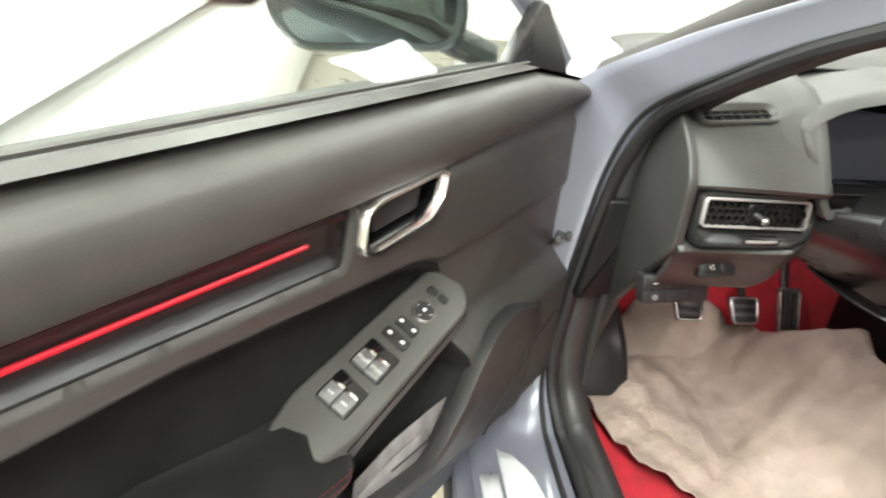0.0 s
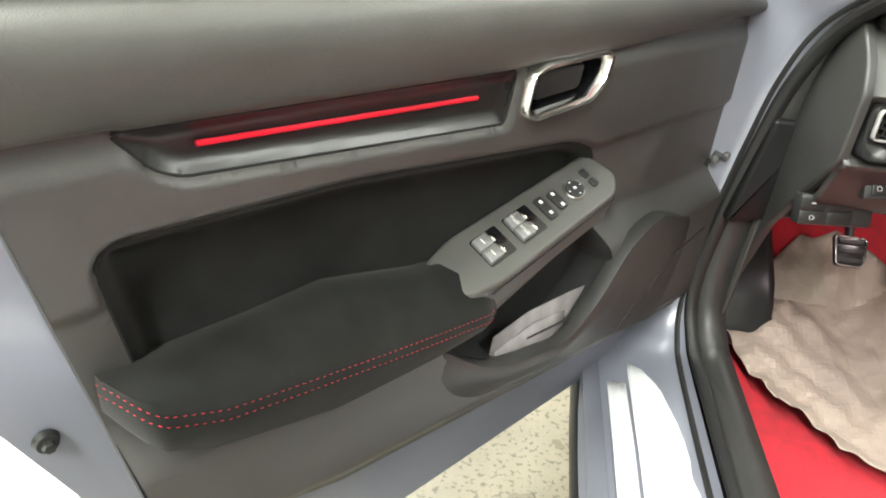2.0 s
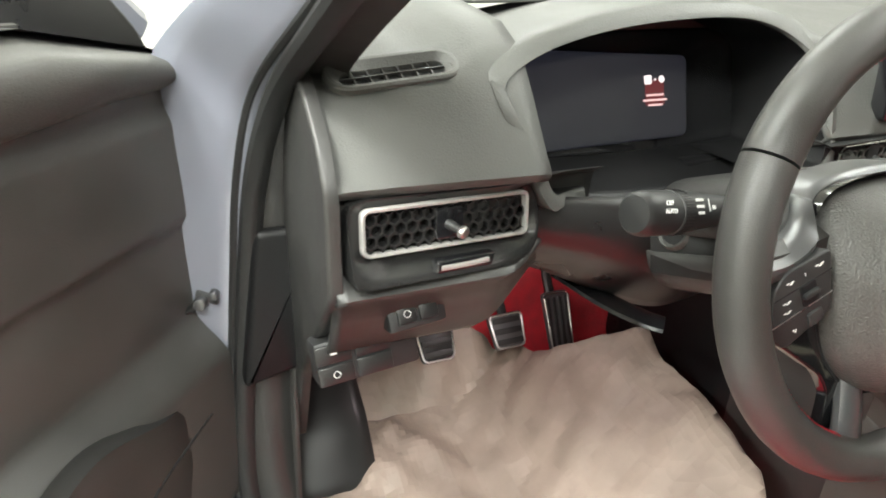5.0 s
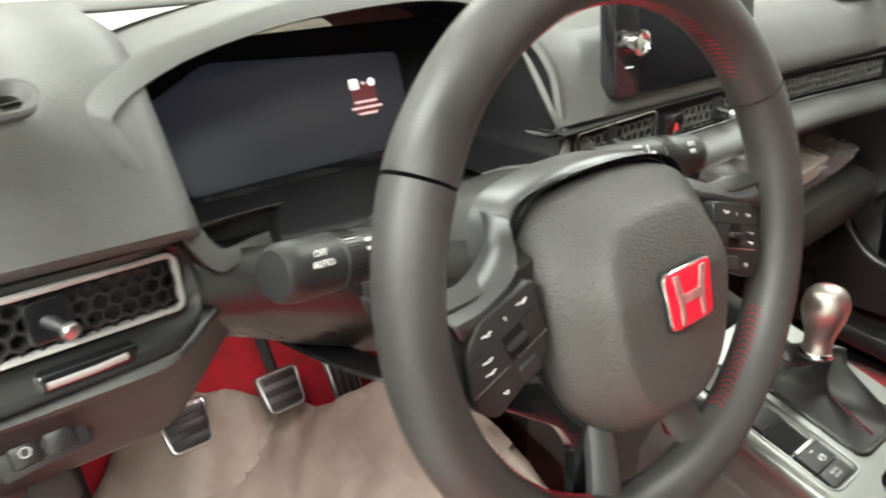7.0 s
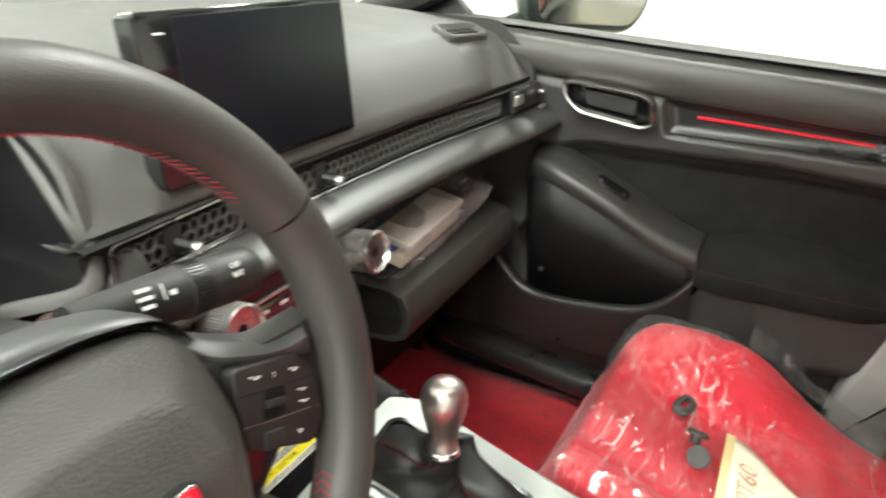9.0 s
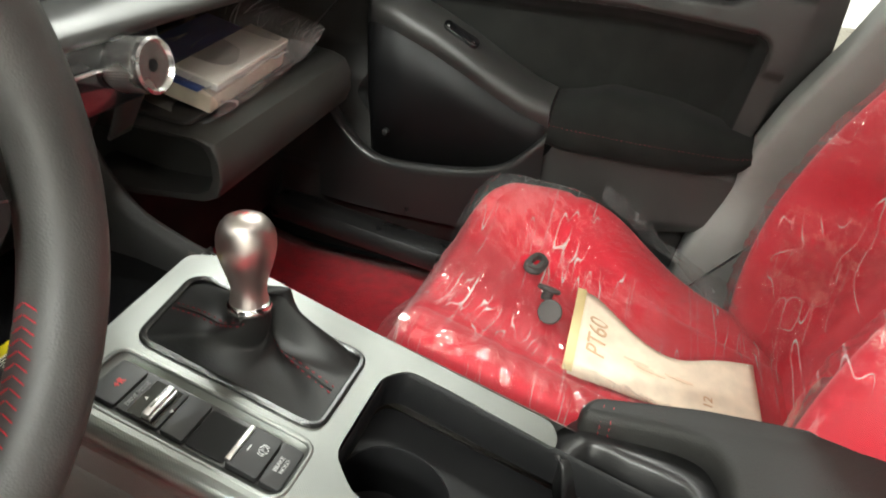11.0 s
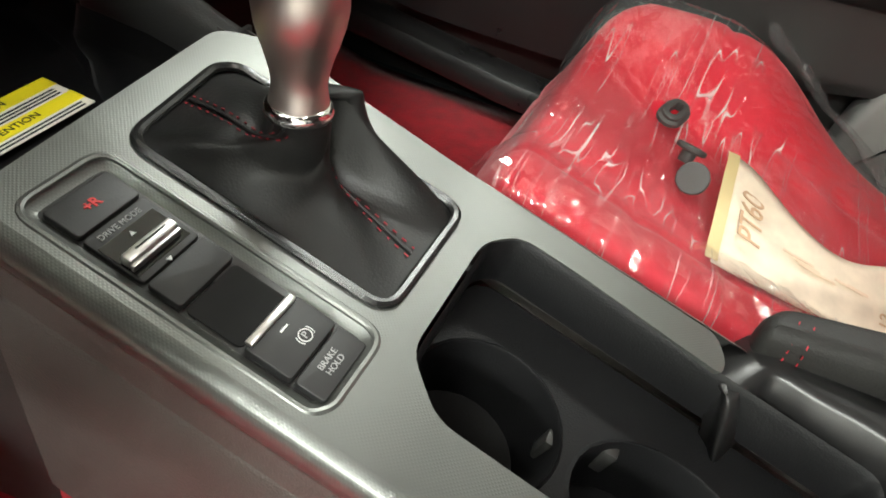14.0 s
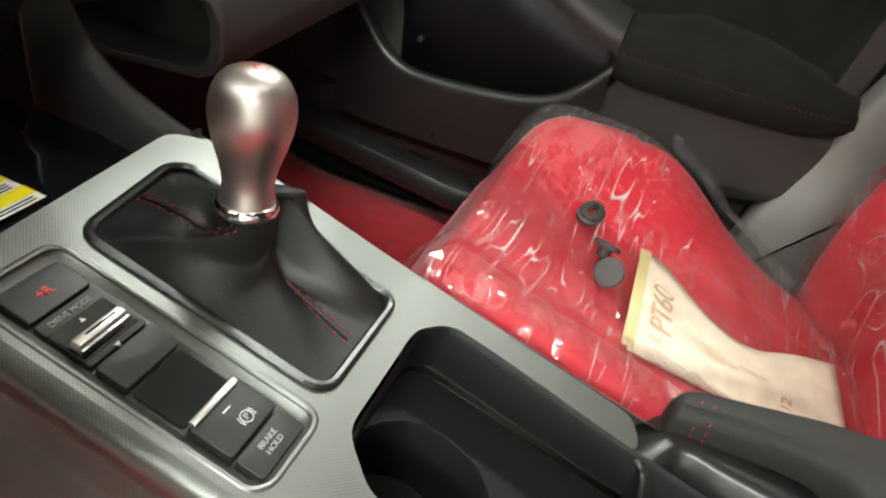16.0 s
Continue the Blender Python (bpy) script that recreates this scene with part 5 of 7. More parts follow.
    sheet(bm, bolster, 20, 12)
    part("knee_bolster", bm, TRIM, d, "dark grey knee bolster", sharp=60, solid=0.006)
    # chrome-like flank by the display, climate panel
    bm = bmesh.new()
    skin(bm, [catmull(l, 6) for l in ([(-0.160, 0.275, 0.948), (-0.158, 0.255, 0.920), (-0.175, 0.245, 0.895), (-0.20, 0.24, 0.880)], [(-0.150, 0.262, 0.925), (-0.142, 0.238, 0.912), (-0.15, 0.225, 0.885), (-0.185, 0.22, 0.865)], [(-0.14, 0.25, 0.918), (-0.128, 0.228, 0.905), (-0.13, 0.215, 0.880), (-0.16, 0.205, 0.855)])], closed_ring=False)
    part("display_flank", bm, LEDGE, d, "satin grey flank beside the display", solid=0.003)
    bm = bmesh.new()
    box(bm, (-0.005, 0.207, 0.828), (0.27, 0.03, 0.056), 0.004, None)
    cp = part("climate_panel", bm, GLOSS, d, "gloss black climate control panel")
    bm = bmesh.new()
    box(bm, (-0.005, 0.190, 0.834), (0.262, 0.003, 0.0024), 0.0006)
    part("panel_line", bm, SATIN, cp)
    for x0, z0 in ((-0.100, 0.836), (0.080, 0.832)):
        m = basis((x0, 0.196, z0), (1, 0, 0), (0, 0.12, 0.99), (0, -0.99, 0.12))
        bm = bmesh.new()
        lathe(bm, [(0.0200, 0.004), (0.0200, 0.033), (0.0214, 0.034), (0.0216, 0.0385), (0.0195, 0.040), (0.0178, 0.036)], m, 40)
        dl = part("climate_dial", bm, SATIN, cp, "knurled chrome climate dial")
        bm = bmesh.new()
        for i in range(56):
            box(bm, (0, 0, 0), (0.0016, 0.0012, 0.026), 0.0003, m @ pose(0, 0, 0, 0, 0, 360 * i / 56) @ pose(0.0206, 0, 0.020), 1)
        part("knurling", bm, SATIN, dl)
        bm = bmesh.new()
        lathe(bm, [(0.0178, 0.0355), (0.0, 0.0362)], m, 30)
        part("dial_face", bm, WELL, dl)
    lettering("A/C", 0.007, basis((0.030, 0.1915, 0.820), (1, 0, 0), (0, 0, 1), (0, -1, 0)), INK, cp)
    bm = bmesh.new()
    for x in (-0.045, -0.02, 0.0):
        box(bm, (x, 0.1917, 0.820), (0.010, 0.0006, 0.003))
    part("panel_mark", bm, INK, cp)
    # lower dash behind the open glove box, and under-dash
    bm = bmesh.new()
    skin(bm, [catmull(l, 5) for l in ([(0.125, 0.235, 0.85), (0.125, 0.24, 0.79), (0.125, 0.26, 0.74)], [(0.165, 0.225, 0.855), (0.165, 0.235, 0.80), (0.165, 0.27, 0.735)], [(0.17, 0.34, 0.85), (0.17, 0.34, 0.80), (0.17, 0.34, 0.735)])], closed_ring=False)
    part("glove_box_side", bm, HARD, d, solid=0.003)
    # black sheet standing in for the shade inside the glove box opening
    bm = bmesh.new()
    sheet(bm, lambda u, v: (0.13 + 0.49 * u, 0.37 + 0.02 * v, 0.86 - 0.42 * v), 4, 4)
    part("glove_box_shade", bm, DARK, d, solid=0.01)
    bm = bmesh.new()
    sheet(bm, lambda u, v: (-0.44 + 0.32 * u, 0.27 + 0.25 * v, 0.80 - 0.03 * v), 6, 4)
    part("column_shroud_lower", bm, TRIM, d, solid=0.006)
    return d


def vent(name, m, w, h, parent, cell):
    """A chrome-framed honeycomb vent with its steering stick."""
    bm = bmesh.new()
    o = rrect(w + 0.006, h + 0.006, 0.007, 5)
    skin(bm, [[m @ Vector((x, y, z)) for x, y in q] for q, z in ((o, 0.0), (o, 0.005), (shrink(o, 0.001), 0.0064), (shrink(o, 0.003), 0.006), (shrink(o, 0.0035), -0.002))])
    v = part(name + "_frame", bm, VENTRIM, parent, "thin satin metal vent frame")
    bm = bmesh.new()
    honeycomb(bm, w, h, cell, 0.0011, 0.008, m @ pose(0, 0, 0.003))
    part("honeycomb", bm, TRIM, v)
    bm = bmesh.new()
    box(bm, (0, 0, -0.010), (w, h, 0.002), 0, m)
    part("vent_back", bm, DARK, v)
    bm = bmesh.new()
    slab(bm, rrect(0.026, 0.026, 0.004, 4), 0, 0.0045, 0.001, m)
    part("stick_well", bm, GLOSS, v)
    bm = bmesh.new()
    tube(bm, m @ Vector((-0.002, 0.0, 0.002)), m @ Vector((0.006, -0.006, 0.013)), 0.0045, 0.0035, 12)
    k = part("vent_stick", bm, BUTTON, v)
    bm = bmesh.new()
    tube(bm, m @ Vector((0.0058, -0.0058, 0.0125)), m @ Vector((0.0075, -0.0075, 0.0175)), 0.0058, 0.0054, 14, 0.0015)
    part("stick_tip", bm, SATIN, k)


DASHB = dashboard()


def centre_screen():
    s = thing("centre_screen", "black tablet-style touch screen on the dashboard, switched off", "screen", (0.032, 0.25, 0.93))
    m = basis((0.0325, 0.2365, 1.001), Vector((1, 0.008, -0.01)).normalized(), Vector((0, 0.07, 1)).normalized(), Vector((0.008, -1, 0.07)).normalized())
    bm = bmesh.new()
    slab(bm, rrect(0.249, 0.132, 0.006, 4), -0.018, 0.0, 0.002, m)
    slab(bm, rrect(0.16, 0.08, 0.02, 4), -0.05, -0.016, 0.0, m)
    part("screen_housing", bm, GLOSS, s)
    bm = bmesh.new()
    slab(bm, rrect(0.210, 0.122, 0.003, 3, 0.016, 0), 0.0, 0.0008, 0.0004, m)
    part("screen_glass", bm, SCREEN, s)
    bm = bmesh.new()
    lathe(bm, [(0.0115, 0), (0.0115, 0.012), (0.0125, 0.013), (0.0125, 0.016), (0.0100, 0.017), (0.0095, 0.013)], m @ pose(-0.1035, -0.013, 0), 28)
    k = part("volume_knob", bm, CHROME, s, "chrome volume knob")
    bm = bmesh.new()
    lathe(bm, [(0.0096, 0.0125), (0, 0.013)], m @ pose(-0.1035, -0.013, 0), 20)
    part("knob_face", bm, GLOSS, k)
    for y in (-0.036, 0.050):
        bm = bmesh.new()
        box(bm, (-0.1035, y, 0.001), (0.010, 0.0015, 0.0004), 0, m)
        part("bezel_mark", bm, INK, s)
    # plinth
    bm = bmesh.new()
    rings = []
    for t in np.linspace(0, 1, 8):
        w = 0.128 - 0.02 * t
        rings.append([(0.0325 - w, 0.245 + 0.10 * t, 0.928 + 0.085 * t), (0.0325 + w, 0.245 + 0.10 * t, 0.928 + 0.085 * t), (0.0325 + w, 0.30 + 0.1 * t, 0.92 + 0.085 * t), (0.0325 - w, 0.30 + 0.1 * t, 0.92 + 0.085 * t)])
    skin(bm, rings, True, False, True)
    part("screen_plinth", bm, DASH, s)


centre_screen()


# ---- steering wheel ----
def steering_wheel():
    th = math.radians(12)
    up, nn = Vector((0, math.sin(th), math.cos(th))), Vector((0, -math.cos(th), math.sin(th)))
    C = Vector((-0.309, 0.037, 0.901))
    m = basis(C, (1, 0, 0), up, nn)
    s = thing("steering_wheel", "black leather steering wheel with red stitching and a red badge", "steering wheel", C)
    R = 0.168

    def circ(a, r=R, z=0.0):
        return m @ Vector((r * math.cos(a), r * math.sin(a), z))
    def rim_arc(a0, a1, n, k=1.0):
        bm = bmesh.new()
        rings = []
        for i in range(n + 1):
            a = a0 + (a1 - a0) * i / n
            bulge = 1.0 + 0.10 * (math.exp(-((a - math.radians(30)) / 0.2) ** 2) + math.exp(-((a - math.radians(150)) / 0.2) ** 2))
            ring = []
            for j in range(16):
                b = 2 * math.pi * j / 16
                rx, rz = 0.0178 * bulge * k, 0.0184 * k
                ring.append(m @ Vector(((R + rx * math.cos(b)) * math.cos(a), (R + rx * math.cos(b)) * math.sin(a), rz * math.sin(b))))
            rings.append(ring)
        skin(bm, rings, True, False, True)
        return bm
    d = math.radians
    for a0, a1 in ((28.7, 151.3), (152.0, 270.0), (270.0, 388.0)):
        part("rim", rim_arc(d(a0), d(a1), int((a1 - a0) / 2.5)), RIM, s, "smooth black leather rim", sharp=80)
    for a0, a1 in ((28.7, 151.3), (205, 245), (298, 330)):
        bm = bmesh.new()
        k = int((a1 - a0) * 0.55)
        for i in range(k):
            a = d(a0 + (a1 - a0) * i / k)
            sweep(bm, [circ(a - 0.008, R - 0.0174, 0.006), circ(a + 0.012, R - 0.0186, 0.0005)], 0.00036, n=4)
            sweep(bm, [circ(a - 0.008, R - 0.0174, -0.006), circ(a + 0.012, R - 0.0186, -0.0005)], 0.00036, n=4)
        part("rim_stitching", bm, THREAD, s, "red cross stitching inside the rim")
    # spokes
    for sx in (-1, 1):
        bm = bmesh.new()
        f = lambda x, y, z: m @ Vector((sx * x * 0.965, y, z))
        rings = []
        for t in np.linspace(0, 1, 9):
            x = 0.158 - 0.096 * t
            yc = -0.014 + 0.004 * t
            hh = 0.033 - 0.004 * math.sin(math.pi * t) + 0.006 * t
            zz = -0.003 - 0.010 * t
            rings.append([f(x, yc + hh, zz - 0.012), f(x, yc + hh * 0.8, zz), f(x, yc - hh * 0.8, zz - 0.002), f(x, yc - hh, zz - 0.014), f(x, yc - hh * 0.6, zz - 0.030), f(x, yc + hh * 0.6, zz - 0.030)])
        skin(bm, rings, True, False, True)
        sp = part("spoke", bm, HARD, s, sharp=50)
        # shoulder piece above the switches, running from the rim into the hub shroud
        bm = bmesh.new()
        skin(bm, [catmull([f(*p) for p in l], 5) for l in (
            [(0.154, 0.016, -0.018), (0.130, 0.016, -0.022), (0.106, 0.025, -0.026), (0.091, 0.034, -0.034), (0.082, 0.047, -0.046)],
            [(0.153, 0.012, -0.006), (0.128, 0.012, -0.008), (0.103, 0.021, -0.013), (0.088, 0.031, -0.023), (0.079, 0.045, -0.036)],
            [(0.149, 0.005, 0.001), (0.126, 0.007, 0.000), (0.100, 0.016, -0.004), (0.086, 0.024, -0.014), (0.076, 0.043, -0.028)],
            [(0.146, -0.004, 0.001), (0.124, 0.001, -0.001), (0.098, 0.011, -0.006), (0.084, 0.016, -0.018), (0.074, 0.041, -0.036)])], closed_ring=False)
        part("spoke_shoulder", bm, DKSATIN, s, "satin dark grey spoke shoulder", solid=0.003)
        bm = bmesh.new()
        key = rounded([(0.140, -0.012), (0.129, 0.002), (0.086, 0.014), (0.082, -0.032), (0.126, -0.055), (0.140, -0.044)], 0.006)
        slab(bm, [(sx * x, y) for x, y in key], -0.008, 0.0015, 0.002, m)
        sb = part("spoke_switch_block", bm, BUTTON, s, "black spoke switch block")
        for line, mt, nm in ((((0.139, -0.018), (0.085, -0.001)), DARK, "switch_gap"), (((0.139, -0.037), (0.083, -0.018)), SATIN, "switch_line")):
            bm = bmesh.new()
            sweep(bm, [f(line[0][0] / 0.965, line[0][1], 0.0013), f(line[1][0] / 0.965, line[1][1], 0.0013)], 0.0007, 0.0005, n=4)
            part(nm, bm, mt, sb)
        for x, y, w, h in ((0.125, -0.0065, 0.0075, 0.0038), (0.098, 0.0030, 0.0085, 0.0036), (0.111, -0.002, 0.001, 0.005), (0.127, -0.0205, 0.0080, 0.0030), (0.126, -0.0275, 0.0080, 0.0030), (0.118, -0.0420, 0.0040, 0.0045)):
            bm = bmesh.new()
            for e, g in ((-0.3, 0.25), (0.15, -0.2), (0.4, 0.1)):
                box(bm, (e * w * 0.8, g * h * 0.8, 0.0), (w * 0.34, h * 0.24, 0.0003), 0, m @ pose(sx * x, y, 0.0017, 0, 0, -sx * 19))
            part("switch_mark", bm, INK, sb)
        bm = bmesh.new()
        slab(bm, rrect(0.016, 0.0165, 0.002, 3), -0.001, 0.0022, 0.0006, m @ pose(sx * 0.106, -0.0160, 0, 0, 0, -sx * 19))
        rk = part("rocker_well", bm, WELL, sb)
        bm = bmesh.new()
        box(bm, (0, 0, 0.003), (0.015, 0.0042, 0.005), 0.0014, m @ pose(sx * 0.106, -0.0160, 0, 0, 0, -sx * 19))
        part("rocker", bm, BUTTON, rk)
        bm = bmesh.new()
        slab(bm, rrect(0.0145, 0.0105, 0.002, 3), -0.001, 0.0032, 0.0012, m @ pose(sx * 0.099, -0.0345, 0, 0, 0, -sx * 19))
        part("rocker", bm, BUTTON, sb)
        # lower spoke legs
        bm = bmesh.new()
        sweep(bm, catmull([f(0.026, -0.070, -0.026), f(0.034, -0.105, -0.018), f(0.046, -0.140, -0.008), f(0.058, -0.158, -0.002)], 6), lambda t: 0.012 + 0.006 * t * t, 0.009, 10, up=tuple(nn))
        part("lower_spoke", bm, DKSATIN, s, "satin dark lower spoke leg")
    bm = bmesh.new()
    slab(bm, rounded([(-0.084, -0.028), (0.084, -0.028), (0.122, -0.052), (0.066, -0.094), (0.056, -0.112), (0.066, -0.156), (0.044, -0.156), (0.026, -0.116), (-0.026, -0.116), (-0.044, -0.156), (-0.066, -0.156), (-0.056, -0.112), (-0.066, -0.094), (-0.122, -0.052)], 0.006), -0.026, -0.017, 0.002, m)
    part("lower_infill", bm, GLOSS, s)
    # airbag cover: raised six-sided field, sloping flanks, its top leaning away
    HX = 0.004
    foot = [(-0.040, 0.0490), (0.0, 0.0515), (0.040, 0.0490), (0.068, 0.0400), (0.079, 0.016), (0.080, -0.025), (0.069, -0.074), (0.045, -0.104), (0.020, -0.116), (0.0, -0.118), (-0.020, -0.116), (-0.045, -0.104), (-0.069, -0.074), (-0.080, -0.025), (-0.079, 0.016), (-0.068, 0.0400)]
    crest = [(-0.026, 0.030), (0.0, 0.031), (0.026, 0.030), (0.041, 0.021), (0.051, 0.000), (0.053, -0.030), (0.045, -0.066), (0.031, -0.086), (0.014, -0.094), (0.0, -0.095), (-0.014, -0.094), (-0.031, -0.086), (-0.045, -0.066), (-0.053, -0.030), (-0.051, 0.000), (-0.041, 0.021)]
    dense = lambda ps: [(p.x, p.y) for p in catmull([(a, b, 0) for a, b in ps], 5, True)]
    foot, crest = dense(foot), dense(crest)

    def lean(y):
        return -0.26 * max(0.0, y + 0.010)
    bm = bmesh.new()
    rings = []
    for k, z in ((-0.02, -0.050), (-0.02, -0.022), (0.0, -0.010), (0.06, -0.003), (0.20, 0.0035), (0.55, 0.0125), (0.80, 0.0185), (0.92, 0.0222), (1.0, 0.0252), (1.06, 0.0265), (1.25, 0.0275), (1.75, 0.0285)):
        ring = []
        for (ax_, ay_), (bx_, by_) in zip(foot, crest):
            x, y = ax_ + (bx_ - ax_) * k, ay_ + (by_ - ay_) * k
            if k > 1.0:
                q = min(1.0, (k - 1.0) / 0.76)
                x, y = bx_ * (1 - q), -0.030 + (by_ + 0.030) * (1 - q)
            ring.append(m @ Vector((HX + x, y, z + lean(y) * (1.0 if z > -0.03 else 0.5))))
        rings.append(ring)
    skin(bm, rings, True, False, True)
    part("airbag_cover", bm, AIRBAG, s, "grained black airbag cover", sharp=75)
    grow = lambda d: [(p[0] + HX, p[1]) for p in shrink(foot, -d)]
    bm = bmesh.new()
    skin(bm, [[m @ Vector((x, y, z + lean(y))) for x, y in grow(d)] for d, z in ((0.0005, -0.03), (0.0010, -0.016), (0.0030, -0.016), (0.004, -0.03))])
    part("cover_surround", bm, DARK, s)
    # gloss black hub below, mirroring the red carpet
    low = [(x, y) for x, y in grow(0.006)]
    bm = bmesh.new()
    skin(bm, [[m @ Vector((x * k, (y + 0.02) * k - 0.02, z)) for x, y in low] for k, z in ((1.0, -0.020), (0.99, -0.034), (0.93, -0.052), (0.80, -0.066))])
    part("hub_base", bm, GLOSS, s, "gloss black hub below the airbag cover")
    arc = [p for p in grow(0.0) if p[1] > 0.006]
    arc.sort(key=lambda p: math.atan2(p[0] - HX, p[1] + 0.03))

    def collar(d, z):
        return [m @ Vector((x + (x - HX) / max(1e-6, math.hypot(x - HX, y + 0.02)) * d, y + (y + 0.02) / math.hypot(x - HX, y + 0.02) * d, z + lean(y))) for x, y in arc]
    bm = bmesh.new()
    skin(bm, [collar(0.0030, -0.034), collar(0.0032, -0.0185), collar(0.0046, -0.0165), collar(0.0072, -0.0185), collar(0.0092, -0.026), collar(0.010, -0.050)], closed_ring=False)
    part("hub_shroud", bm, DKSATIN, s, "satin grey hub shroud", sharp=60)
    # badge
    bmx = m @ Matrix.Translation((0.0085, -0.0235, 0.0285)) @ pose(0, 0, 0, -3, 0, 0)
    badge = rounded([(-0.0235, 0.0185), (0.0235, 0.0185), (0.0205, -0.0185), (-0.0205, -0.0185)], 0.006, 5)
    bm = bmesh.new()
    slab(bm, shrink(badge, -0.0012), -0.004, 0.0012, 0.001, bmx)
    part("badge_seat", bm, DARK, s)
    bm = bmesh.new()
    slab(bm, badge, -0.004, 0.0026, 0.001, bmx)
    bd = part("badge", bm, CHROME, s, "chrome-edged red badge")
    bm = bmesh.new()
    slab(bm, shrink(badge, 0.0011), 0.0, 0.0031, 0.0006, bmx)
    part("badge_field", bm, RED, bd)
    silver = material("badge_silver", (0.72, 0.55, 0.54), 0.22, 0.85)
    for sx in (-1, 1):
        bm = bmesh.new()
        slab(bm, [(sx * a, b) for a, b in ((0.0165, 0.0155), (0.0110, 0.0155), (0.0072, 0.0), (0.0085, -0.0155), (0.0125, -0.0155), (0.0120, -0.004))], 0.0024, 0.0038, 0.0004, bmx)
        part("badge_bar", bm, silver, bd)
    bm = bmesh.new()
    slab(bm, [(-0.0085, 0.0022), (0.0085, 0.0022), (0.0085, -0.0036), (-0.0085, -0.0036)], 0.0024, 0.0038, 0.0004, bmx)
    part("badge_cross", bm, silver, bd)
    # column cover
    rings = []
    for t in np.linspace(0, 1, 8):
        c = C - nn * (0.03 + 0.15 * t) + up * (-0.012 * t)
        w, h = 0.084 + 0.016 * t, 0.050 + 0.004 * t
        rings.append([c + Vector((x, 0, 0)) + up * y for x, y in rrect(2 * w, 2 * h, 0.044, 5)])
    cc = thing("column_cover", "grey plastic steering column cover in two halves", "column cover", C - nn * 0.15)
    for nm, a0 in (("upper_half", 0), ("lower_half", 12)):
        bm = bmesh.new()
        skin(bm, [[r[(a0 + i) % 24] for i in range(12)] for r in rings], closed_ring=False)
        part(nm, bm, HARD, cc, solid=0.003)
    bm = bmesh.new()
    skin(bm, [[C - nn * (0.035 + 0.14 * t) + up * (-0.012 * t) + Vector((sx * (0.079 + 0.02 * t), 0, 0)) + up * z for z in (-0.03, 0.03)] for sx in (-1,) for t in (0, 0.5, 1)], closed_ring=False)
    part("cover_joint", bm, DARK, cc, solid=0.002)
    bm = bmesh.new()
    lk = basis((-0.398, 0.185, 0.872), Vector((0, 0.97, 0.2)).normalized(), Vector((0.25, -0.2, 0.94)).normalized(), Vector((-0.96, -0.05, 0.25)).normalized())
    lathe(bm, [(0.0200, -0.010), (0.0200, 0.004), (0.0175, 0.007), (0.0150, 0.006), (0.0140, -0.002), (0.0, -0.003)], lk, 28)
    part("stalk_socket", bm, HARD, cc, "round socket on the column side")
    # hand lever below
    bm = bmesh.new()
    sweep(bm, catmull([(-0.43, 0.32, 0.775), (-0.40, 0.27, 0.757), (-0.375, 0.235, 0.748), (-0.36, 0.22, 0.745)], 5), 0.016, 0.006, 8, up=(0, 0, 1))
    whole("column_lever", bm, GLOSS, "black column release lever", "lever")
    # stalks
    for name, p0, p1, p2, lab in (("light_stalk", (-0.405, 0.135, 0.909), (-0.452, 0.122, 0.918), (-0.513, 0.110, 0.929), "black light stalk with white printed symbols"), ("wiper_stalk", (-0.250, 0.1255, 0.9285), (-0.19, 0.1245, 0.920), (-0.122, 0.1215, 0.911), "black wiper stalk with white printed symbols")):
        st = thing(name, lab, "stalk", p0)
        bm = bmesh.new()
        p0, p1, p2 = Vector(p0), Vector(p1), Vector(p2)
        ax = (p2 - p0).normalized()
        pts = [p0, p0.lerp(p1, 0.5), p1, p1.lerp(p2, 0.3), p1.lerp(p2, 0.9), p2]
        rr = [0.012, 0.0135, 0.0165, 0.0172, 0.0172, 0.0135]
        mm = Matrix.Translation(p0) @ ax.to_track_quat("Z", "Y").to_matrix().to_4x4()
        L = (p2 - p0).length
        lathe(bm, [(0.012, 0), (0.014, L * 0.25), (0.0160, L * 0.42), (0.0166, L * 0.66), (0.0170, L * 0.67), (0.0170, L * 0.91), (0.0160, L * 0.97), (0.0135, L), (0, L + 0.001)], mm, 28)
        part("stalk_arm", bm, BUTTON, st)
        bm = bmesh.new()
        skin(bm, [[mm @ Vector((r * math.cos(math.pi * i / 28), r * math.sin(math.pi * i / 28), h)) for i in range(56)] for r, h in ((0.0162, L * 0.535), (0.0172, L * 0.54), (0.0172, L * 0.655), (0.0162, L * 0.66))])
        grip = part("stalk_grip", bm, BUTTON, st)
        bm = bmesh.new()
        for i in range(44):
            box(bm, (0.0172, 0, L * 0.598), (0.0010, 0.0009, L * 0.10), 0, mm @ pose(0, 0, 0, 0, 0, i * 360 / 44))
        part("grip_rib", bm, TRIM, grip)
        bm = bmesh.new()
        view = Vector((-0.1, -0.85, 0.5)) if sum(p2) < 1 and p2.x < -0.3 else Vector((-0.45, -0.75, 0.5))
        nrm = (view - ax * view.dot(ax)).normalized()
        if p2.x > -0.3:
            ey = nrm.cross(ax)
            w1 = basis(p0 + ax * L * 0.34 + nrm * 0.0160, ax, ey, nrm)
            w2 = basis(p0 + ax * L * 0.80 + nrm * 0.0174, ax, ey, nrm)
        else:
            ey = nrm.cross(-ax)
            w1 = basis(p0 + ax * L * 0.42 + nrm * 0.0166, -ax, ey, nrm)
            w2 = basis(p0 + ax * L * 0.82 + nrm * 0.0174, -ax, ey, nrm)
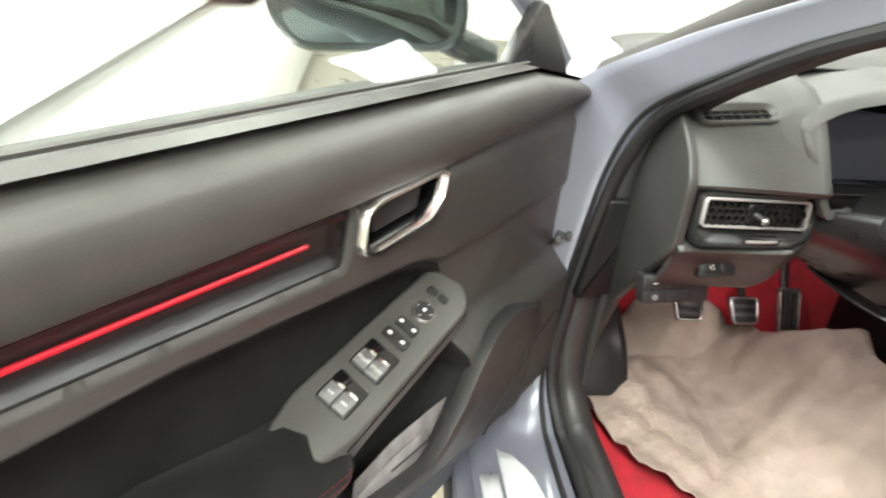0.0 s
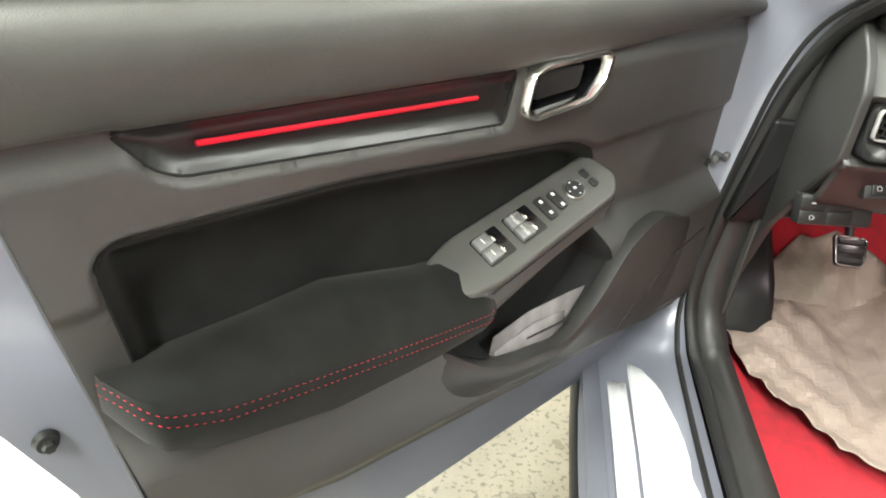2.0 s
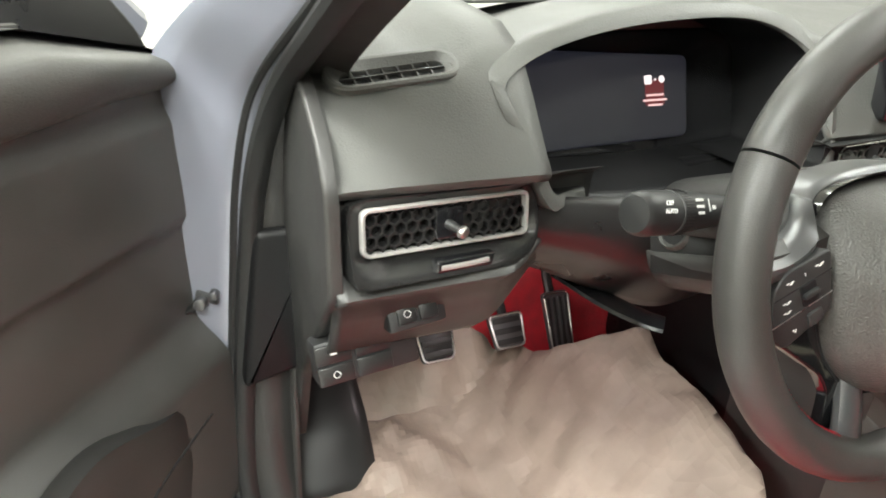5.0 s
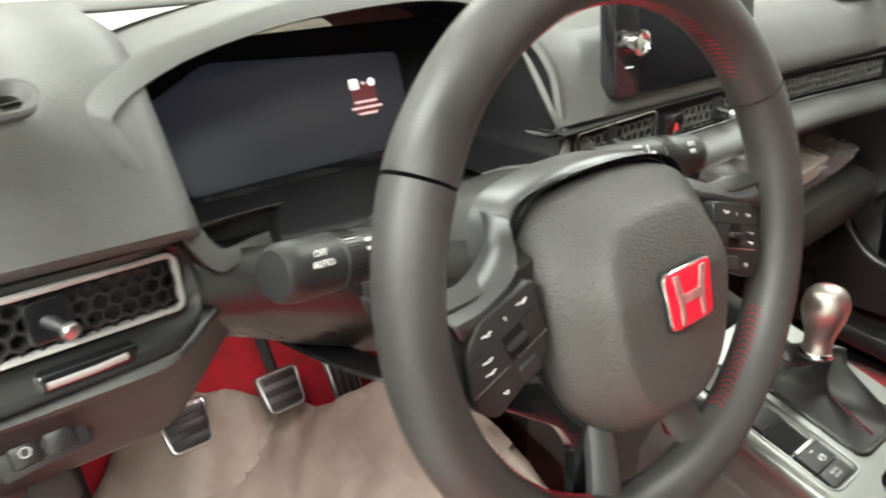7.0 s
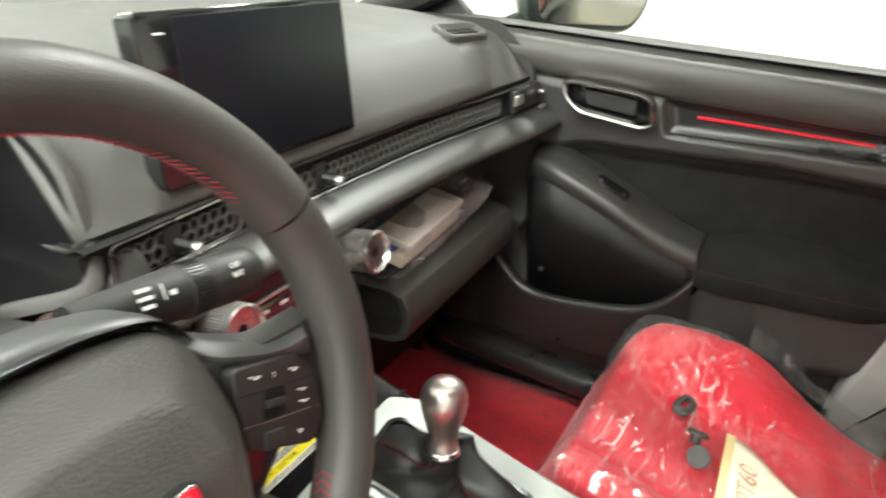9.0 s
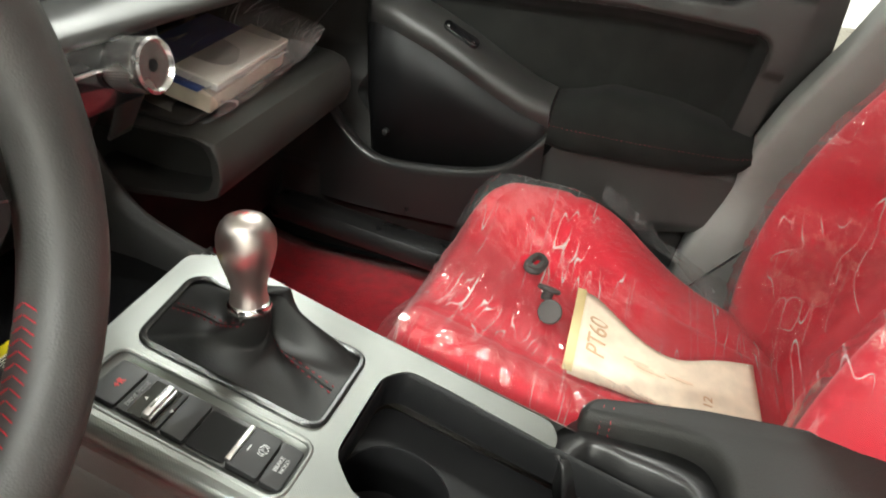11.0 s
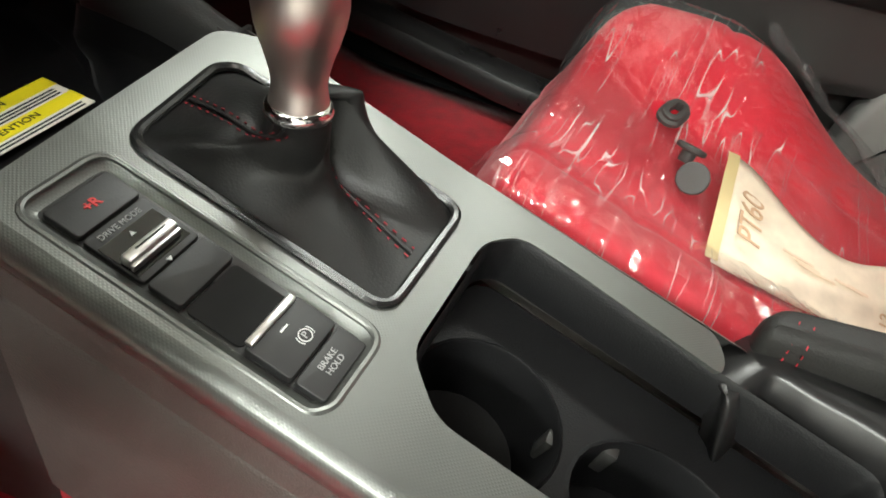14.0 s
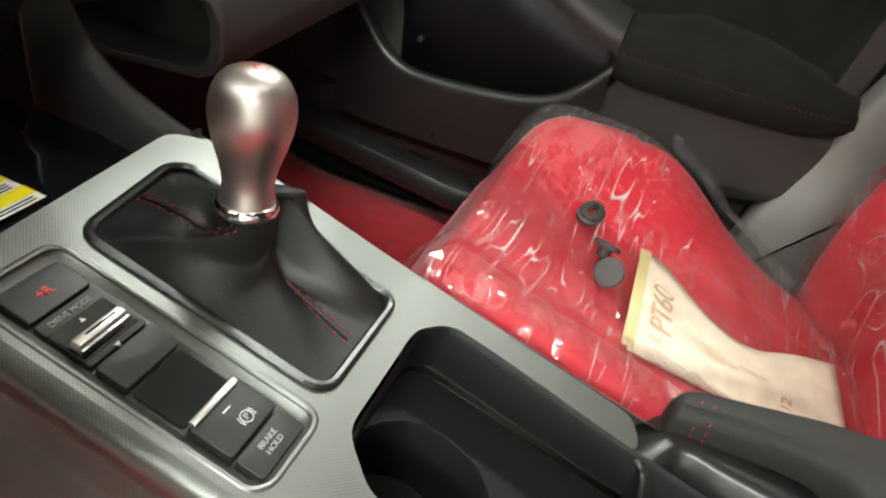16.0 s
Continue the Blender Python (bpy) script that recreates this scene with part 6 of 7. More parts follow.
        for k, (x, y, w, h) in enumerate(((-0.006, 0.006, 0.010, 0.0022), (-0.006, 0.001, 0.010, 0.0022), (-0.006, -0.004, 0.008, 0.0022), (0.006, 0.002, 0.0012, 0.010), (0.012, 0.000, 0.0045, 0.003), (0.036, 0.005, 0.006, 0.0012), (0.036, 0.000, 0.005, 0.0035), (0.036, -0.005, 0.006, 0.0014), (0.030, -0.001, 0.0010, 0.012))):
            box(bm, (x, y, 0.0), (w, h, 0.0003), 0, w1)
        part("stalk_mark", bm, INK, st)
        lettering("OFF", 0.0052, w2 @ pose(0, 0.004, 0.0002), INK, st)
        lettering("INT" if p2.x > -0.3 else "AUTO", 0.0052, w2 @ pose(0, -0.002, 0.0002), INK, st)
    return s


steering_wheel()


# ---- centre console ----
SL = math.radians(15)
CM = basis((0, 0, 0.641), (1, 0, 0), (0, math.cos(SL), math.sin(SL)), (0, -math.sin(SL), math.cos(SL)))


def console():
    c = thing("centre_console", "centre console with textured silver plate, switch row and cup holders", "centre console", (0, 0, 0.33))
    outer = rounded([(-0.104, 0.138), (0.068, 0.148), (0.088, 0.120), (0.082, -0.02), (0.080, -0.19), (0.066, -0.198), (0.054, -0.198), (0.060, -0.10), (0.060, -0.066), (0.040, -0.050), (-0.045, -0.050), (-0.068, -0.075), (-0.070, -0.16), (-0.070, -0.30), (-0.104, -0.30)], 0.010, 4)
    bootH = rounded([(-0.034, 0.118), (0.040, 0.126), (0.050, 0.118), (0.050, -0.030), (-0.034, -0.030)], 0.012, 5)
    swH = rounded([(-0.098, 0.122), (-0.046, 0.122), (-0.046, -0.036), (-0.090, -0.036), (-0.098, -0.030)], 0.012, 5)
    bm = bmesh.new()
    holed(bm, outer, [bootH, swH], -0.004, 0.0, CM)
    pl = part("silver_plate", bm, PLATE, c, "textured satin silver console plate", sharp=30)
    # rounded shoulder down the driver's side, flank in silver and dark
    bm = bmesh.new()
    ys = np.linspace(0.138, -0.30, 30)
    skin(bm, [[CM @ Vector((x, y, z)) for y in ys] for x, z in ((-0.104, 0.0), (-0.1085, -0.0012), (-0.1115, -0.004), (-0.1125, -0.009), (-0.1125, -0.016), (-0.110, -0.018))], closed_ring=False)
    part("plate_shoulder", bm, PLATE, c, sharp=60)
    bm = bmesh.new()
    skin(bm, [[CM @ Vector((x, y, z)) for y in ys] for x, z in ((0.082, -0.0005), (0.086, -0.003), (0.088, -0.010), (0.087, -0.02))], closed_ring=False)
    part("plate_edge", bm, PLATE, c, sharp=60)
    # raised bead round the switch well, and rims
    for poly, r, mt, nm, dz in ((swH, 0.0022, PLATE, "switch_rim", -0.001), (shrink(bootH, -0.0008), 0.0031, GLOSSTRIM, "boot_frame", 0.0006)):
        bm = bmesh.new()
        sweep(bm, [CM @ Vector((x, y, dz)) for x, y in poly], r, r * 0.8, 8, closed=True)
        part(nm, bm, mt, c)
    # sunken switch tray
    bm = bmesh.new()
    q = shrink(swH, 0.0065)
    skin(bm, [[CM @ Vector((x, y, z)) for x, y in p] for p, z in ((swH, 0.0), (shrink(swH, 0.002), -0.0025), (q, -0.0045))])
    part("well_wall", bm, PLATE, c)
    bm = bmesh.new()
    slab(bm, q, -0.02, -0.0045, 0, CM)
    part("switch_base", bm, TRIM, c)

    def key(name, x0, x1, y0, y1, h=0.0, mat=BUTTON):
        bm = bmesh.new()
        slab(bm, rounded([(x0, y0), (x1, y0), (x1, y1), (x0, y1)], 0.0026), -0.008, h, 0.0007, CM)
        return part(name, bm, mat, c)
    k = key("sport_mode_key", -0.0905, -0.0545, 0.0925, 0.1125, -0.0012)
    lettering("+R", 0.0068, CM @ pose(-0.0735, 0.1020, -0.0010), REDINK, k, bold=0.0002)
    k = key("drive_mode_switch", -0.0905, -0.0550, 0.0590, 0.0915, -0.0022)
    lettering("DRIVE MODE", 0.0041, CM @ pose(-0.0735, 0.0868, -0.0019), DIMINK, k)
    bm = bmesh.new()
    slab(bm, [(-0.0895, 0.0625), (-0.0575, 0.0625), (-0.0575, 0.0835), (-0.0895, 0.0835)], -0.01, -0.0018, 0, CM)
    part("switch_hollow", bm, GLOSS, k)
    bm = bmesh.new()
    box(bm, (-0.0745, 0.0700, 0.001), (0.029, 0.0058, 0.006), 0.0012, CM)
    box(bm, (-0.0745, 0.0662, -0.0005), (0.029, 0.002, 0.005), 0.0005, CM)
    t = part("toggle", bm, SATIN, k, "bright metal drive mode toggle")
    bm = bmesh.new()
    box(bm, (-0.0735, 0.0705, 0.0041), (0.018, 0.0009, 0.0003), 0, CM)
    part("toggle_slot", bm, DARK, t)
    bm = bmesh.new()
    for y, s in ((0.0788, 1), (0.0605, -1)):
        slab(bm, [(-0.0755, y), (-0.0725, y), (-0.074, y + 0.0025 * s)], -0.0016, -0.0013, 0, CM)
    part("arrow_mark", bm, INK, k)
    key("blank_key", -0.0905, -0.0550, 0.0400, 0.0578, -0.0012)
    # shallow slab; black colour gives it the shade of a deep hole
    bm = bmesh.new()
    slab(bm, rounded([(-0.0895, 0.010), (-0.0565, 0.010), (-0.0565, 0.0385), (-0.0895, 0.0385)], 0.003), -0.008, -0.0035, 0, CM)
    part("brake_hollow_shade", bm, DARK, c)
    k = key("parking_brake_switch", -0.0905, -0.0550, -0.0155, 0.0085, 0.0002)
    bm = bmesh.new()
    box(bm, (-0.073, 0.0075, 0.0012), (0.032, 0.0042, 0.0024), 0.0008, CM)
    part("switch_edge", bm, SATIN, k, "pale metal switch edge")
    lettering("P", 0.0050, CM @ pose(-0.0695, -0.0080, 0.0004), DIMINK, k)
    bm = bmesh.new()
    ring_mark(bm, CM @ pose(-0.0695, -0.0080, 0.0003), 0.0033, 0.0004)
    for sx in (-1, 1):
        sweep(bm, [CM @ Vector((-0.0695 + sx * 0.0044 * math.cos(a), -0.008 + 0.0044 * math.sin(a), 0.0004)) for a in np.linspace(-0.6, 0.6, 6)], 0.00022, n=4)
    box(bm, (-0.0725, 0.0010, 0.0004), (0.005, 0.0009, 0.0002), 0, CM)
    part("switch_mark", bm, INK, k)
    k = key("brake_hold_key", -0.0900, -0.0550, -0.0322, -0.0166, -0.0010)
    lettering("BRAKE\nHOLD", 0.0042, CM @ pose(-0.0725, -0.0240, -0.0008), DIMINK, k)
    # cup holder well
    cw = rounded([(-0.067, -0.060), (-0.045, -0.052), (0.045, -0.052), (0.060, -0.066), (0.056, -0.198), (0.055, -0.30), (-0.069, -0.30), (-0.069, -0.10)], 0.012, 4)
    bm = bmesh.new()
    skin(bm, [[CM @ Vector((x, y, z)) for x, y in p] for p, z in ((cw, -0.001), (shrink(cw, 0.003), -0.005), (shrink(cw, 0.004), -0.035))])
    part("well_side", bm, WELL, c)
    bm = bmesh.new()
    step = rounded([(-0.066, -0.055), (0.056, -0.055), (0.053, -0.30), (-0.066, -0.30)], 0.02, 4)
    h1 = [(-0.022 + 0.042 * math.cos(a), -0.099 + 0.043 * math.sin(a)) for a in np.linspace(0, 2 * math.pi, 28, endpoint=False)]
    h2 = [(-0.022 + 0.042 * math.cos(a), -0.208 + 0.055 * math.sin(a)) for a in np.linspace(0, 2 * math.pi, 28, endpoint=False)]
    holed(bm, step, [h1, h2], -0.047, -0.044, CM)
    part("cup_tray", bm, WELL, c)
    for h in (h1, h2):
        bm = bmesh.new()
        skin(bm, [[CM @ Vector((x, y, z)) for x, y in p] for p, z in ((shrink(h, -0.003), -0.0440), (shrink(h, -0.001), -0.0425), (h, -0.044), (shrink(h, 0.004), -0.095), (shrink(h, 0.02), -0.097))], caps=False)
        vs = [bm.verts.new(CM @ Vector((x, y, -0.097))) for x, y in shrink(h, 0.012)]
        bm.faces.new(vs)
        part("cup_hole", bm, WELL, c)
    for x, y in ((-0.006, -0.140), (0.010, -0.172), (-0.058, -0.15)):
        bm = bmesh.new()
        box(bm, (x, y, -0.060), (0.012, 0.010, 0.022), 0.003, CM @ pose(0, 0, 0, 0, 0, 0))
        part("cup_finger", bm, HARD, c)
    # moulded rear wall of the well, stepping in beside the plate's arm and rounding the armrest
    rim = catmull([(0.061, -0.187, 0.586), (0.056, -0.193, 0.584), (0.048, -0.199, 0.581), (0.062, -0.208, 0.585), (0.074, -0.219, 0.588), (0.071, -0.245, 0.586), (0.067, -0.275, 0.584), (0.058, -0.297, 0.582), (0.035, -0.303, 0.580), (-0.02, -0.303, 0.578), (-0.069, -0.303, 0.576)], 6)
    cen = Vector((-0.005, -0.24, 0.0))

    def inset(p, d, z):
        q = Vector((cen.x - p.x, cen.y - p.y, 0)).normalized()
        return p + q * d + Vector((0, 0, z))
    bm = bmesh.new()
    skin(bm, [[inset(p, -0.030, -0.002) for p in rim], [inset(p, -0.004, 0.001) for p in rim], rim, [inset(p, 0.0025, -0.003) for p in rim], [inset(p, 0.006, -0.012) for p in rim], [inset(p, 0.016, -0.045) for p in rim]], closed_ring=False)
    part("rear_wall", bm, TRIM, c, "moulded black rear wall of the cup well", sharp=60, solid=0.002)
    # sides down to the floor
    for x0, nm in ((-0.110, "side_left"), (0.088, "side_right")):
        bm = bmesh.new()
        s = 1 if x0 > 0 else -1
        rows = []
        for dz, dx in ((-0.016, 0.0), (-0.035, -0.004), (-0.038, -0.010), (-0.066, -0.006), (-0.069, -0.010), (-0.074, -0.006), (-0.12, -0.004), (-0.255, 0.006), (-0.259, 0.002), (-0.36, 0.02)):
            rows.append([Vector((x0 + s * dx, y, max(0.33, 0.641 + y * math.tan(SL) + dz))) for y in np.linspace(0.16, -0.55, 20)])
        skin(bm, rows[:8], closed_ring=False)
        part(nm, bm, SIDEPAD, c, "soft dark grey console side", sharp=40)
        bm = bmesh.new()
        skin(bm, rows[7:], closed_ring=False)
        part("carpet_skirt", bm, CARPET, c, "red carpet skirt", sharp=40)
    # front tray under the climate panel
    bm = bmesh.new()
    sheet(bm, lambda u, v: (-0.095 + 0.19 * u, 0.136 + 0.204 * v, 0.634 + 0.010 * v), 4, 6)
    part("front_tray", bm, GLOSS, c, "gloss dark storage tray", solid=0.004)
    bm = bmesh.new()
    sheet(bm, lambda u, v: (-0.095 + 0.19 * u, 0.136 + 0.006 * u, 0.628 + 0.044 * v), 4, 3)
    sheet(bm, lambda u, v: (-0.095 + 0.19 * u, 0.345 - 0.12 * v, 0.630 + 0.17 * v), 4, 6)
    part("tray_wall", bm, TRIM, c, solid=0.003)
    for sx in (-1, 1):
        bm = bmesh.new()
        top = catmull([(sx * 0.100, 0.140, 0.662), (sx * 0.106, 0.175, 0.667), (sx * 0.113, 0.222, 0.681), (sx * 0.118, 0.254, 0.707), (sx * 0.122, 0.279, 0.745), (sx * 0.125, 0.293, 0.79), (sx * 0.127, 0.298, 0.83)], 6)
        low = [Vector((p.x * 1.02, p.y + 0.02, 0.33)) for p in top]
        inn = [p + Vector((-sx * 0.018, 0.004, -0.004)) for p in top]
        inl = [Vector((p.x, p.y, 0.63)) for p in inn]
        skin(bm, [low, [p.lerp(q, 0.05) + Vector((sx * 0.004, 0, 0)) for p, q in zip(top, low)], top, [p + Vector((-sx * 0.009, 0, 0.004)) for p in top], inn, inl], closed_ring=False)
        part("stack_flank", bm, HARD, c, sharp=70)
    # near-black sheet running forward under the dash on the driver's side, hiding red carpet
    bm = bmesh.new()
    sheet(bm, lambda u, v: (-0.124 + 0.008 * math.sin(math.pi * v) * u, 0.31 + 0.30 * u, 0.34 + 0.42 * v), 8, 8)
    part("side_cover", bm, WELL, c, solid=0.004)
    # label
    lm = basis((-0.038, 0.209, 0.6420), Vector((1, 0.0, 0)), Vector((0, 1, 0.03)).normalized(), Vector((0, -0.03, 1)).normalized())
    lab = thing("warning_label", "yellow and white printed caution label stuck on the tray", "label", (-0.038, 0.209, 0.642))
    bm = bmesh.new()
    box(bm, (0, 0, 0), (0.100, 0.040, 0.0006), 0, lm)
    part("label_sheet", bm, WHITEP, lab)
    for y, w in ((0.0145, "CAUTION"), (-0.0070, "ATTENTION")):
        bm = bmesh.new()
        box(bm, (0, y, 0.0005), (0.100, 0.0105, 0.0004), 0, lm)
        f = part("label_band", bm, YELLOW, lab)
        lettering(w, 0.0068, lm @ pose(0.004, y, 0.0008), RUBBER, f)
        bm = bmesh.new()
        slab(bm, [(-0.034, y - 0.003), (-0.027, y - 0.003), (-0.0305, y + 0.004)], 0.0006, 0.0009, 0, lm)
        part("label_triangle", bm, RUBBER, f)
    for y in (0.0062, 0.0035, 0.0008, -0.0150, -0.0178):
        bm = bmesh.new()
        box(bm, (0, y, 0.0005), (0.090, 0.0012, 0.0003), 0, lm)
        part("label_line", bm, RUBBER, lab)
    return c


PLATE = material("textured_silver", (0.155, 0.161, 0.151), 0.36, 0.7, vary=0.04)


def knit_plate():
    """Fine woven relief of small lozenges on the silver plate."""
    nt = PLATE.node_tree
    b = nt.nodes["Principled BSDF"]
    tc = nt.nodes.new("ShaderNodeTexCoord")
    mp = nt.nodes.new("ShaderNodeMapping")
    mp.inputs["Rotation"].default_value = (0, 0, radians(45))
    nt.links.new(tc.outputs["Object"], mp.inputs["Vector"])
    w = []
    for d in ("X", "Y"):
        q = nt.nodes.new("ShaderNodeTexWave")
        q.bands_direction = d
        q.inputs["Scale"].default_value = 210
        nt.links.new(mp.outputs["Vector"], q.inputs["Vector"])
        w.append(q)
    mul = nt.nodes.new("ShaderNodeMath")
    mul.operation = "MULTIPLY"
    nt.links.new(w[0].outputs["Fac"], mul.inputs[0])
    nt.links.new(w[1].outputs["Fac"], mul.inputs[1])
    bump = nt.nodes.new("ShaderNodeBump")
    bump.inputs["Strength"].default_value = 0.20
    bump.inputs["Distance"].default_value = 0.0003
    nt.links.new(mul.outputs[0], bump.inputs["Height"])
    nt.links.new(bump.outputs["Normal"], b.inputs["Normal"])


knit_plate()
console()


def armrest():
    a = thing("console_armrest", "padded black armrest lid with red stitching on the console", "armrest", (0.03, -0.4, 0.58))
    bm = bmesh.new()
    lid = rounded([(0.083, -0.205), (0.098, -0.202), (0.113, -0.213), (0.132, -0.30), (0.152, -0.45), (0.165, -0.60), (-0.075, -0.60), (-0.075, -0.320), (0.062, -0.320), (0.086, -0.308), (0.092, -0.286)], 0.014, 6)
    rings = []
    for d, z in ((0.004, 0.556), (0.0, 0.574), (0.0, 0.590), (0.0008, 0.598), (0.0028, 0.6030), (0.0058, 0.6058), (0.0095, 0.607)):
        rings.append([Vector((x, y, z + 0.03 * min(0.0, y + 0.30))) for x, y in shrink(lid, d)])
    skin(bm, rings, True, False, True)
    bmesh.ops.triangulate(bm, faces=[f for f in bm.faces if len(f.verts) > 4], ngon_method="EAR_CLIP")
    part("lid", bm, ARMPAD, a, sharp=30)
    bm = bmesh.new()
    for y in (-0.221, -0.229):
        stitches(bm, [(0.0842, y, 0.588), (0.0850, y, 0.5965), (0.0885, y, 0.6035), (0.0945, y, 0.6066), (0.104, y - 0.001, 0.6076)], 0.0030, 0.0018, 0.0005)
    part("stitching", bm, THREAD, a, "red stitching")


armrest()


def shifter():
    s = thing("gear_shifter", "brushed metal gear knob on a black leather boot with red stitching", "gear lever", (0.0, 0.045, 0.65))
    K = Vector((0.004, 0.043, 0.697))
    ax = Vector((0.10, 0.02, 1)).normalized()
    km = Matrix.Translation(K) @ ax.to_track_quat("Z", "Y").to_matrix().to_4x4()
    bm = bmesh.new()
    lathe(bm, [(0.0142, 0.002), (0.0142, 0.004), (0.0133, 0.008), (0.0129, 0.012), (0.0133, 0.017), (0.0150, 0.024), (0.0177, 0.032), (0.0199, 0.040), (0.0211, 0.048), (0.0209, 0.0545), (0.0196, 0.0600), (0.0174, 0.0645), (0.0140, 0.0683), (0.0095, 0.0706), (0.005, 0.0717), (0.0, 0.0720)], km, 48)
    part("knob", bm, KNOBM, s, "brushed metal teardrop gear knob", sharp=80)
    bm = bmesh.new()
    lathe(bm, [(0.0148, -0.004), (0.0160, -0.0035), (0.0166, -0.002), (0.0166, 0.0), (0.0160, 0.0018), (0.0150, 0.0027), (0.0138, 0.0030)], km, 48)
    part("knob_ring", bm, CHROME, s)
    # shift pattern
    bm = bmesh.new()

    def on(x, y):
        r = math.hypot(x, y)
        return km @ Vector((x, y, 0.0722 - 0.0832 * 0.28 * (r / 0.0135) ** 2 * 0.17))
    for x in (-0.006, -0.0005, 0.005):
        sweep(bm, [on(x, 0.0045), on(x, 0.0), on(x, -0.0045)], 0.00028, n=4)
    sweep(bm, [on(-0.006, 0), on(0.0, 0), on(0.008, 0)], 0.00028, n=4)
    sweep(bm, [on(0.008, 0), on(0.008, -0.004)], 0.00028, n=4)
    part("shift_pattern", bm, REDINK, s)
    for ch, x, y in (("1", -0.0085, 0.0065), ("2", -0.0065, -0.007), ("3", -0.0005, 0.0075), ("4", -0.0005, -0.008), ("5", 0.0055, 0.0068), ("6", 0.0055, -0.0072)):
        p = on(x, y)
        lettering(ch, 0.0045, km @ Matrix.Translation((x, y, 0.0716 - 0.004 * (math.hypot(x, y) / 0.0135) ** 2)) @ pose(0, 0, 0, -y * 2200, x * 2200, 0), REDINK, s)
    # boot: loft from rectangular frame to the ring
    bm = bmesh.new()
    base = rounded([(-0.0335, 0.1195), (0.0400, 0.1255), (0.0495, 0.1175), (0.0495, -0.0295), (-0.0335, -0.0295)], 0.012, 5)
    loop, base = [Vector(p) for p in base], []
    for p, q in zip(loop, loop[1:] + loop[:1]):
        k = max(1, int((q - p).length / 0.006))
        base += [tuple(p.lerp(q, j / k)) for j in range(k)]
    n = len(base)
    rings = []
    for t in np.linspace(0, 1, 26):
        ring = []
        for i, (x, y) in enumerate(base):
            p = CM @ Vector((x, y, -0.002))
            cx, cy = 0.008, 0.045
            a = math.atan2(y - cy, x - cx)
            q = km @ Vector((0.0155 * math.cos(a), 0.0155 * math.sin(a), -0.003))
            rear = math.exp(-((a + 1.75) / 0.45) ** 2)
            k = 1 - (1 - t) ** (1.9 + 0.7 * rear)
            r = p.lerp(q, k)
            r.z = p.z + (q.z - p.z) * t ** 1.6 + 0.004 * math.sin(math.pi * min(1.0, t * 2.2))
            top = Vector((0.034, min(0.062, max(0.030, p.y)), q.z - 0.001))
            wall = p.lerp(top, t / 0.6) if t < 0.6 else top.lerp(q, (t - 0.6) / 0.4)
            wall.z = max(wall.z, p.z)
            r = r.lerp(wall, sstep(-1.38, -1.12, a) * sstep(1.25, 0.85, a))
            fold = 0.0035 * math.sin(math.pi * t) * math.sin(a * 3 + 2.5 * t + 0.6) + 0.002 * math.sin(math.pi * t) * math.sin(5 * a - 4 * t)
            r += Vector((math.cos(a), math.sin(a), 0.3)) * fold
            ring.append(r)
        rings.append(ring)
    skin(bm, rings)
    part("boot", bm, LEATHER, s, "soft black leather gear boot", sharp=80)

    def seam(i, off):
        out = []
        for t in range(1, 25):
            r = rings[t]
            p = r[i % n]
            q = r[(i + 1) % n]
            side = (q - p).normalized()
            up = (rings[t + 1][i % n] - rings[t - 1][i % n]).normalized()
            nrm = (q - r[(i - 1) % n]).cross(up).normalized()
            cen = sum(r, Vector()) / n
            if nrm.dot(p - cen + Vector((0, 0, 0.01))) < 0:
                nrm = -nrm
            out.append(p + side * off + nrm * 0.0008)
        return out
    ia = min(range(n), key=lambda i: (base[i][0] - 0.003) ** 2 + (base[i][1] + 0.026) ** 2)
    ib = min(range(n), key=lambda i: (base[i][0] - 0.010) ** 2 + (base[i][1] - 0.116) ** 2)
    for i in (ia, ib):
        bm = bmesh.new()
        for off in (-0.0035, 0.0035):
            stitches(bm, seam(i, off), 0.0028, 0.0015, 0.00042)
        part("stitching", bm, DULLTHREAD, s, "dark red boot stitching")
        bm = bmesh.new()
        sweep(bm, seam(i, 0.0), 0.0009, n=6)
        part("boot_seam", bm, RUBBER, s)


shifter()


# ---- passenger seat, wrapped in clear film ----
def cushion_z(x, y):
    t = (x - 0.340) / 0.212
    z = 0.562 + 0.30 * (y - 0.0) * 0.95
    bump = 0.066 * math.exp(-((y + 0.152) / (0.110 if y < -0.152 else 0.165)) ** 2) if t > 0 else 0.030
    z += bump * sstep(0.25, 0.80, abs(t)) - 0.085 * sstep(0.86, 1.12, abs(t))
    z -= 0.10 * sstep(-0.025, 0.045, y + 0.02 * sstep(0.7, 1.0, t)) ** 1.3
    return z


def crumple(x, y, seed):
    """Sharp folds in several directions, each wandering and fading along its length."""
    h = 0.0
    for i, (ang, wave, amp) in enumerate(((0.4, 0.110, 0.012), (1.2, 0.080, 0.010), (2.1, 0.060, 0.009), (2.8, 0.045, 0.010), (0.9, 0.032, 0.009), (1.7, 0.024, 0.008), (2.5, 0.018, 0.006))):
        q = (x * math.cos(ang) + y * math.sin(ang)) / wave + 0.37 * i + seed + 0.45 * noise.noise(Vector((x * 7, y * 7, 2.3 * i + seed)))
        fade = min(1.0, max(0.0, 0.30 + 1.9 * noise.noise(Vector((x * 8 + 5, y * 8, 1.3 * i + seed)))))
        h += amp * fade * (0.5 - abs(q - math.floor(q) - 0.5))
    return h


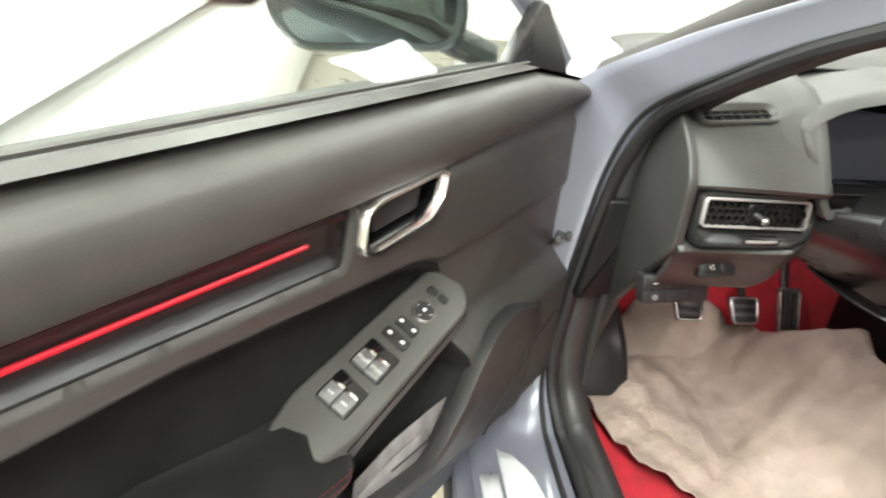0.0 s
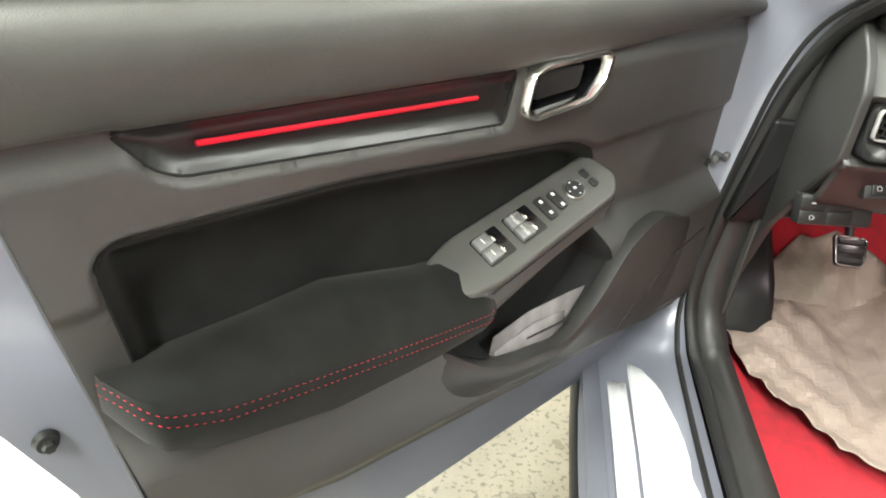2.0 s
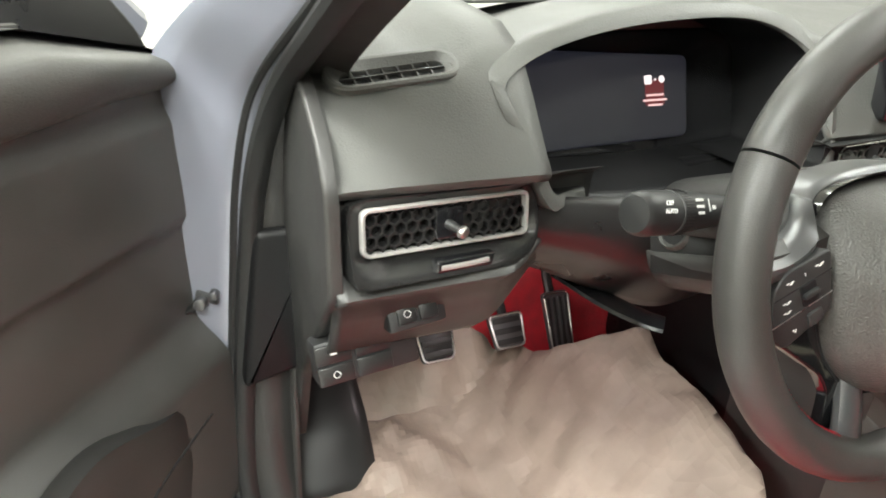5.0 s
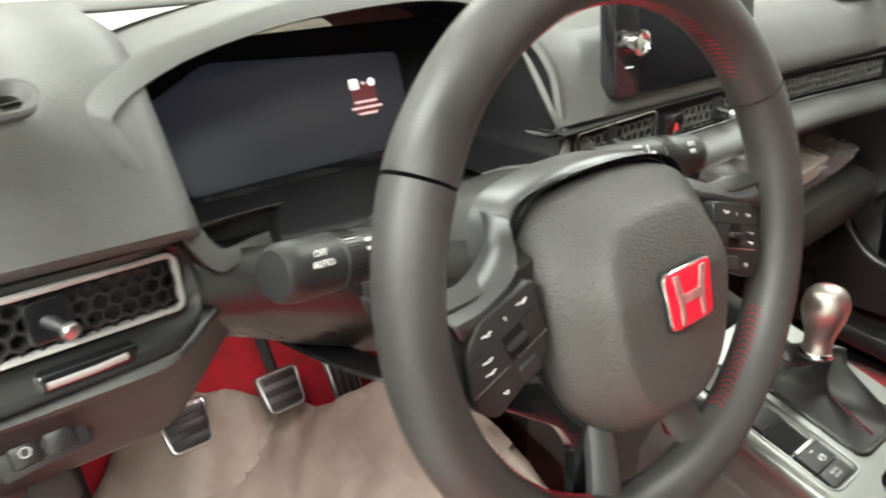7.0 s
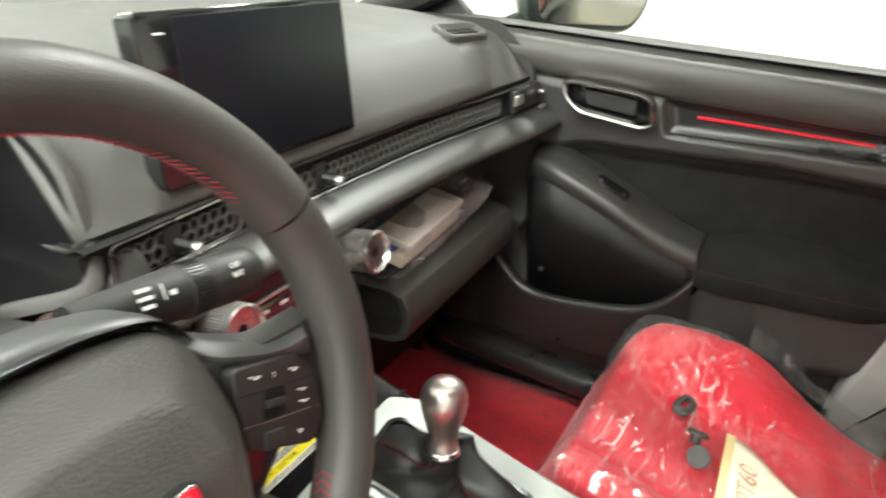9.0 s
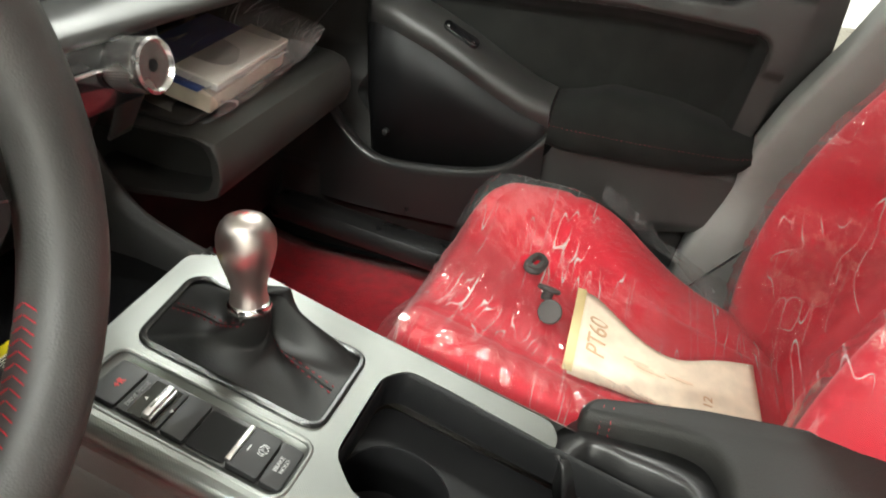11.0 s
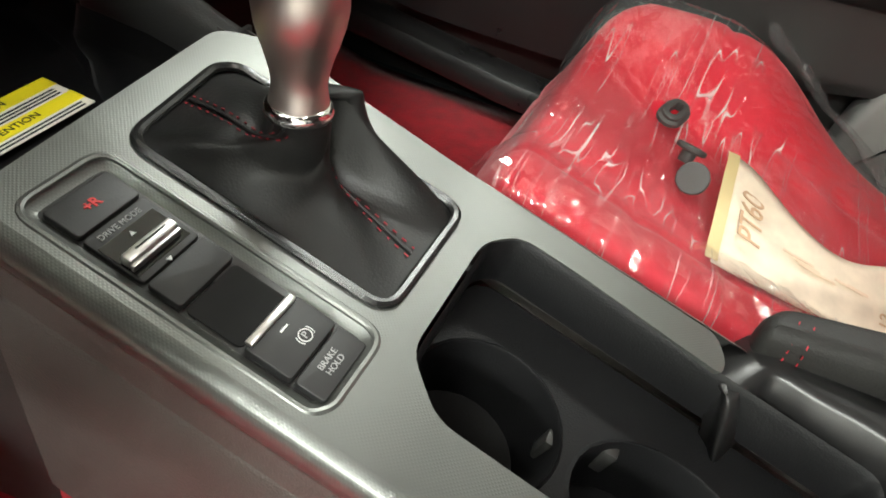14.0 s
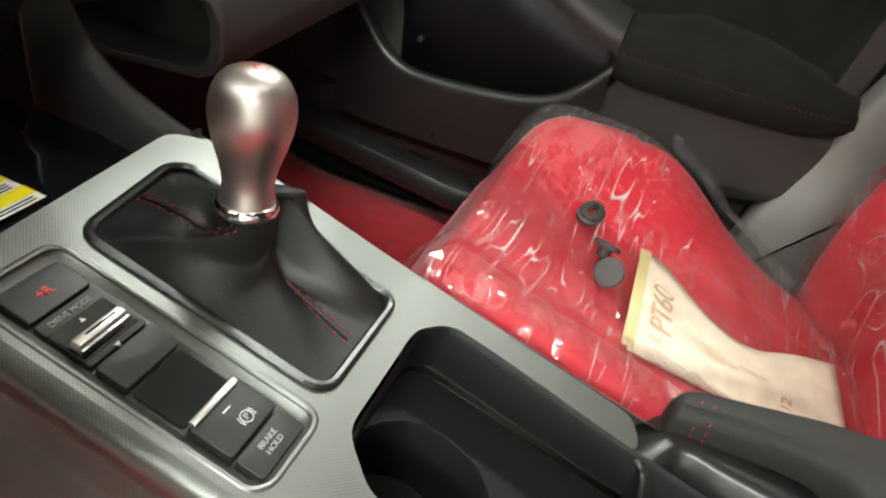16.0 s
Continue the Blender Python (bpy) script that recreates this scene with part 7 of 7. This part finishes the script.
def seat():
    s = thing("passenger_seat", "red fabric bucket seat wrapped in clear plastic film", "seat", (0.335, -0.3, 0.33))
    bm = bmesh.new()

    def cush(u, v):
        x = 0.335 + (u - 0.5) * 0.45
        y = 0.045 - 0.50 * v - 0.035 * abs(2 * u - 1) ** 3 * (1 - v)
        z = cushion_z(x, y + 0.035 * abs(2 * u - 1) ** 3 * (1 - v))
        if u in (0.0, 1.0) or v == 0:
            z -= 0.055 if u == 0.0 else 0.10
        z -= 0.006 * math.exp(-((abs(x - 0.335) - 0.115) / 0.006) ** 2) + 0.004 * math.exp(-((y + 0.09 + 0.25 * abs(x - 0.335)) / 0.006) ** 2)
        return x, y, z
    sheet(bm, cush, 70, 60)
    part("cushion", bm, FABRIC, s, "red fabric seat cushion", sharp=70)
    bm = bmesh.new()

    def back(u, v):
        x = 0.335 + (u - 0.5) * (0.47 - 0.10 * v)
        e = abs(2 * u - 1)
        f = 0.125 * sstep(0.40, 0.85, e) * math.sin(math.pi * min(1, v * 0.9 + 0.12)) - 0.10 * sstep(0.90, 1.0, e)
        y = -0.425 - 0.24 * v + f - 0.04 * sstep(0.75, 1.0, v)
        return x, y, 0.40 + 0.68 * v
    sheet(bm, back, 50, 50)
    part("backrest", bm, FABRIC, s, "red fabric backrest", sharp=70, solid=0.02)
    for x0 in (0.128, 0.535):
        bm = bmesh.new()
        box(bm, (0, 0, 0), (0.03, 0.50, 0.13), 0.012, pose(x0 - 0.012 if x0 < 0.3 else x0, -0.20, 0.375, 15.5))
        part("seat_side", bm, HARD, s, "black plastic seat side")
    bm = bmesh.new()
    box(bm, (0.20, -0.47, 0.50), (0.16, 0.12, 0.16), 0.03)
    part("recliner_cover", bm, HARD, s)
    # film
    bm = bmesh.new()

    # gathered round the grommet: long narrow folds run outwards and break into facets
    rnd = random.Random(12)
    hub, spokes, steps = Vector((0.400, -0.104)), 230, 40
    lift = [rnd.uniform(-1, 1) for _ in range(spokes)]
    rings = []
    for j in range(steps + 1):
        ring = []
        for i in range(spokes):
            a = 2 * math.pi * (i + rnd.uniform(-0.28, 0.28)) / spokes
            ca, sa = math.cos(a), math.sin(a)
            far = min(((0.5305 if ca > 0 else 0.1255) - hub.x) / ca if abs(ca) > 1e-4 else 9, ((0.014 if sa > 0 else -0.426) - hub.y) / sa if abs(sa) > 1e-4 else 9)
            far *= 1.0 - 0.03 * abs(math.sin(2 * a)) ** 6
            q = min(1.0, max(0.0, (j + (rnd.uniform(-0.35, 0.35) if 0 < j < steps else 0)) / steps))
            r = 0.014 + (far - 0.014) * q ** 1.25
            x, y = hub.x + r * ca, hub.y + r * sa
            wide = 2 * math.pi * r / spokes
            slack = min(1.0, max(0.12, 0.40 + 1.9 * noise.noise(Vector((x * 11, y * 11, 3.1)))))
            if j % 3 == 0:
                lift[i] = 0.45 * lift[i] + 0.75 * rnd.uniform(-1, 1)
            h = slack * (0.50 * wide * lift[i] + 0.0010 * rnd.uniform(-1, 1)) + 0.5 * crumple(x, y, 1.3)
            ring.append((x, y, cushion_z(x, y) + 0.006 + h))
        rings.append(ring)
    skin(bm, rings)
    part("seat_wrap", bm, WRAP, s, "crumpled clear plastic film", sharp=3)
    bm = bmesh.new()

    def loose(u, v, nu, nv, f, reach):
        """Grid point shifted at random, so that the film breaks into uneven facets."""
        a = u + (rnd.uniform(-0.36, 0.36) / nu if 0 < u < 1 else 0)
        b = v + (rnd.uniform(-0.36, 0.36) / nv if 0 < v < 1 else 0)
        x, y, z = f(a, 0.02 + 0.95 * b)
        slack = min(1.0, max(0.15, 0.45 + 1.8 * noise.noise(Vector((x * 9, z * 9, 7.7)))))
        return x, y + 0.007 + 0.5 * crumple(x, z, 4.7) + reach * slack * rnd.uniform(-1, 1), z
    sheet(bm, lambda u, v: loose(u, v, 56, 80, back, 0.0026), 56, 80)
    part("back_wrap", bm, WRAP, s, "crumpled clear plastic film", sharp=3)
    # loose edge of the film hanging by the door
    bm = bmesh.new()

    def film3(u, v):
        y = -0.17 - 0.24 * u
        x = 0.512 + 0.085 * v + 0.012 * noise.noise(Vector((u * 9, v * 4, 2)))
        return x, y, cushion_z(0.505, y) + 0.010 - 0.012 * v + 1.4 * crumple(x, y, 8.1)
    sheet(bm, film3, 40, 16)
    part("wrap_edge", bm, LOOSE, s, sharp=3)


seat()


def rubber_plugs():
    def plug(m, group="loose rubber plugs"):
        p = thing("rubber_plug", "small grey rubber plug lying on the wrapped seat", "rubber plug", m.translation, group)
        bm = bmesh.new()
        lathe(bm, [(0.006, 0), (0.007, 0.002), (0.0068, 0.010), (0.0135, 0.011), (0.0142, 0.0125), (0.0142, 0.0145), (0.0132, 0.016), (0.006, 0.0165), (0.0, 0.0166)], m, 24)
        part("plug_body", bm, material("grey_rubber", (0.045, 0.042, 0.040), 0.6), p)
    z = 0.010
    p = Vector((0.304, -0.150, cushion_z(0.304, -0.150) + z + 0.012))
    plug(Matrix.Translation(p) @ Vector((-0.50, 0.10, 0.40)).to_track_quat("Z", "Y").to_matrix().to_4x4())
    plug(Matrix.Translation((0.334, -0.137, cushion_z(0.334, -0.137) + z + 0.004)) @ Vector((0.45, -0.15, 0.85)).to_track_quat("Z", "Y").to_matrix().to_4x4())
    g = thing("rubber_grommet", "oval grey rubber grommet with a slot lying on the wrapped seat", "grommet", (0.392, -0.112, cushion_z(0.392, -0.112) + z))
    m = Matrix.Translation((0.392, -0.112, cushion_z(0.392, -0.112) + z + 0.004)) @ pose(0, 0, 0, 12, -10, -20)
    bm = bmesh.new()
    o, i = rrect(0.036, 0.026, 0.0125, 6), rrect(0.019, 0.008, 0.0039, 6)
    rings = [[m @ Vector((x, y, h)) for x, y in q] for q, h in ((shrink(o, 0.003), 0), (o, 0.002), (o, 0.006), (shrink(o, 0.003), 0.008), (shrink(o, 0.003), 0.011), (shrink(o, 0.0045), 0.012), (i, 0.012), (i, 0.002))]
    skin(bm, rings)
    part("grommet_body", bm, material("grey_rubber", (0.045, 0.042, 0.040), 0.6), g)


rubber_plugs()


def seat_papers():
    b = thing("paper_bag_label", "cream printed paper tag lying on the wrapped seat", "paper tag", (0.34, -0.28, 0.5))

    def f(u, v):
        # u along the tag's length, v across
        a, c = Vector((0.362, -0.177)), Vector((0.222, -0.182))
        e, g = Vector((0.378, -0.388)), Vector((0.275, -0.398))
        p = a.lerp(c, v).lerp(e.lerp(g, v), u)
        p.x += -0.050 * math.sin(math.pi * u) ** 2 * (1 - v)
        z = 0.562 + 0.285 * p.y + 0.020 + 0.012 * (1 - v) - 0.004 * math.sin(math.pi * u) + 0.004 * noise.noise(Vector((u * 5, v * 4, 3)))
        return p.x, p.y, z
    bm = bmesh.new()
    sheet(bm, f, 24, 10)
    part("tag_sheet", bm, CREAM, b, solid=0.0008, sharp=60)
    bm = bmesh.new()
    sheet(bm, lambda u, v: Vector(f(0.0 + 0.022 * u, v)) + Vector((0.002, 0.006 * (1 - u), 0.0016)), 3, 8)
    part("tag_edge", bm, material("yellow_edge", (0.56, 0.44, 0.22), 0.6), b)

    def onto(u, v, size, words):
        p, px, py = (Vector(f(*q)) for q in ((u, v), (u, v - 0.02), (u - 0.02, v)))
        ex = (px - p).normalized()
        n = ex.cross((py - p)).normalized()
        if n.z < 0:
            n = -n
        ey = n.cross(ex)
        lettering(words, size, basis(p + n * 0.0016, ex, ey, n), material("tan_print", (0.55, 0.36, 0.22), 0.7), b)
    onto(0.12, 0.48, 0.033, "PT60")
    onto(0.72, 0.70, 0.016, "12")
    for u, v, w in ((0.34, 0.45, 0.030), (0.38, 0.48, 0.024), (0.42, 0.50, 0.034), (0.56, 0.42, 0.028), (0.60, 0.42, 0.020)):
        p = Vector(f(u, v))
        bm = bmesh.new()
        box(bm, (0, 0, 0), (0.003, w, 0.0003), 0, pose(p.x, p.y, p.z + 0.0022, 16, 0, 6))
        part("tag_line", bm, material("pale_tan_print", (0.66, 0.50, 0.36), 0.7), b)


seat_papers()


# ---- open glove box with the handbook ----
def glove_box():
    g = thing("glove_box_lid", "open black glove box lid", "glove box", (0.36, 0.3, 0.68))
    bm = bmesh.new()
    rings = []
    prof = [(0.375, 0.745), (0.34, 0.742), (0.26, 0.733), (0.225, 0.729), (0.207, 0.722), (0.199, 0.706), (0.199, 0.680), (0.206, 0.664), (0.222, 0.657), (0.30, 0.655), (0.38, 0.668)]
    cy, cz = 0.29, 0.70
    ends = [(0.236, 0.80), (0.203, 0.86), (0.2005, 0.955), (0.2005, 0.985), (0.202, 1.0)]
    for x, k in ends + [(x, 1.0) for x in np.linspace(0.21, 0.50, 14)] + [(0.513, 1.0), (0.520, 0.985), (0.523, 0.94)]:
        rise = 0.014 * (x - 0.2) / 0.32
        rings.append([(x - 0.14 * max(0.0, y - 0.21) * (x < 0.21), cy + (y - cy) * k, cz + (z - cz) * k - 0.006 + rise) for y, z in prof])
    skin(bm, rings, True, False, True)
    part("lid", bm, LIDM, g, sharp=40)
    bm = bmesh.new()
    slab(bm, rrect(0.30, 0.10, 0.012, 4), 0, 0.004, 0.002, pose(0.360, 0.290, 0.7385, 5, -2.4, 0))
    part("lid_liner", bm, HARD, g)
    h = thing("handbook", "handbook and blue booklet bagged in clear plastic on open lid", "book", (0.33, 0.28, 0.75))
    bm = bmesh.new()
    m = pose(0.322, 0.284, 0.760, 15, -3, 3)
    box(bm, (0, 0, 0), (0.17, 0.10, 0.020), 0.002, m)
    part("page_block", bm, CREAM, h)
    bm = bmesh.new()
    box(bm, (0.004, -0.026, 0.0195), (0.165, 0.052, 0.011), 0.002, m)
    part("booklet", bm, WHITEP, h, "white booklet lying on the blue cover")
    bm = bmesh.new()
    box(bm, (0, 0.012, 0.0125), (0.176, 0.095, 0.004), 0.001, m)
    part("cover", bm, BLUE, h)
    bm = bmesh.new()

    def bag(u, v):
        x = -0.10 + 0.27 * u
        a = 2 * math.pi * v
        k = 1 - 0.85 * sstep(0.75, 1.0, u)
        ww = 0.064 + 0.008 * noise.noise(Vector((u * 6, v * 6, 1)))
        hh = (0.021 + 0.006 * noise.noise(Vector((u * 5, v * 7, 4)))) * k
        return m @ Vector((x, ww * math.copysign(abs(math.cos(a)) ** 0.5, math.cos(a)), 0.004 + 0.02 * (1 - k) + hh * math.copysign(abs(math.sin(a)) ** 0.5, math.sin(a))))
    sheet(bm, bag, 40, 40)
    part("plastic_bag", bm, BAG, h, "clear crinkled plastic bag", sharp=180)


glove_box()


# ---- footwell ----
def mat_z(x, y):
    return max(0.37 + 0.15 * (y - 0.3) + 0.18 * sstep(-0.47, -0.17, x) ** 1.2, 0.385 + 1.48 * (y - 0.55))


def footwell():
    bm = bmesh.new()
    sheet(bm, lambda u, v: (-0.72 + 1.36 * u, -1.0 + 1.56 * v, 0.335 + 0.01 * noise.noise(Vector((u * 9, v * 9, 0))) + 0.04 * sstep(0.3, 0.56, -1.0 + 1.56 * v)), 40, 40)
    whole("carpet", bm, CARPET, "bright red cabin carpet", "carpet", kind="structure", solid=0.008)
    bm = bmesh.new()
    sheet(bm, lambda u, v: (-0.72 + 1.36 * u, 0.55 + 0.27 * v, 0.37 + 0.40 * v), 20, 10)
    whole("toe_board", bm, CARPET, "bright red carpeted toe board", "carpet", kind="structure", solid=0.008)
    # kick panels and sill trims
    bm = bmesh.new()
    sheet(bm, lambda u, v: (-0.726 + 0.012 * v, 0.385 + 0.40 * u, 0.40 + 0.38 * v), 6, 6)
    whole("kick_panel", bm, HARD, "black plastic kick panel", "trim panel", solid=0.006)
    bm = bmesh.new()
    sheet(bm, lambda u, v: (0.60 - 0.03 * v, 0.42 + 0.33 * u, 0.36 + 0.45 * v), 6, 6)
    whole("kick_panel", bm, HARD, "black plastic kick panel", "trim panel", solid=0.006)
    bm = bmesh.new()
    sweep(bm, [(0.576, 0.36, 0.447), (0.576, 0.09, 0.412), (0.576, -0.3, 0.39), (0.575, -0.7, 0.40)], 0.030, 0.022, 12, square=0.7)
    # shade painted in: a darker plastic than the driver's sill trim
    whole("sill_trim", bm, TRIM, "black plastic door sill trim", "sill trim")
    bm = bmesh.new()
    sweep(bm, [(-0.722, 0.42, 0.40), (-0.722, 0.1, 0.395), (-0.722, -0.3, 0.39), (-0.722, -1.1, 0.39)], 0.024, 0.020, 12, square=0.7)
    whole("sill_trim", bm, HARD, "black plastic door sill trim", "sill trim")
    bm = bmesh.new()
    sheet(bm, lambda u, v: (-0.722 + 0.125 * u, 0.44 + 0.26 * v, 0.385 + 0.02 * u * (1 - u) + 0.05 * sstep(0.0, 0.3, v) + 0.17 * v), 8, 10)
    whole("footrest", bm, TRIM, "black footrest beside the clutch pedal", "footrest", solid=0.01)
    # paper floor cover
    poly = [(-0.69, 0.51), (-0.635, 0.584), (-0.567, 0.618), (-0.528, 0.644), (-0.456, 0.643), (-0.40, 0.641), (-0.356, 0.62), (-0.318, 0.571), (-0.300, 0.514), (-0.283, 0.502), (-0.184, 0.431), (-0.195, 0.384), (-0.197, 0.286), (-0.206, 0.18), (-0.235, 0.13), (-0.35, 0.12), (-0.538, 0.215), (-0.567, 0.257), (-0.625, 0.30), (-0.666, 0.39)]

    def lie(x, y, w):
        p = Vector((x * 11, y * 11, 0.7))
        cr = 0.006 * noise.noise(p * 0.7) + 0.006 * noise.voronoi(p * 0.85)[0][0]
        q = Vector((x * 19 + 0.4 * math.sin(9 * y), y * 12, 0.3))
        cr += 0.005 * noise.voronoi(q)[0][0]
        # sharp folds in several directions, each wandering a little and fading along its length
        for i, (ang, wave, amp) in enumerate(((0.5, 0.23, 0.048), (1.3, 0.17, 0.040), (2.2, 0.13, 0.040), (2.9, 0.19, 0.040), (0.9, 0.075, 0.036), (1.9, 0.06, 0.030), (0.2, 0.09, 0.036), (2.5, 0.045, 0.024))):
            s = (x * math.cos(ang) + y * math.sin(ang)) / wave + 0.37 * i + 0.35 * noise.noise(Vector((x * 5, y * 5, 3.1 * i)))
            fade = min(1, max(0, 0.5 + 1.6 * noise.noise(Vector((x * 6 + 9, y * 6, 1.7 * i)))))
            cr += amp * fade * (0.5 - abs(s - math.floor(s) - 0.5))
        cr = min(cr, 0.085) * 0.54 - 0.022
        return Vector((x, y, mat_z(x, y) + 0.012 + cr))
    out = relief(poly, {}, lambda U, Z, d: np.zeros(U.shape), lie, 0.0085)
    whole("paper_floor_cover", out["rest"], PAPER, "crumpled brown kraft paper floor cover", "paper cover", sharp=4, solid=0.0006)
    # pedals
    for nm, (x, y, z), w, h, tilt in (("clutch_pedal", (-0.482, 0.536, 0.567), 0.062, 0.058, 35), ("brake_pedal", (-0.348, 0.560, 0.545), 0.062, 0.056, 35), ("accelerator_pedal", (-0.263, 0.545, 0.548), 0.048, 0.105, 25)):
        p = thing(nm, "metal-faced " + nm.replace("_", " ") + " with rubber ribs", "pedal", (x, y, z))
        m = pose(x, y, z, 90 - tilt, 0, 0)
        bm = bmesh.new()
        slab(bm, rounded([(-w / 2, h / 2), (-w / 2 * 0.82, -h / 2), (w / 2 * 0.82, -h / 2), (w / 2, h / 2)], 0.008), -0.008, 0.0, 0.002, m)
        part("pad", bm, TRIM if nm == "clutch_pedal" else DKSATIN, p, "satin metal pedal pad" if nm != "clutch_pedal" else "")
        bm = bmesh.new()
        sweep(bm, [m @ Vector((a, b, 0.0008)) for a, b in rounded([(-w / 2 + 0.002, h / 2 - 0.002), (-w / 2 * 0.82 + 0.002, -h / 2 + 0.002), (w / 2 * 0.82 - 0.002, -h / 2 + 0.002), (w / 2 - 0.002, h / 2 - 0.002)], 0.008)], 0.0018, 0.0014, 6, closed=True)
        part("pad_rim", bm, SATIN, p, "bright metal pedal rim")
        bm = bmesh.new()
        if nm == "accelerator_pedal":
            for k in range(4):
                box(bm, ((k - 1.5) * 0.0105, 0, 0.001), (0.0055, h * 0.84, 0.004), 0.0015, m)
        else:
            for k in range(3):
                box(bm, (0, (k - 1) * 0.017, 0.001), (w * 0.74, 0.0095, 0.004), 0.0015, m)
        part("rubber_rib", bm, RUBBER, p)
        bm = bmesh.new()
        sweep(bm, catmull([m @ Vector((0, 0.0, -0.008)), (x, y + 0.06, z + 0.08), (x, y + 0.08, z + 0.22)], 5), 0.008, 0.006, 8)
        part("arm", bm, RUBBER, p)


footwell()


# ---- fill lamp added under the dash to brighten the paper floor cover ----
def footwell_fill():
    f = thing("footwell_fill", "small lamp added under the dashboard to light the footwell", "footwell lamp", (-0.41, 0.43, 0.735))
    bm = bmesh.new()
    box(bm, (-0.41, 0.43, 0.742), (0.05, 0.03, 0.014), 0.003)
    part("lamp_housing", bm, TRIM, f)
    area_lamp("footwell_fill_light", -0.41, 0.43, 0.732, 0.04, 0.02, 0.20, (1.0, 0.84, 0.84))


footwell_fill()


# ---- neighbours in the hall ----
def parked_car():
    # added block: carries the raised wheel and keeps the window view white
    bm = bmesh.new()
    box(bm, (-2.98, 2.75, 0.20), (2.76, 8.3, 0.40), 0.02)
    whole("added_plinth", bm, WALLM, "low white block added under the parked car", "plinth", kind="structure")
    c = thing("parked_car", "white car with multi-spoke alloy wheels standing on a plinth", "car", (-2.95, 1.9, 0.38))
    bm = bmesh.new()
    rings = []
    for y, zt, w in ((-0.35, 1.2, 0.70), (-0.2, 1.36, 0.76), (0.2, 1.42, 0.80), (3.6, 1.45, 0.80), (5.8, 1.4, 0.80), (6.1, 1.2, 0.7)):
        rings.append([(-3.02 + a * w, y, 0.47 + b * (zt - 0.47)) for a, b in ((-1, 0.1), (-1, 0.75), (-0.9, 0.97), (0.9, 0.97), (1, 0.75), (1, 0.4), (0.96, 0.02))])
    skin(bm, rings, True, False, True)
    part("body", bm, WHITECAR, c, "white painted car body", sharp=50)
    for y in (0.74, 5.4):
        wc = Vector((-2.12, y, 0.77))
        wheel = part("wheel", wheel_mesh(wc), TYRE, c, "black tyre")
        m = basis(wc + Vector((0.085, 0, 0)), (0, 1, 0), (0, 0, 1), (1, 0, 0))
        bm = bmesh.new()
        lathe(bm, [(0.262, -0.05), (0.268, 0.0), (0.268, 0.012), (0.250, 0.012), (0.240, -0.06)], m, 48)
        lathe(bm, [(0.065, -0.03), (0.06, 0.012), (0.03, 0.018), (0, 0.018)], m, 24)
        rim = part("rim", bm, ALLOY, wheel, "grey alloy rim")
        for k in range(5):
            a = 72 * k + 90
            bm = bmesh.new()
            for off in (-11, 11):
                f = lambda r, an, h: m @ (pose(0, 0, 0, 0, 0, an) @ Vector((r, 0, h)))
                sweep(bm, [f(0.045, a + off * 0.3, 0.012), f(0.12, a + off * 0.7, 0.012), f(0.19, a + off, 0.008), f(0.256, a + off * 1.25, 0.004)], 0.017, 0.014, 8, up=(1, 0, 0), square=0.7)
            part("spoke", bm, ALLOY, rim)
        bm = bmesh.new()
        lathe(bm, [(0.0, -0.055), (0.25, -0.055)], m, 32)
        part("brake_disc", bm, DARK, wheel)


ALLOY = material("grey_alloy", (0.24, 0.24, 0.235), 0.28, 0.85)


def wheel_mesh(c):
    bm = bmesh.new()
    lathe(bm, [(0.25, -0.11), (0.34, -0.11), (0.362, -0.08), (0.365, 0.06), (0.342, 0.095), (0.270, 0.10), (0.262, 0.06), (0.25, -0.05), (0.0, -0.06)], basis(c, (0, 1, 0), (0, 0, 1), (1, 0, 0)), 56)
    return bm


parked_car()


# ---- unseen courtesy lamp, added in the roof to brighten the cabin ----
def added_roof_lamp():
    r = thing("added_roof_lamp", "lit courtesy lamp added in the headliner, out of view", "roof lamp", (-0.02, -0.20, 1.33))
    bm = bmesh.new()
    box(bm, (-0.02, -0.20, 1.345), (0.20, 0.12, 0.03), 0.01)
    part("lamp_housing", bm, HARD, r)
    for x in (-0.07, 0.03):
        bm = bmesh.new()
        box(bm, (x, -0.20, 1.329), (0.06, 0.05, 0.004), 0.001)
        part("lamp_lens", bm, glow("lens_glow", (1.0, 0.93, 0.84), 2), r)
    area_lamp("cabin_fill_light", -0.02, -0.20, 1.322, 0.16, 0.05, 0.42, (1.0, 0.92, 0.84))


added_roof_lamp()
